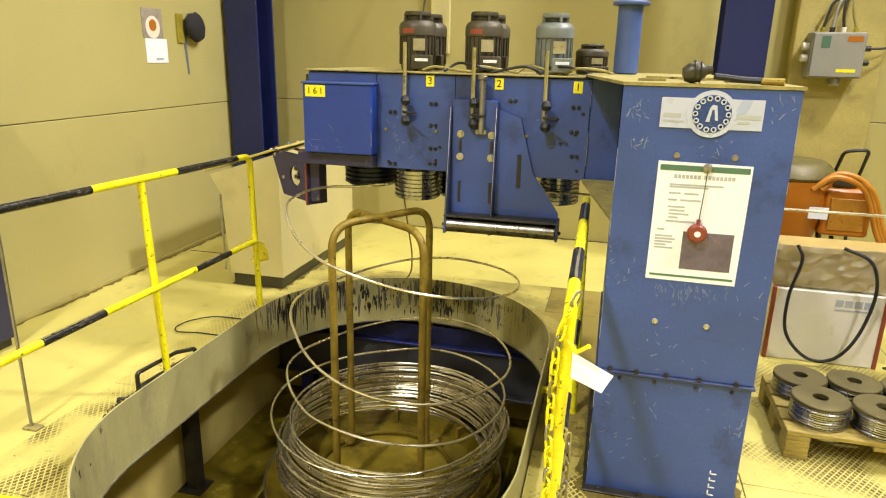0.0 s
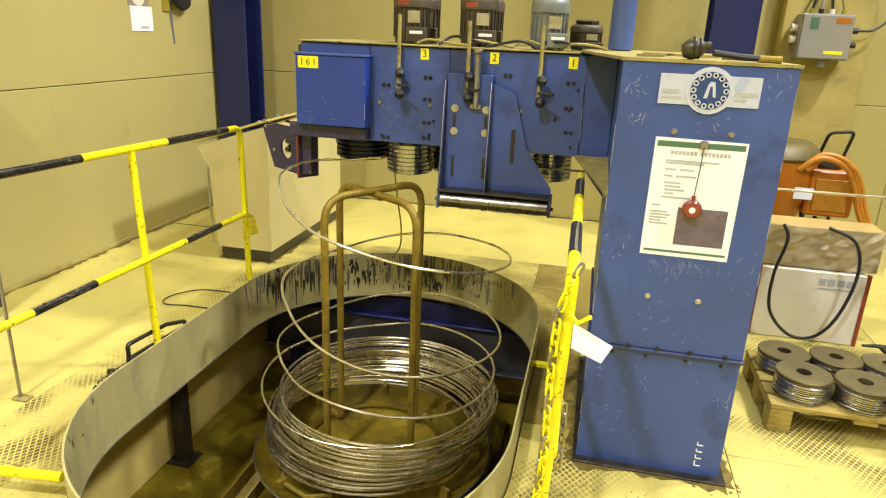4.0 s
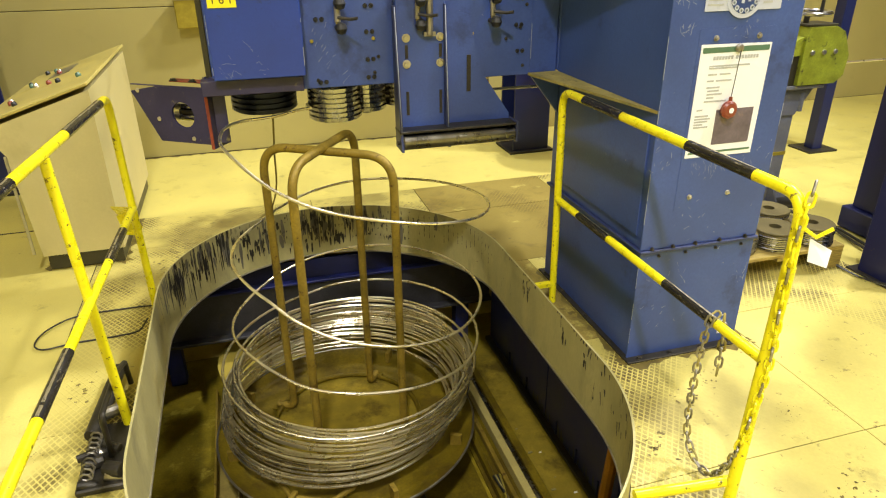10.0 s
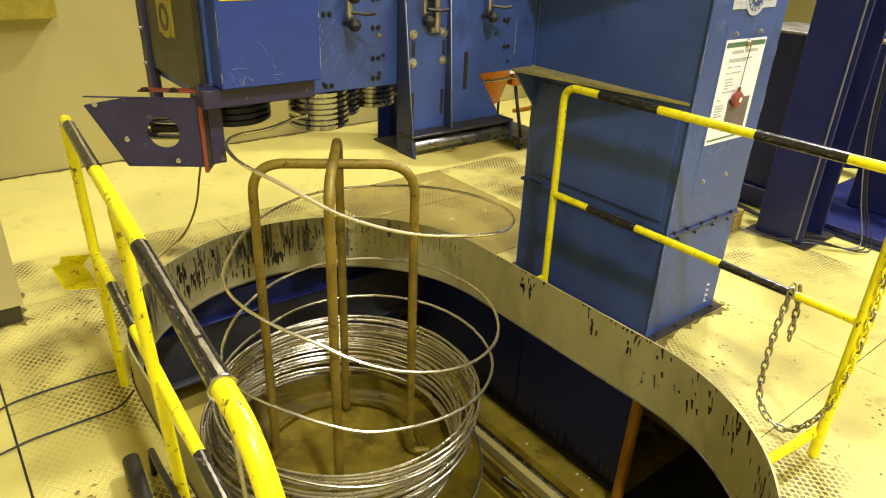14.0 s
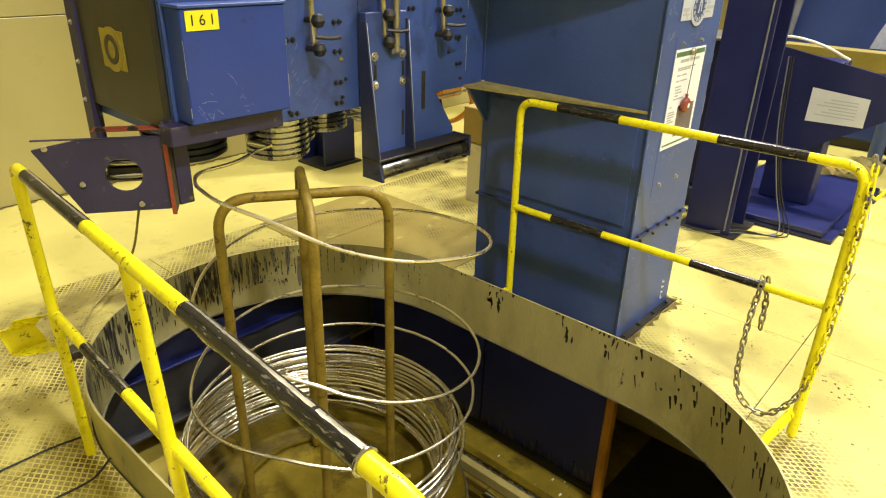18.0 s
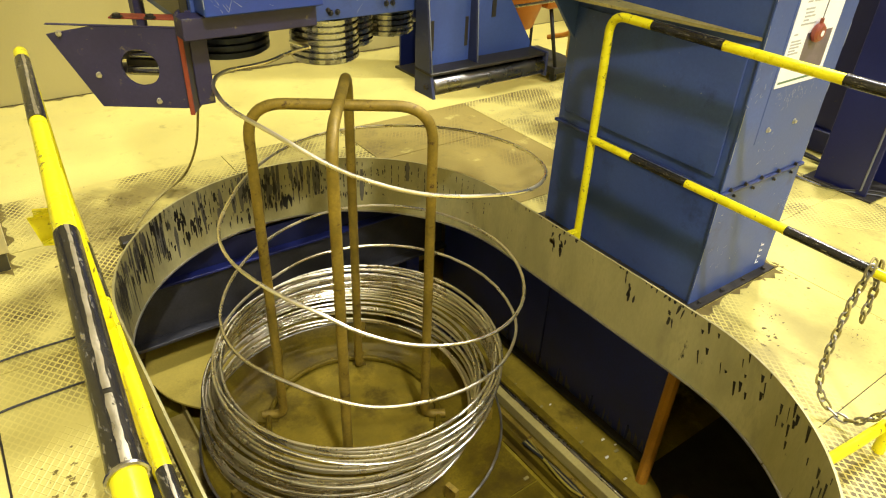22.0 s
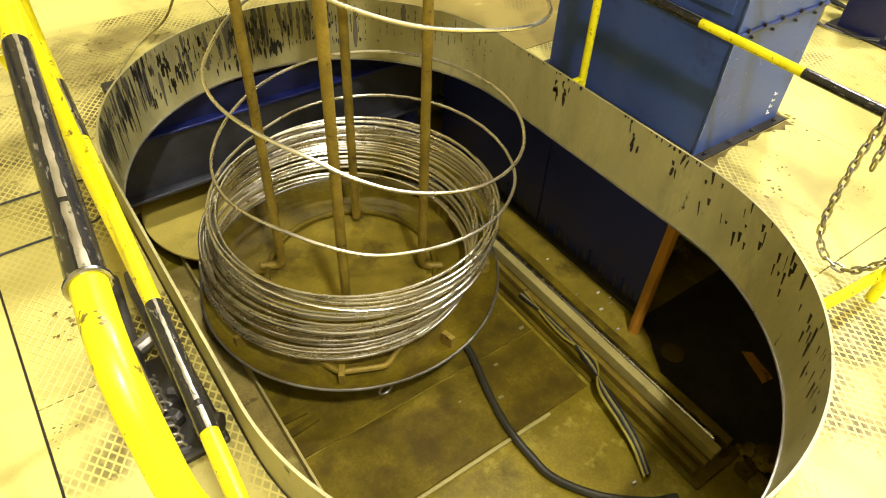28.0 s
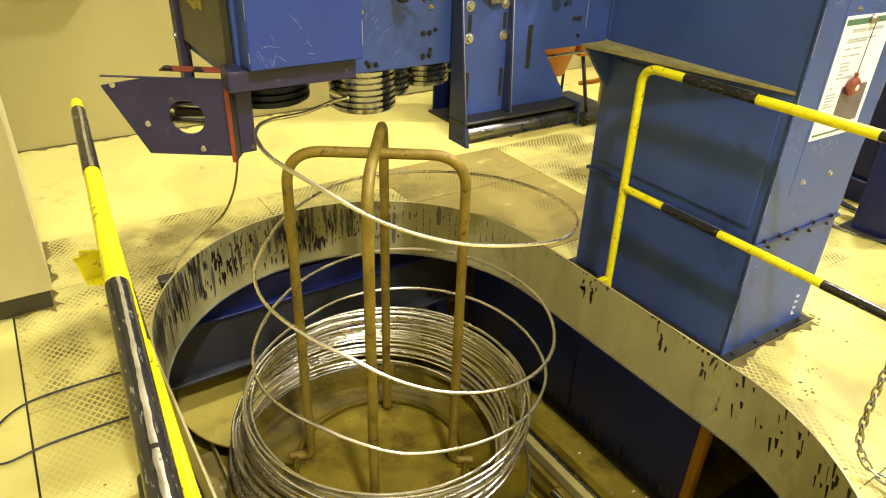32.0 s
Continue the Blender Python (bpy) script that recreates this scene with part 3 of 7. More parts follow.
def drip(u, z0, z1, w, lean=0.0):
    """A streak on the inside of the band: u runs along the far arc in degrees, or along the east side in metres past 1000."""
    r = PR - 0.0088
    n = 5
    left_, right_ = [], []
    for k in range(n):
        f = k / (n - 1)
        ww = w * (1 - 0.55 * f ** 4) * (0.5 + 0.5 * min(1, 5 * f)) * rng.uniform(0.6, 1.15)
        for side, row in ((-1, left_), (1, right_)):
            if u < 500:
                a = math.radians(u) + (side * ww / 2 + lean * f) / r
                row.append((PX + r * math.cos(a), PY1 + r * math.sin(a), z0 + (z1 - z0) * f))
            else:
                row.append((PX + r, u - 1000 + side * ww / 2 + lean * f, z0 + (z1 - z0) * f))
    drips.add(left_ + right_, [(k, k + 1, n + k + 1, n + k) for k in range(n - 1)])


for k in range(13):
    # runs come in bunches of uneven length, densest past the turn of the far arc
    mid, top = rng.choice((rng.uniform(112, 178), rng.gauss(152, 14))), rng.uniform(0.0, 0.12)
    for q in range(rng.randint(5, 15)):
        z0 = RIMZ - max(0.0, top + rng.gauss(0, 0.03))
        drip(mid + rng.gauss(0, 1.9), z0, max(-0.112, z0 - rng.choice((rng.uniform(0.02, 0.08), rng.uniform(0.06, 0.2)))), rng.choice((rng.uniform(0.002, 0.007), rng.uniform(0.006, 0.014))), rng.uniform(-0.004, 0.004))
for k in range(60):
    z0 = RIMZ - rng.uniform(0.0, 0.17)
    drip(rng.uniform(60, 182), z0, max(-0.11, z0 - rng.uniform(0.02, 0.12)), rng.uniform(0.002, 0.006), rng.uniform(-0.004, 0.004))
for k in range(26):
    u, z0 = rng.uniform(72, 132), RIMZ - rng.uniform(0.01, 0.2)
    for q in range(rng.randint(2, 6)):
        z1 = z0 - rng.uniform(0.0, 0.06)
        drip(u + rng.gauss(0, 1.3), z1, max(-0.11, z1 - rng.uniform(0.015, 0.07)), rng.uniform(0.006, 0.018), rng.uniform(-0.003, 0.003))
for k in range(150):
    u, z0 = rng.uniform(48, 116), RIMZ - rng.choice((0.03, 0.06, 0.085, 0.12, 0.15, 0.2)) + rng.gauss(0, 0.006)
    drip(u, z0, max(-0.11, z0 - rng.uniform(0.006, 0.035)), rng.uniform(0.003, 0.009))
for k in range(130):
    u, z0 = round(rng.uniform(8, 66) / 2.4) * 2.4, RIMZ - rng.uniform(0.02, 0.16)
    drip(u, z0, max(-0.11, z0 - rng.uniform(0.006, 0.03)), rng.uniform(0.003, 0.006))
for k in range(20):
    u = 1000 + rng.choice((3.38, 3.36, 2.72, 2.95)) + rng.gauss(0, 0.03)
    z0 = RIMZ - rng.uniform(0.0, 0.11)
    drip(u, z0, z0 - rng.uniform(0.015, 0.06), rng.uniform(0.006, 0.018), rng.uniform(-0.012, 0.012))
for k in range(24):
    drip(1000 + rng.uniform(2.63, 3.7), RIMZ - 0.001, RIMZ - rng.uniform(0.006, 0.02), rng.uniform(0.004, 0.016))
tagged(new("rim_drips", mesh_of("rim_drips", drips, DRIP)), "black streaks and chips on the grey steel band", "stain", kind="stuff")
smears, drips = Geo(), Geo()
for k in range(85):
    u, z0, long_ = rng.choice((rng.uniform(12, 182), rng.gauss(150, 18), rng.gauss(88, 10))), RIMZ - max(0, rng.gauss(0.02, 0.04)), rng.uniform(0.05, 0.22)
    drip(u, z0, max(-0.113, z0 - long_), rng.uniform(0.006, 0.03), rng.uniform(-0.008, 0.008))
smears.add([(PX + (x - PX) * 1.0004, PY1 + (y - PY1) * 1.0004, z) for x, y, z in drips.v], drips.f)
tagged(new("rim_smears", mesh_of("rim_smears", smears, SMEAR)), "grey smears of old oil down the steel band", "stain", kind="stuff")
near = Geo()
r = PR - 0.0088
for k in range(64):
    a0 = math.radians(rng.choice((rng.uniform(280, 360), rng.gauss(335, 8), rng.gauss(305, 6))) if k % 5 else rng.uniform(185, 260))
    z0, w, h = RIMZ - rng.uniform(0.0, 0.16), rng.uniform(0.004, 0.02), rng.uniform(0.015, 0.07)
    ps = []
    for da, dz in ((-0.5, 0), (0.5, -0.1), (0.3, -1), (-0.2, -0.8)):
        a = a0 + da * w / r + 0.25 * dz * h / r
        ps.append((PX + r * math.cos(a), PY0 + r * math.sin(a), z0 + dz * h))
    near.add(ps, [(0, 1, 2, 3)])
tagged(new("rim_chips", mesh_of("rim_chips", near, DRIP)), "dark chips on the near end of the band", "stain", kind="stuff")

# blue steel lining and beams inside the pit
lining = thing("pit_lining", (0.5, 3.6, PITZ), "dark blue steel panel lining one side of the pit", "steel lining", kind="structure")
for a, b in ((2.78, 3.62), (3.63, 4.6)):
    part("panel", Geo().box(0.5, 0.515, a, b, PITZ + 0.01, -0.345, 0.002), LININGBLUE, lining)
    part("top_edge", Geo().box(0.496, 0.516, a, b, -0.344, -0.336, 0.001), BOLT, lining, "bare steel top edge")
    part("kerb_face", Geo().box(0.516, 0.55, a, b, -0.345, -0.121, 0.002), CONCRETE, lining, "grey concrete face above the panel")
part("edge_bar", Geo().box(0.46, 0.5, 2.78, 4.6, PITZ + 0.001, PITZ + 0.03), DARKSTEEL, lining)
for y in (2.95, 3.2, 3.45, 3.9, 4.2):
    part("rib", Geo().box(0.488, 0.5, y, y + 0.012, PITZ + 0.03, -0.86), DARKBLUE, lining)
part("strut", Geo().tube([(0.38, 2.74, PITZ), (0.43, 2.76, -0.5), (0.46, 2.77, -0.13)], 0.03, 10), OCHRE, lining, "rusty orange strut")
rng = random.Random(41)
scuff = Geo()
for k in range(70):
    y, h, w = rng.uniform(2.82, 4.3), rng.uniform(0.015, 0.1), rng.uniform(0.004, 0.03)
    lean = rng.uniform(-0.01, 0.01)
    scuff.add([(0.4985, y, PITZ + 0.03), (0.4985, y + w, PITZ + 0.03), (0.4985, y + w * 0.9 + lean, PITZ + 0.03 + h), (0.4985, y + w * 0.2 + lean, PITZ + 0.03 + h * 0.7)], [(0, 1, 2, 3)])
part("scuffs", scuff, SCUFF, lining, "pale scuffs along the foot of the panel")["kind"] = "stuff"
girder = thing("pit_girder", (-0.75, 4.63, PITZ), "dark blue steel girder across the far end of the pit", "girder", kind="structure")
part("web", Geo().box(-1.9, 0.49, 4.64, 4.66, -0.3, -0.165), NAVY, girder)
part("lower_web", Geo().box(-1.9, 0.49, 4.62, 4.66, -0.62, -0.315), STEELNIGHT, girder, "dull grey dirty lower face")
part("flange", Geo().box(-1.9, 0.49, 4.59, 4.66, -0.315, -0.3), LININGBLUE, girder)
part("bottom_flange", Geo().box(-1.9, 0.49, 4.56, 4.74, -0.64, -0.62), STEELNIGHT, girder)
for x in (-1.7, 0.3):
    part("leg", Geo().box(x - 0.05, x + 0.05, 4.67, 4.77, PITZ, -0.64), DARKBLUE, girder)
post = thing("pit_post", (-1.93, 3.53, PITZ), "dark steel post against the concrete pit wall", "post", kind="structure")
part("shaft", Geo().box(-1.98, -1.9, 3.49, 3.57, PITZ + 0.012, -0.125), DARKSTEEL, post)
part("foot", Geo().box(-2.02, -1.86, 3.45, 3.61, PITZ, PITZ + 0.012), DARKSTEEL, post)
solid("sill_beam", Geo().box(-2.03, -1.99, 1.3, 4.6, -0.42, -0.125), DARKBLUE, "blue grey steel sill along the concrete pit wall", "beam", kind="structure")


# panel walls: rows of long sandwich panels with open joints
def panel_wall(name, along, a, b, at, out, label):
    """along: x or y. Panels from a to b, face at `at`, growing by `out`."""
    root = thing(name, ((a + b) / 2, at + out / 2, 0) if along == "x" else (at + out / 2, (a + b) / 2, 0), label, "wall", kind="structure")
    lo, hi = min(at + out * 0.1, at + out), max(at + out * 0.1, at + out)
    g = Geo().box(a, b, lo, hi, 0, TOP, 0) if along == "x" else Geo().box(lo, hi, a, b, 0, TOP, 0)
    part("core", g, DARKSTEEL, root)
    zs = [0.0, 1.24, 2.44, 3.64, 4.84, 6.04, TOP]
    n = max(1, round((b - a) / 6.0))
    lo, hi = min(at, at + out * 0.09), max(at, at + out * 0.09)
    for z0, z1 in zip(zs, zs[1:]):
        for k in range(n):
            u0, u1 = a + (b - a) * k / n + 0.002, a + (b - a) * (k + 1) / n - 0.002
            g = Geo().box(u0, u1, lo, hi, z0 + 0.002, z1 - 0.003, 0.004) if along == "x" else Geo().box(lo, hi, u0, u1, z0 + 0.002, z1 - 0.003, 0.004)
            part("panel", g, WALL, root)
    return root


panel_wall("wall_west", "y", Y0, Y1, X0, -0.2, "beige sandwich panel wall with dark joints")
panel_wall("wall_north", "x", X0, X1, Y1, 0.2, "beige sandwich panel wall with dark joints")
panel_wall("wall_south", "x", X0, X1, Y0, -0.2, "plain beige panel wall behind the walker")
panel_wall("wall_east", "y", Y0, Y1, X1, 0.2, "plain beige panel wall at the far side")
solid("ceiling", Geo().box(X0 - 0.2, X1 + 0.2, Y0 - 0.2, Y1 + 0.2, TOP, TOP + 0.2), CEIL, "plain pale hall roof", "ceiling", kind="structure")
solid("baseboard", Geo().box(X0, X0 + 0.012, Y0, Y1, 0, 0.03), CONCRETE, "rough mortar strip along the foot of the wall", "trim", kind="structure")


def steel_column(x0, x1, y0, y1, label):
    """A rolled H section with its flanges across x."""
    c = thing("steel_column", ((x0 + x1) / 2, (y0 + y1) / 2, 0), label, "column", "steel columns of the hall", "structure")
    part("flange", Geo().box(x0, x1, y0, y0 + 0.02, 0.02, TOP), HALLBLUE, c)
    part("flange", Geo().box(x0, x1, y1 - 0.02, y1, 0.02, TOP), HALLBLUE, c)
    part("web", Geo().box((x0 + x1) / 2 - 0.008, (x0 + x1) / 2 + 0.008, y0 + 0.02, y1 - 0.02, 0.02, TOP), HALLBLUE, c)
    part("foot", Geo().box(x0 - 0.04, x1 + 0.04, y0 - 0.04, y1, 0, 0.02), DARKSTEEL, c)


steel_column(-3.1, -2.78, 6.1, 6.42, "dark blue steel hall column in the corner")
steel_column(1.17, 1.5, 5.9, 6.22, "dark blue steel hall column before the panel wall")
solid("pilaster", Geo().box(1.82, 2.5, 6.62, 6.748, 0, TOP, 0.01), CONCRETE, "grey concrete pilaster on the panel wall", "pilaster", kind="structure")


# ---- the wire coiler: column, arm, wheels ----
block = thing("wire_coiler", (0.75, 3.3, 0), "blue painted wire coiling machine with an overhanging arm", "machine")
CX0, CX1, CY0, CY1, CZ = 0.47, 1.035, 2.815, 3.72, 1.625
part("lower_column", Geo().box(CX0 + 0.01, CX1, CY0 + 0.01, CY1, 0.014, 0.536, 0.004), BLUE, block)
part("upper_column", Geo().box(CX0 + 0.01, CX1, CY0 + 0.01, CY1, 0.548, CZ, 0.004), BLUE, block)
part("arm_root", Geo().box(0.479, CX1, CY1 + 0.001, 4.378, 1.135, CZ, 0.003), BLUE, block)
part("front_plate", Geo().box(CX0, CX1 + 0.008, CY0, CY0 + 0.009, 0.55, CZ + 0.003, 0.002), BLUE, block)
part("front_plate", Geo().box(CX0, CX1 + 0.004, CY0, CY0 + 0.009, 0.016, 0.534, 0.002), BLUE, block)
joint = part("joint_flange", Geo().box(CX0 - 0.006, CX1 + 0.014, CY0 - 0.012, CY1 + 0.01, 0.535, 0.549, 0.003), FLANGE, block, "dirty bolted flange")


def bolt(x, y, z, parent, r=0.011, toward="y", material=None):
    d = {"y": Vector((0, -0.011, 0)), "x": Vector((-0.011, 0, 0)), "z": Vector((0, 0, 0.011))}[toward]
    g = Geo().rod((x, y, z), Vector((x, y, z)) + d * 0.25, r * 1.5, 14).rod(Vector((x, y, z)) + d * 0.25, Vector((x, y, z)) + d, r, 6)
    return part("bolt", g, material or BOLT, parent)


for x in (0.52, 0.62, 0.73, 0.85, 0.98):
    bolt(x, CY0 - 0.004, 0.555, joint, 0.0065, material=DARKSTEEL)
for x in (0.56, 0.69, 0.84, 0.97):
    bolt(x, CY0 - 0.001, 0.518, joint, 0.005, material=DARKSTEEL)
foot = part("base_flange", Geo().box(CX0 - 0.015, CX1 + 0.03, CY0 - 0.04, CY1 + 0.03, 0.007, 0.018), DARKSTEEL, block)
for x in (0.52, 0.68, 0.84, 1.0):
    bolt(x, CY0 - 0.02, 0.018, foot, 0.01, "z", DARKSTEEL)
for y in (2.95, 3.2, 3.45, 3.68):
    bolt(CX0 - 0.005, y, 0.018, foot, 0.009, "z", DARKSTEEL)
part("top_plate", Geo().prism([(0.30, 3.70), (CX0, CY0 - 0.004), (CX1 + 0.015, CY0 - 0.004), (CX1 + 0.015, 4.38), (0.30, 4.38)], "z", CZ + 0.003, CZ + 0.014), DUSTY, block, "dusty steel top plate")
part("bottom_gusset", Geo().prism([(0.32, 3.69), (CX0 + 0.009, CY0 + 0.02), (CX0 + 0.009, 3.72), (0.32, 3.72)], "z", 1.121, 1.133), DUSTY, block, "dusty gusset plate")
part("rib", Geo().prism([(0.325, 1.121), (CX0 + 0.009, 1.121), (CX0 + 0.009, 0.93)], "y", 3.69, 3.705), BLUE, block)
part("back_panel", Geo().box(CX0 + 0.002, CX0 + 0.01, CY0 + 0.05, CY1 - 0.05, 0.6, 1.07, 0.002), BLUE, block)
AX0, AX1, AY0, AY1, AZ0, AZ1 = -1.15, 0.478, 3.72, 4.38, 1.125, 1.618
arm = part("arm", Geo().box(AX0, AX1, AY0 + 0.012, AY1, AZ0, AZ1, 0.005), BLUE, block)
part("arm_face", Geo().box(-0.765, -0.345, AY0, AY0 + 0.012, AZ0, AZ1 - 0.004, 0.002), BLUE, arm)
part("arm_face", Geo().box(-0.343, 0.33, AY0, AY0 + 0.012, AZ0, AZ1 - 0.004, 0.002), BLUE, arm)
part("arm_face", Geo().box(AX0, -0.767, AY0, AY0 + 0.012, AZ0 + 0.07, AZ1 - 0.004, 0.002), BLUE, arm)
part("arm_top", Geo().box(AX0 - 0.01, 0.298, AY0 - 0.015, AY1 + 0.01, AZ1 + 0.001, AZ1 + 0.009, 0.002), DUSTY, arm, "dusty top sheet")
cover = part("cover_box", Geo().box(-1.14, -0.76, 3.622, 3.719, 1.2, 1.556, 0.004), BRIGHTBLUE, block, "bright blue scratched sheet metal cover")
part("cover_edge", Geo().box(-1.146, -0.754, 3.616, 3.719, 1.556, 1.566, 0.002), BLUE, cover)
part("end_plate", Geo().box(-1.176, -1.152, 3.74, 4.36, 1.17, 1.6, 0.003), BLACKOLIVE, block, "dark olive end plate")
part("end_rail", Geo().box(-1.19, -1.152, 4.29, 4.36, 1.0, 1.62, 0.003), VIOLET, block)
for z in (1.18, 1.32, 1.46, 1.58):
    bolt(-1.19, 4.325, z, block, 0.007, "x")
plate = part("name_plate", Geo().box(-1.181, -1.176, 3.95, 4.12, 1.33, 1.46, 0.001).lathe([(0.075, 0), (0.075, 0.006), (0.0, 0.006)], Matrix.Translation((-1.177, 4.035, 1.395)) @ Matrix.Rotation(-math.pi / 2, 4, "Y"), 24, False), BRASS, block, "yellowed name plate")
part("emblem", Geo().lathe([(0.05, 0), (0.05, 0.002), (0.03, 0.002), (0.03, 0.0)], Matrix.Translation((-1.183, 4.035, 1.395)) @ Matrix.Rotation(-math.pi / 2, 4, "Y"), 24, False), BLACKOLIVE, plate)
part("under_shelf", Geo().box(-1.2, -0.77, 3.66, 3.74, 1.13, 1.195, 0.003), VIOLET, block)

# numbered labels
for text, x0, x1, z0, z1, y in (("161", -1.124, -1.012, 1.49, 1.549, 3.6215), ("3", -0.498, -0.455, 1.556, 1.611, 3.7195), ("2", -0.142, -0.098, 1.553, 1.608, 3.7195), ("1", 0.244, 0.288, 1.548, 1.604, 3.7195)):
    tag = part("number_label", Geo().box(x0, x1, y - 0.0025, y - 0.0005, z0, z1, 0.0003), LABEL, cover if text == "161" else arm, "yellow number label")
    if text == "161":
        for k, ch in enumerate(text):
            words(ch, 0.046, Matrix.Translation((x0 + 0.022 + 0.034 * k, y - 0.0032, (z0 + z1) / 2)) @ FRONT, INK, tag)
    else:
        words(text, 0.05, Matrix.Translation(((x0 + x1) / 2, y - 0.0032, (z0 + z1) / 2)) @ FRONT, INK, tag)

# feeler bracket at the arm's end
# the bracket stands at a slant: built in its own plane, then turned
BM = Matrix.Translation((-1.52, 3.965, 0)) @ Matrix.Rotation(math.atan2(3.745 - 3.965, -1.19 + 1.52), 4, "Z")
L_BR = math.hypot(3.745 - 3.965, 0.33)


def moved(g, m):
    g.v = [tuple(m @ Vector(p)) for p in g.v]
    return g


outline = [(0.0, 1.148), (0.0, 1.12), (0.12, 0.897), (L_BR, 0.897), (L_BR, 1.148)]
hc, hr = Vector((0.26, 1.025)), 0.058
hole = [(hc.x + hr * math.cos(2 * math.pi * k / 24), hc.y + hr * math.sin(2 * math.pi * k / 24)) for k in range(24)]


def plate_with_hole(g, outline, hole, y0, y1):
    """A flat plate in x and z with one round hole."""
    n, c = len(hole), Vector(hc)
    ring = []
    for p in hole:
        d = (Vector(p) - c)
        best = 1e9
        for a, b in zip(outline, outline[1:] + outline[:1]):
            a, b = Vector(a), Vector(b)
            e = b - a
            den = d.x * e.y - d.y * e.x
            if abs(den) < 1e-9:
                continue
            t = ((a - c).x * e.y - (a - c).y * e.x) / den
            s = ((a - c).x * d.y - (a - c).y * d.x) / den
            if t > 0 and -1e-6 <= s <= 1 + 1e-6:
                best = min(best, t)
        ring.append(tuple(c + d * best))
    # the outline's own corners take the nearest ring point
    for q in outline:
        k = min(range(n), key=lambda i: (ring[i][0] - q[0]) ** 2 + (ring[i][1] - q[1]) ** 2)
        ring[k] = q
    k0 = len(g.v)
    for y in (y0, y1):
        g.v += [(p[0], y, p[1]) for p in hole] + [(p[0], y, p[1]) for p in ring]
    for i in range(n):
        j = (i + 1) % n
        g.f += [(k0 + i, k0 + j, k0 + n + j, k0 + n + i), (k0 + 2 * n + i, k0 + 3 * n + i, k0 + 3 * n + j, k0 + 2 * n + j), (k0 + i, k0 + 2 * n + i, k0 + 2 * n + j, k0 + j), (k0 + n + i, k0 + n + j, k0 + 3 * n + j, k0 + 3 * n + i)]
        g.smooth += [False] * 4
    return g


br = part("guide_bracket", moved(plate_with_hole(Geo(), outline, hole, 0.0, 0.012), BM), VIOLET, block, "dark violet plate bracket with a round hole")
part("top_strip", moved(Geo().box(0.002, L_BR, 0.0, 0.014, 1.1485, 1.152, 0.001), BM), VIOLET, br)
part("red_strip", moved(Geo().box(0.17, L_BR, 0.055, 0.11, 1.158, 1.164, 0.002), BM), REDPAINT, br, "red painted strip")
part("side_plate", moved(Geo().box(L_BR, L_BR + 0.012, -0.008, 0.12, 0.88, 1.2, 0.002), BM), VIOLET, br)
part("red_edge", moved(Geo().box(L_BR - 0.001, L_BR + 0.013, -0.015, -0.0085, 0.88, 1.17, 0.001), BM), REDPAINT, br, "red painted plate edge")
part("side_plate", Geo().box(-1.165, -1.112, 3.735, 3.745, 0.905, 1.2, 0.002), VIOLET, br)
roller = part("guide_roller", moved(Geo().rod((0.16, 0.07, 1.0), (0.36, 0.07, 1.0), 0.02, 14).rod((0.16, 0.07, 1.05), (0.36, 0.07, 1.05), 0.02, 14), BM), CHROME, br)
part("roller_block", moved(Geo().box(0.2, 0.32, 0.05, 0.1, 1.015, 1.035, 0.002), BM), DARKSTEEL, br)
for u, v in ((0.04, 1.125), (0.13, 1.0), (0.3, 0.92)):
    p = BM @ Vector((u, 0.0, v))
    bolt(p.x, p.y, p.z, br, 0.007)
for u in (0.2, 0.3):
    p = BM @ Vector((u, 0.05, 1.166))
    bolt(p.x, p.y, p.z, br, 0.012, "z", DARKSTEEL)


# grooved drawing wheels under the arm
def wheel(x, y, z0, r, n, pitch, material, label):
    prof = [(0.02, 1.13), (r * 0.5, 1.13), (r * 0.5, z0 + n * pitch)]
    for k in range(n):
        top = z0 + (n - k) * pitch
        prof += [(r, top), (r, top - pitch * 0.55), (r * 0.9, top - pitch * 0.62), (r * 0.9, top - pitch * 0.95)]
    prof += [(r * 0.8, z0), (0.03, z0)]
    w = part("grooved_wheel", Geo().lathe(prof, Matrix.Translation((x, y, 0)), 40, False), material, block, label)
    part("hub", Geo().rod((x, y, z0 - 0.02), (x, y, z0), 0.03, 12), DARKSTEEL, w)
    return w


wheel(-0.935, 4.1, 0.965, 0.16, 5, 0.026, RUBBERSTEEL, "dark grooved wheel")
wheel(-0.605, 3.95, 0.93, 0.13, 7, 0.0232, WHEELSTEEL, "shiny grooved wheel")
wheel(-0.42, 4.11, 0.925, 0.105, 8, 0.0232, WHEELSTEEL, "steel grooved wheel")
wheel(0.17, 4.2, 0.905, 0.12, 8, 0.0236, WHEELSTEEL, "steel grooved wheel")
wheel(-0.22, 4.14, 0.94, 0.12, 6, 0.0225, WHEELSTEEL, "steel grooved wheel")

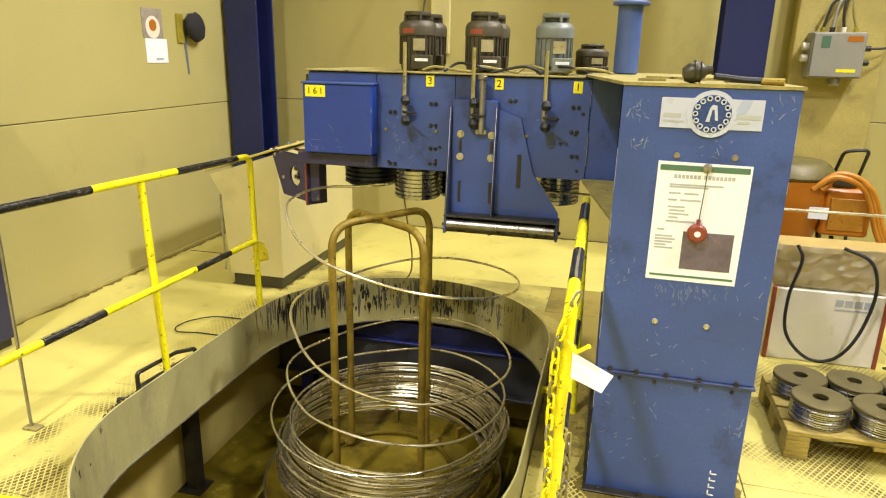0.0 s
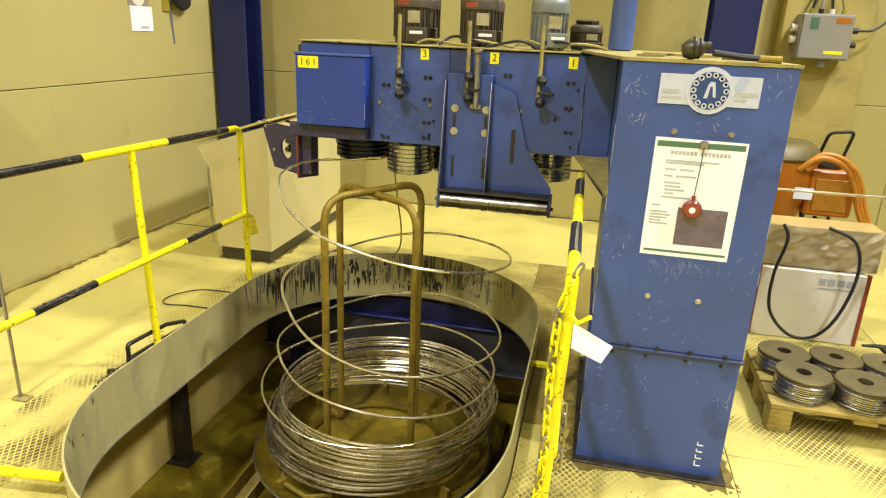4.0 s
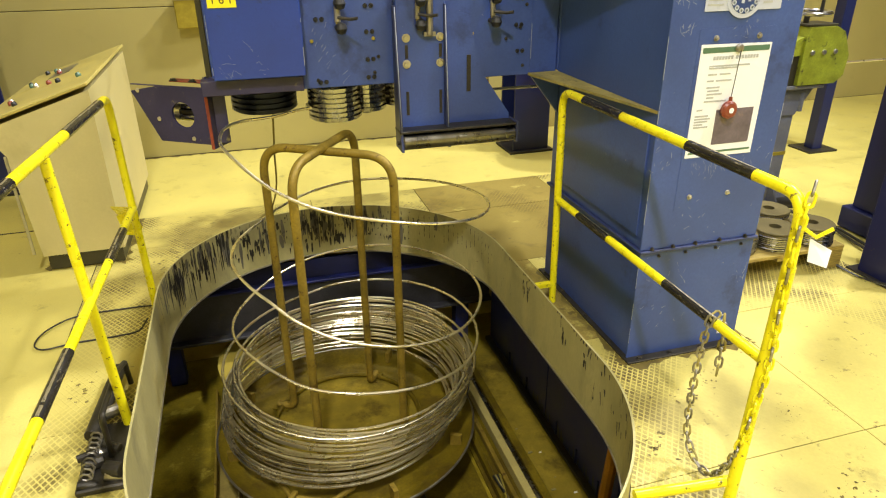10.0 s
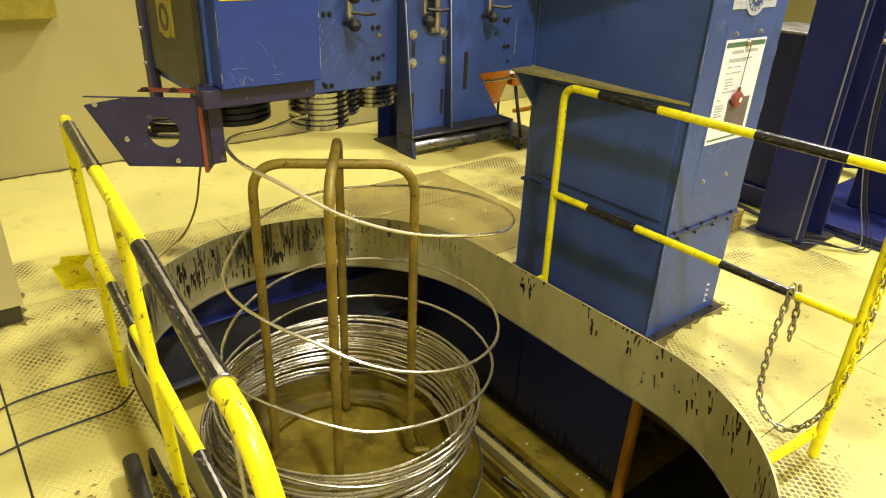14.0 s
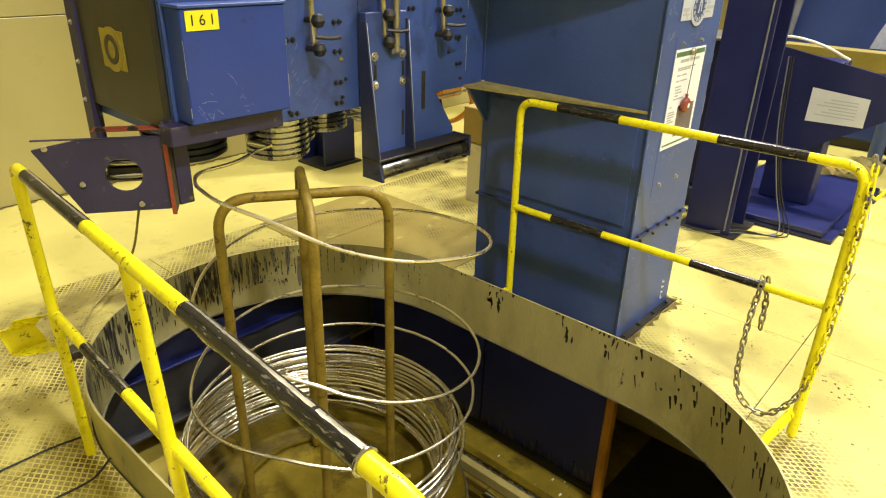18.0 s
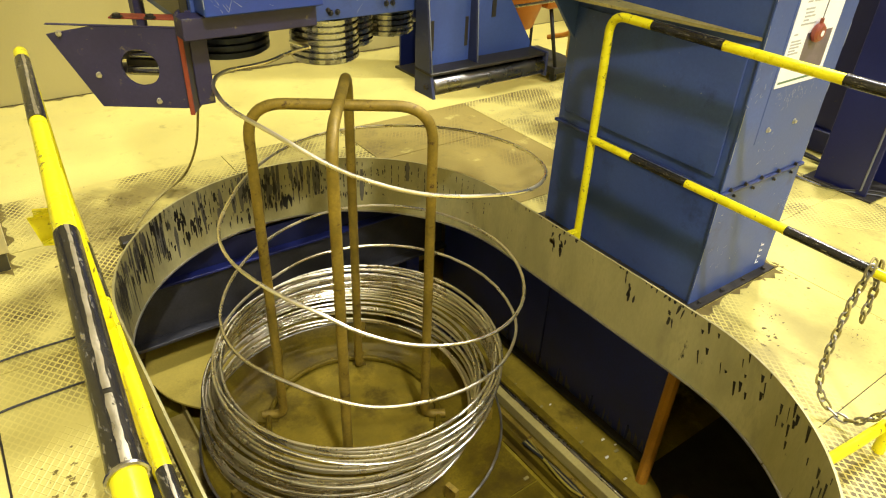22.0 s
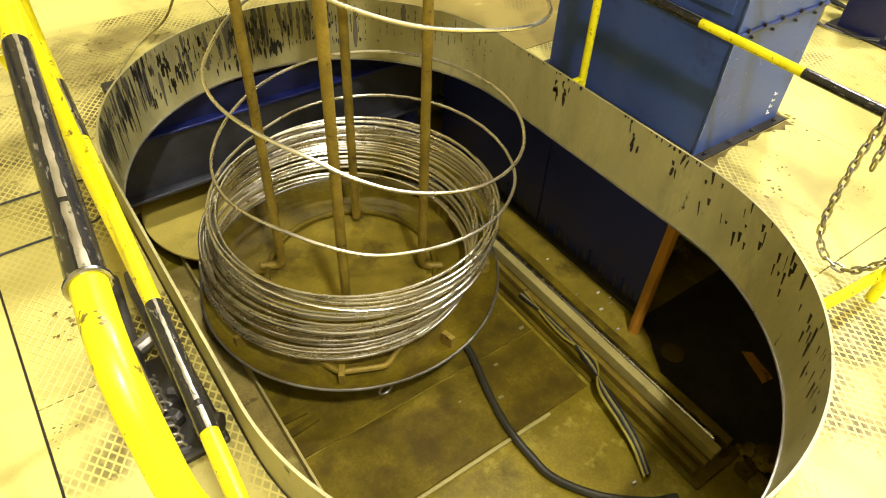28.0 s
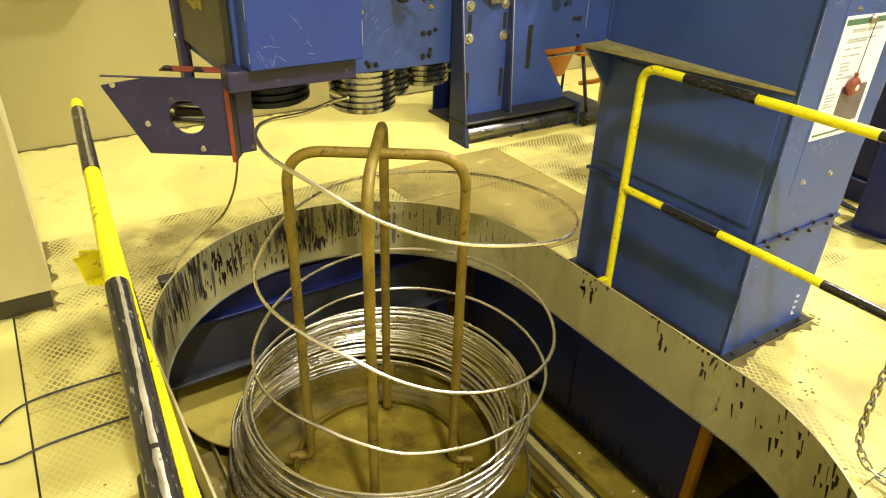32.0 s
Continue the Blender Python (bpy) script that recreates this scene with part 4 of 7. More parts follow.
# roller carriage hanging on the arm's face
car = part("carriage", Geo().box(-0.345, -0.115, 3.675, 3.718, 0.9, 1.5, 0.003), BLUE, block)
for x, z0, z1 in ((-0.306, 0.98, 1.09), (-0.146, 0.98, 1.09), (-0.306, 1.24, 1.3), (-0.146, 1.24, 1.3)):
    part("slot", Geo().box(x, x + 0.014, 3.672, 3.676, z0, z1, 0.001), DARKSTEEL, car)
for x0, x1, y0 in ((-0.357, -0.345, 3.575), (-0.124, -0.113, 3.6)):
    ck = part("cheek", Geo().prism([(y0, 0.83), (3.7, 0.83), (3.7, 1.47), (3.665, 1.47), (y0 + 0.02, 0.9)], "x", x0, x1), CHEEK, car)
    part("worn_edge", Geo().tube([(x0 + 0.006, y0 + 0.017, 0.91), (x0 + 0.006, 3.662, 1.465)], 0.0022, 6), SCRATCH, ck)
part("wing", Geo().prism([(-0.113, 0.87), (0.215, 0.87), (0.215, 0.95), (0.075, 1.15), (0.0, 1.42), (-0.113, 1.46)], "y", 3.69, 3.705), BLUE, car)
part("wing_slot", Geo().box(-0.006, 0.014, 3.686, 3.691, 1.07, 1.24, 0.001), DARKSTEEL, car)
part("shelf", Geo().box(-0.36, 0.226, 3.59, 3.7, 0.912, 0.924, 0.003), DARKSTEEL, car, "dirty shelf plate")
part("end_cheek", Geo().box(0.215, 0.226, 3.58, 3.69, 0.83, 0.93, 0.002), CHEEK, car)
part("back_strip", Geo().box(-0.345, 0.215, 3.655, 3.662, 0.84, 0.912, 0.002), DARKSTEEL, car)
part("roller", Geo().rod((-0.344, 3.615, 0.868), (0.214, 3.615, 0.868), 0.036, 28), ROLLER, car, "smooth steel roller")
part("axle", Geo().rod((-0.37, 3.615, 0.868), (0.24, 3.615, 0.868), 0.009, 10), DARKSTEEL, car)
for x, z in ((-0.3, 1.33), (-0.14, 1.33), (-0.3, 1.215), (-0.14, 1.215)):
    bolt(x, 3.675, z, car, 0.013)
part("scale_bar", Geo().box(-0.22, -0.165, 3.655, 3.672, 1.335, 1.355, 0.001), STEEL, car)
part("screw", Geo().rod((-0.192, 3.66, 1.34), (-0.192, 3.66, 1.6), 0.016, 12).rod((-0.192, 3.66, 1.6), (-0.192, 3.66, 1.62), 0.024, 12), STEEL, car)

# adjusting levers with black knobs
for x, top in ((-0.6, 1.77), (-0.243, 1.75), (0.115, 1.74)):
    lev = part("lever", Geo().rod((x, 3.675, 1.4), (x - 0.003, 3.69, top), 0.0095, 10), DUSTY, block, "dusty steel adjusting lever")
    for z in (1.385, 1.487):
        part("knob", Geo().lathe([(0.0, -0.027), (0.019, -0.02), (0.027, 0.0), (0.019, 0.02), (0.0, 0.027)], Matrix.Translation((x + 0.011, 3.66, z)), 14), RUBBER, lev)
        part("knob_stem", Geo().rod((x + 0.006, 3.665, z), (x, 3.719, z), 0.011, 10), DARKSTEEL, lev)
    part("sleeve", Geo().rod((x, 3.675, 1.41), (x, 3.68, 1.475), 0.014, 10), STEEL, lev)
    part("grip", Geo().tube([(x, 3.66, 1.43), (x + 0.05, 3.63, 1.425), (x + 0.075, 3.61, 1.43)], 0.007, 8), DARKSTEEL, lev)
for x, z in ((-0.715, 1.33), (0.03, 1.33), (-0.42, 1.25), (-0.7, 1.16), (0.29, 1.17), (0.2, 1.3), (-0.44, 1.47), (-0.44, 1.33), (-0.44, 1.18), (0.3, 1.45), (0.27, 1.35)):
    bolt(x, 3.72, z, arm, 0.0055, material=DARKSTEEL if z != 1.33 else BRASS)
for x, z in ((-0.47, 1.47), (-0.47, 1.36), (-0.47, 1.24), (-0.47, 1.16), (-0.69, 1.15), (-0.06, 1.5), (0.25, 1.48), (0.25, 1.36), (0.26, 1.24), (-0.69, 1.42)):
    for dx in (0.0, 0.026):
        bolt(x + dx, 3.72, z, arm, 0.007, material=RUBBER)


# motors on the arm
def motor(x, y, z0, h, r, material, label):
    at = Matrix.Translation((x, y, 0))
    m = part("motor", Geo().lathe([(r * 0.86, z0), (r * 0.9, z0 + 0.02), (r * 0.9, z0 + h * 0.62), (r * 0.86, z0 + h * 0.64)], at, 28, False), material, block, label)
    for k in range(22):
        a = 2 * math.pi * k / 22
        part("fin", Geo().add(*box_at(at @ Matrix.Rotation(a, 4, "Z"), r * 0.85, r * 0.98, -0.003, 0.003, z0 + 0.03, z0 + h * 0.6)), material, m)
    cowl = part("fan_cowl", Geo().lathe([(r * 0.94, z0 + h * 0.58), (r, z0 + h * 0.6), (r, z0 + h * 0.74), (r * 0.93, z0 + h * 0.8), (r * 0.78, z0 + h * 0.84), (r * 0.7, z0 + h * 0.85), (0.0, z0 + h * 0.85)], at, 32), material, m)
    part("cap_post", Geo().lathe([(r * 0.6, z0 + h * 0.845), (r * 0.6, z0 + h * 0.93)], at, 24), DARKSTEEL, cowl)
    part("rain_cap", Geo().lathe([(r * 0.6, z0 + h * 0.92), (r * 0.7, z0 + h * 0.93), (r * 0.72, z0 + h * 0.95), (r * 0.68, z0 + h * 1.0), (0.0, z0 + h * 1.005)], at, 28), material, cowl)
    for k in range(4):
        a = 0.5 + math.pi / 2 * k
        part("cap_lug", Geo().add(*box_at(at @ Matrix.Rotation(a, 4, "Z"), r * 0.6, r * 0.74, -0.006, 0.006, z0 + h * 0.83, z0 + h * 0.97)), material, cowl)
    tb = part("terminal_box", Geo().box(x + r * 0.05, x + r * 1.08, y - r * 1.35, y - r * 0.8, z0 + h * 0.03, z0 + h * 0.27, 0.004), material, m)
    part("gland", Geo().rod((x + r * 0.5, y - r * 1.1, z0), (x + r * 0.5, y - r * 1.1, z0 + h * 0.04), 0.012, 10), BRASS, tb)
    part("rating_plate", Geo().box(x + r * 0.05, x + r * 0.7, y - r * 1.01, y - r * 0.985, z0 + h * 0.34, z0 + h * 0.54, 0.001), BOLT, m, "small metal rating plate")
    return m


def box_at(m, x0, x1, y0, y1, z0, z1):
    v = [m @ Vector(p) for p in ((x0, y0, z0), (x1, y0, z0), (x1, y1, z0), (x0, y1, z0), (x0, y0, z1), (x1, y0, z1), (x1, y1, z1), (x0, y1, z1))]
    return v, [(0, 3, 2, 1), (4, 5, 6, 7), (0, 1, 5, 4), (1, 2, 6, 5), (2, 3, 7, 6), (3, 0, 4, 7)]


def curved(x, y, r, a0, a1, z0, z1, n=8):
    """A thin label bent round an upright cylinder."""
    v = []
    for k in range(n + 1):
        a = math.radians(a0 + (a1 - a0) * k / n)
        v += [(x + r * math.cos(a), y + r * math.sin(a), z0), (x + r * math.cos(a), y + r * math.sin(a), z1)]
    return v, [(2 * k, 2 * k + 2, 2 * k + 3, 2 * k + 1) for k in range(n)]


for x, y, h, r, mm, lb in ((-0.613, 3.95, 0.3, 0.1, DARKMOTOR, "dark finned electric motor"), (-0.25, 3.95, 0.3, 0.1, DARKMOTOR, "dark finned electric motor"), (0.116, 3.95, 0.295, 0.097, GREYMOTOR, "grey finned electric motor"), (-0.617, 4.2, 0.3, 0.1, DARKMOTOR, "dark finned electric motor"), (-0.254, 4.2, 0.3, 0.1, DARKMOTOR, "dark finned electric motor"), (0.3, 4.2, 0.155, 0.088, DARKMOTOR, "low dark electric motor")):
    m = motor(x, y, AZ1 + 0.012, h, r, mm, lb)
    if y < 4.1:
        if x < 0.05:
            part("red_label", Geo().add(*curved(x, y, r * 1.006, 235, 275, AZ1 + 0.012 + h * 0.63, AZ1 + 0.012 + h * 0.71)), REDPAINT, m, "worn red label")
        part("white_label", Geo().box(x + r * 0.25, x + r * 0.95, y - r * 1.385, y - r * 1.355, AZ1 + h * 0.2, AZ1 + h * 0.25, 0.001), WHITE, m)
rng = random.Random(4)
for k in range(7):
    y0, y1 = rng.uniform(3.74, 3.85), rng.uniform(3.76, 3.88)
    pts = [(-0.53 + 0.12 * k, y0, AZ1 + 0.016), (-0.47 + 0.12 * k, y1, AZ1 + rng.uniform(0.02, 0.06)), (-0.36 + 0.12 * k, y0, AZ1 + rng.uniform(0.018, 0.05)), (-0.28 + 0.12 * k, y1 + 0.03, AZ1 + 0.016)]
    part("motor_cable", Geo().tube(smooth_path(pts, 5), 0.007, 7), RUBBER if k % 2 else DUSTY, block)
pipe = part("air_pipe", Geo().rod((0.48, 3.95, CZ + 0.014), (0.48, 3.95, 1.97), 0.06, 24), LIGHTBLUE, block, "pale blue upright pipe")
part("pipe_flange", Geo().rod((0.48, 3.95, 1.965), (0.48, 3.95, 1.985), 0.09, 24), LIGHTBLUE, pipe)

# paint worn to bright metal along the edges
rng = random.Random(19)
for x, y, z0, z1, n in ((CX0, CY0, 0.57, 1.6, 9), (CX0, CY0, 0.03, 0.52, 5), (CX1 + 0.007, CY0, 0.57, 1.6, 8), (-1.14, 3.622, 1.21, 1.54, 4), (-0.762, 3.622, 1.21, 1.54, 3), (-0.766, 3.7195, 1.14, 1.6, 4), (0.331, 3.7195, 1.14, 1.6, 4)):
    for k in range(n):
        a = rng.uniform(z0, z1 - 0.02)
        b = min(z1, a + rng.uniform(0.01, 0.12))
        part("worn_edge", Geo().tube([(x, y, a), (x, y, (a + b) / 2), (x, y, b)], rng.uniform(0.0008, 0.0018), 5), SCRATCH, block)

# the sign on the column
sign = part("sign", Geo().box(0.602, 0.932, CY0 - 0.004, CY0 - 0.001, 1.49, 1.592, 0.0005), SIGNWHITE, block, "pale sign with a round chain emblem")
FY = lambda x, z, y: Matrix.Translation((x, y, z)) @ FRONT
part("disc", Geo().lathe([(0.079, 0), (0.079, 0.003), (0.0, 0.003)], FY(0.768, 1.541, CY0 - 0.003), 40, False), SIGNWHITE, sign)
part("blue_disc", Geo().lathe([(0.063, 0), (0.063, 0.001), (0.0, 0.001)], FY(0.768, 1.541, CY0 - 0.0065), 40, False), SIGNBLUE, sign)
links = Geo()
for k in range(14):
    a = 2 * math.pi * k / 14
    m = FY(0.768 + 0.053 * math.cos(a), 1.541 + 0.053 * math.sin(a), CY0 - 0.0078)
    links.lathe([(0.0095, 0), (0.0095, 0.0008), (0.005, 0.0008), (0.005, 0)], m, 12, False)
part("chain_ring", links, SIGNWHITE, sign)
part("mark", Geo().prism([(0.75, 1.515), (0.76, 1.56), (0.768, 1.572), (0.782, 1.57), (0.79, 1.52), (0.78, 1.52), (0.775, 1.555), (0.768, 1.555), (0.763, 1.515)], "y", CY0 - 0.0085, CY0 - 0.0077), SIGNWHITE, sign)
for xa, xb, za, zb in ((0.612, 0.67, 1.527, 1.54), (0.612, 0.68, 1.51, 1.516), (0.85, 0.925, 1.527, 1.54), (0.85, 0.89, 1.512, 1.52)):
    part("print_bar", Geo().box(xa, xb, CY0 - 0.0052, CY0 - 0.0042, za, zb, 0.0002), GREYINK, sign)
part("print_bar", Geo().prism([(0.86, 1.592), (0.895, 1.592), (0.875, 1.545), (0.84, 1.545)], "y", CY0 - 0.0052, CY0 - 0.0042), PALEBLUE, sign)
part("front_cover", Geo().box(0.6, 0.935, CY0 - 0.0012, CY0, 0.72, 1.43, 0.0004), BLUE, block, "bolted cover plate on the column")
for x, z in ((0.665, 0.77), (0.848, 0.77), (0.672, 1.395), (0.862, 1.397)):
    bolt(x, CY0 - 0.001, z, block, 0.0075, material=BOLT if z < 1 else STEEL)
for za, zb in ((0.06, 0.084), (0.094, 0.112), (0.125, 0.14), (0.155, 0.172)):
    part("chalk_mark", Geo().box(0.937, 0.962, CY0 - 0.002, CY0 - 0.0006, za, za + 0.005, 0.0002).box(0.937, 0.942, CY0 - 0.002, CY0 - 0.0006, za, zb, 0.0002), WHITE, block, "chalk stroke")
scr = Geo()
rng = random.Random(11)
for k in range(64):
    x, z, a, l = rng.gauss(0.76, 0.055), rng.gauss(0.885, 0.02), rng.uniform(0.9, 2.2), rng.uniform(0.006, 0.022)
    d = Vector((math.cos(a), 0, math.sin(a))) * l
    n = Vector((-math.sin(a), 0, math.cos(a))) * 0.0005
    p = Vector((x, CY0 - 0.0016, z))
    scr.add([p - n, p + d - n, p + d + n, p + n], [(0, 1, 2, 3)])
for x0, z0, s, cnt in ((0.52, 1.55, 0.02, 16), (0.545, 1.42, 0.014, 14), (0.79, 1.4, 0.03, 9), (0.6, 0.45, 0.07, 14), (1.0, 0.35, 0.03, 12), (0.98, 1.55, 0.03, 12), (0.5, 0.95, 0.06, 12), (1.0, 1.0, 0.1, 12), (0.72, 0.62, 0.08, 14), (0.62, 0.2, 0.06, 10)):
    for k in range(cnt):
        x, z, a, l = rng.gauss(x0, s), rng.gauss(z0, s), rng.uniform(0.3, 2.8), rng.uniform(0.004, 0.03)
        d = Vector((math.cos(a), 0, math.sin(a))) * l
        n = Vector((-math.sin(a), 0, math.cos(a))) * rng.uniform(0.0004, 0.0012)
        p = Vector((min(max(x, 0.48), 1.02), CY0 - 0.0016, z))
        scr.add([p - n, p + d - n, p + d * 0.9 + n * 0.6, p + n], [(0, 1, 2, 3)])
part("scratched_paint", scr, SCRATCH, block, "pale scratches in the paint")["kind"] = "stuff"
scr = Geo()
for k in range(20):
    x, z = rng.choice((rng.gauss(-1.08, 0.02), rng.gauss(-0.94, 0.03), rng.uniform(-1.12, -0.86))), rng.gauss(1.25, 0.04)
    a, l = rng.choice((2.1, 2.2, 0.0, 1.3, 2.6)) + rng.uniform(-0.2, 0.2), rng.uniform(0.006, 0.04)
    d = Vector((math.cos(a), 0, math.sin(a))) * l
    n = Vector((-math.sin(a), 0, math.cos(a))) * rng.uniform(0.0003, 0.0007)
    p = Vector((x, 3.6212, min(max(z, 1.21), 1.5)))
    scr.add([p - n, p + d - n, p + d * 0.9 + n * 0.4, p + n], [(0, 1, 2, 3)])
for k in range(14):
    x, z, a, l = rng.gauss(-0.66, 0.04), rng.gauss(1.24, 0.06), rng.gauss(0.95, 0.25), rng.uniform(0.01, 0.05)
    d = Vector((math.cos(a), 0, math.sin(a))) * l
    n = Vector((-math.sin(a), 0, math.cos(a))) * rng.uniform(0.0003, 0.0009)
    p = Vector((x, 3.7192, min(max(z, 1.14), 1.5)))
    scr.add([p - n, p + d - n, p + d * 0.9 + n * 0.4, p + n], [(0, 1, 2, 3)])
part("scratched_paint", scr, SCRATCH, block, "pale scratches in the paint")["kind"] = "stuff"
# ---- poster and pull reel on the column ----
poster = thing("poster", (0.768, CY0, 0.936), "white laminated instruction poster with a dark photo", "poster")
YP = CY0 - 0.0035
part("sheet", Geo().prism([(0.614, 1.374), (0.926, 1.37), (0.922, 0.936), (0.613, 0.938)], "y", YP, CY0 - 0.0012), WHITE, poster)
part("header_bar", Geo().box(0.622, 0.918, YP - 0.0008, YP - 0.0001, 1.342, 1.362, 0.0001), PRINTGREEN, poster)
part("footer_bar", Geo().box(0.625, 0.912, YP - 0.0008, YP - 0.0001, 0.952, 0.96, 0.0001), PRINTGREEN, poster)
t = Geo()
for k in range(7):
    t.box(0.672 + k * 0.013, 0.682 + k * 0.013, YP - 0.0008, YP - 0.0001, 1.316, 1.329, 0.0001)
for k in range(8):
    t.box(0.772 + k * 0.013, 0.782 + k * 0.013, YP - 0.0008, YP - 0.0001, 1.316, 1.329, 0.0001)
part("title", t, GREYINK, poster)
t = Geo()
for x0, x1, z in ((0.66, 0.84, 1.293), (0.66, 0.79, 1.285), (0.66, 0.7, 1.262), (0.712, 0.76, 1.262), (0.66, 0.69, 1.238), (0.7, 0.77, 1.238), (0.662, 0.72, 1.213), (0.668, 0.72, 1.2), (0.668, 0.735, 1.187), (0.668, 0.7, 1.174), (0.66, 0.76, 1.16), (0.634, 0.66, 1.128), (0.63, 0.69, 1.104), (0.63, 0.7, 1.093), (0.63, 0.69, 1.082), (0.63, 0.67, 1.071), (0.63, 0.695, 1.06)):
    t.box(x0, x1, YP - 0.0008, YP - 0.0001, z - 0.003, z + 0.003, 0.0001)
part("text_line", t, GREYINK, poster)
part("photo", Geo().box(0.725, 0.897, YP - 0.0008, YP - 0.0001, 0.985, 1.125, 0.0001), PHOTO, poster)
reel = thing("pull_reel", (0.775, CY0, 1.1), "red pull reel hanging on a cord from a silver clip", "pull reel")
part("clip", Geo().lathe([(0.0, 0.0), (0.016, 0.0), (0.017, 0.006), (0.012, 0.014), (0.0, 0.016)], FY(0.778, 1.356, YP - 0.001), 18), STEEL, reel, "round silver clip")
part("cord", Geo().tube([(0.778, YP - 0.016, 1.35), (0.776, YP - 0.014, 1.27), (0.77, YP - 0.014, 1.16)], 0.0016, 6), RUBBER, reel)
part("case", Geo().lathe([(0.0, 0.0), (0.028, 0.0), (0.034, 0.006), (0.034, 0.018), (0.026, 0.026), (0.0, 0.028)], FY(0.77, 1.125, YP - 0.002), 24), RED, reel, "red plastic case")
part("nose", Geo().rod((0.77, YP - 0.014, 1.153), (0.77, YP - 0.014, 1.175), 0.007, 8), RED, reel)
part("sticker", Geo().lathe([(0.011, 0.0), (0.011, 0.0006), (0.0, 0.0006)], FY(0.77, 1.125, YP - 0.0302), 20, False), WHITE, reel)
lampn = thing("inspection_lamp", (0.74, 2.9, CZ), "old cylindrical inspection lamp lying on the column", "lamp")
part("head", Geo().lathe([(0.0, -0.04), (0.022, -0.036), (0.034, -0.015), (0.035, 0.01), (0.026, 0.03), (0.016, 0.04), (0.014, 0.06), (0.0, 0.062)], Matrix.Translation((0.7, 2.86, CZ + 0.05)) @ Matrix.Rotation(1.35, 4, "Y"), 20), BLACKOLIVE, lampn)
part("ring", Geo().tube([(0.7, 2.86 + 0.037 * math.cos(q * math.pi / 10), CZ + 0.052 + 0.037 * math.sin(q * math.pi / 10)) for q in range(20)], 0.0035, 6, True).tube([(0.72, 2.86 + 0.033 * math.cos(q * math.pi / 10), CZ + 0.052 + 0.033 * math.sin(q * math.pi / 10)) for q in range(20)], 0.0035, 6, True), DARKSTEEL, lampn)
part("handle", Geo().tube([(0.765, 2.845, CZ + 0.04), (0.86, 2.86, CZ + 0.03), (0.99, 2.9, CZ + 0.026)], 0.011, 8), RUBBER, lampn)
tool = thing("wrench", (0.95, 2.9, CZ + 0.014), "brown handled tool lying on the column top", "tool")
part("shaft", Geo().rod((0.82, 3.0, CZ + 0.022), (0.93, 2.91, CZ + 0.022), 0.006, 8), STEEL, tool)
part("grip", Geo().rod((0.92, 2.88, CZ + 0.026), (0.99, 2.86, CZ + 0.026), 0.013, 10), RUST, tool)
for x0, y0, x1, y1, w in ((0.52, 2.95, 0.62, 3.0, 0.03), (0.56, 3.3, 0.85, 3.25, 0.03), (0.7, 3.1, 0.78, 3.18, 0.04)):
    solid("scrap_strip", Geo().prism([(x0, y0), (x1, y1), (x1, y1 + w), (x0, y0 + w)], "z", CZ + 0.0145, CZ + 0.024), DUSTY, "dusty scrap strip lying on the column top", "scrap", "scraps on the column", loc=(x0, y0, CZ + 0.014))

# ---- coil carrier and wire coil in the pit ----
BX, BY = -0.706, 3.65
UP = Vector((0, 0, 1))
basket = thing("coil_carrier", (BX, BY, PITZ), "rusty ochre coil carrier, crossed hoops on a round tray", "coil carrier")
BC = Matrix.Translation((BX, BY, 0))
part("tray", Geo().lathe([(0.0, -0.760), (0.6, -0.760), (0.69, -0.730), (0.705, -0.700), (0.7, -0.695), (0.685, -0.708), (0.6, -0.735), (0.0, -0.735)], BC, 72), TRAY, basket, "oily steel tray")
part("tray_lip", Geo().tube([(BX + 0.703 * math.cos(2 * math.pi * k / 72), BY + 0.703 * math.sin(2 * math.pi * k / 72), -0.697) for k in range(72)], 0.006, 6, True), STEEL, basket)
part("drum", Geo().lathe([(0.34, PITZ + 0.02), (0.34, -0.760)], BC, 36), DARKSTEEL, basket)
part("core_disc", Geo().lathe([(0.42, -0.735), (0.42, -0.712), (0.4, -0.708), (0.0, -0.708)], BC, 48), PITDUST, basket, "dusty round plate")
for k in range(2):
    a = math.radians(57 + 90 * k)
    d = Vector((math.cos(a), math.sin(a), 0)) * 0.333
    c = Vector((BX, BY, 0))
    top = 0.873 - 0.022 * k
    hoop = fillet([c - d * 1.3 - UP * 0.69, c - d - UP * 0.69, c - d + UP * top, c + d + UP * top, c + d - UP * 0.69, c + d * 1.3 - UP * 0.69], 0.14, 10)
    hp = part("hoop", Geo().tube(hoop, 0.0205, 16), RUST, basket)
    for s_ in (-1, 1):
        part("foot_weld", Geo().add(*box_at(Matrix.Translation(c + s_ * d * 1.22 - UP * 0.716) @ Matrix.Rotation(a, 4, "Z"), -0.05, 0.05, -0.035, 0.035, 0.0, 0.012)), TRAY, hp)
ring = Geo().tube([(BX + 0.4 * math.cos(2 * math.pi * k / 48), BY + 0.4 * math.sin(2 * math.pi * k / 48), -0.692) for k in range(48)], 0.014, 8, True)
part("base_ring", ring, TRAY, basket)
for k in range(8):
    a = 2 * math.pi * k / 8 + 0.2
    part("tray_lug", Geo().add(*box_at(BC @ Matrix.Rotation(a, 4, "Z"), 0.6, 0.66, -0.012, 0.012, -0.730, -0.660)), RUST, basket)
part("tray_handle", Geo().tube(fillet([(-1.12, 3.3, -0.69), (-1.06, 3.14, -0.69), (-0.88, 3.06, -0.69), (-0.76, 3.12, -0.69)], 0.06), 0.013, 8), RUST, basket, "bent rod handle")
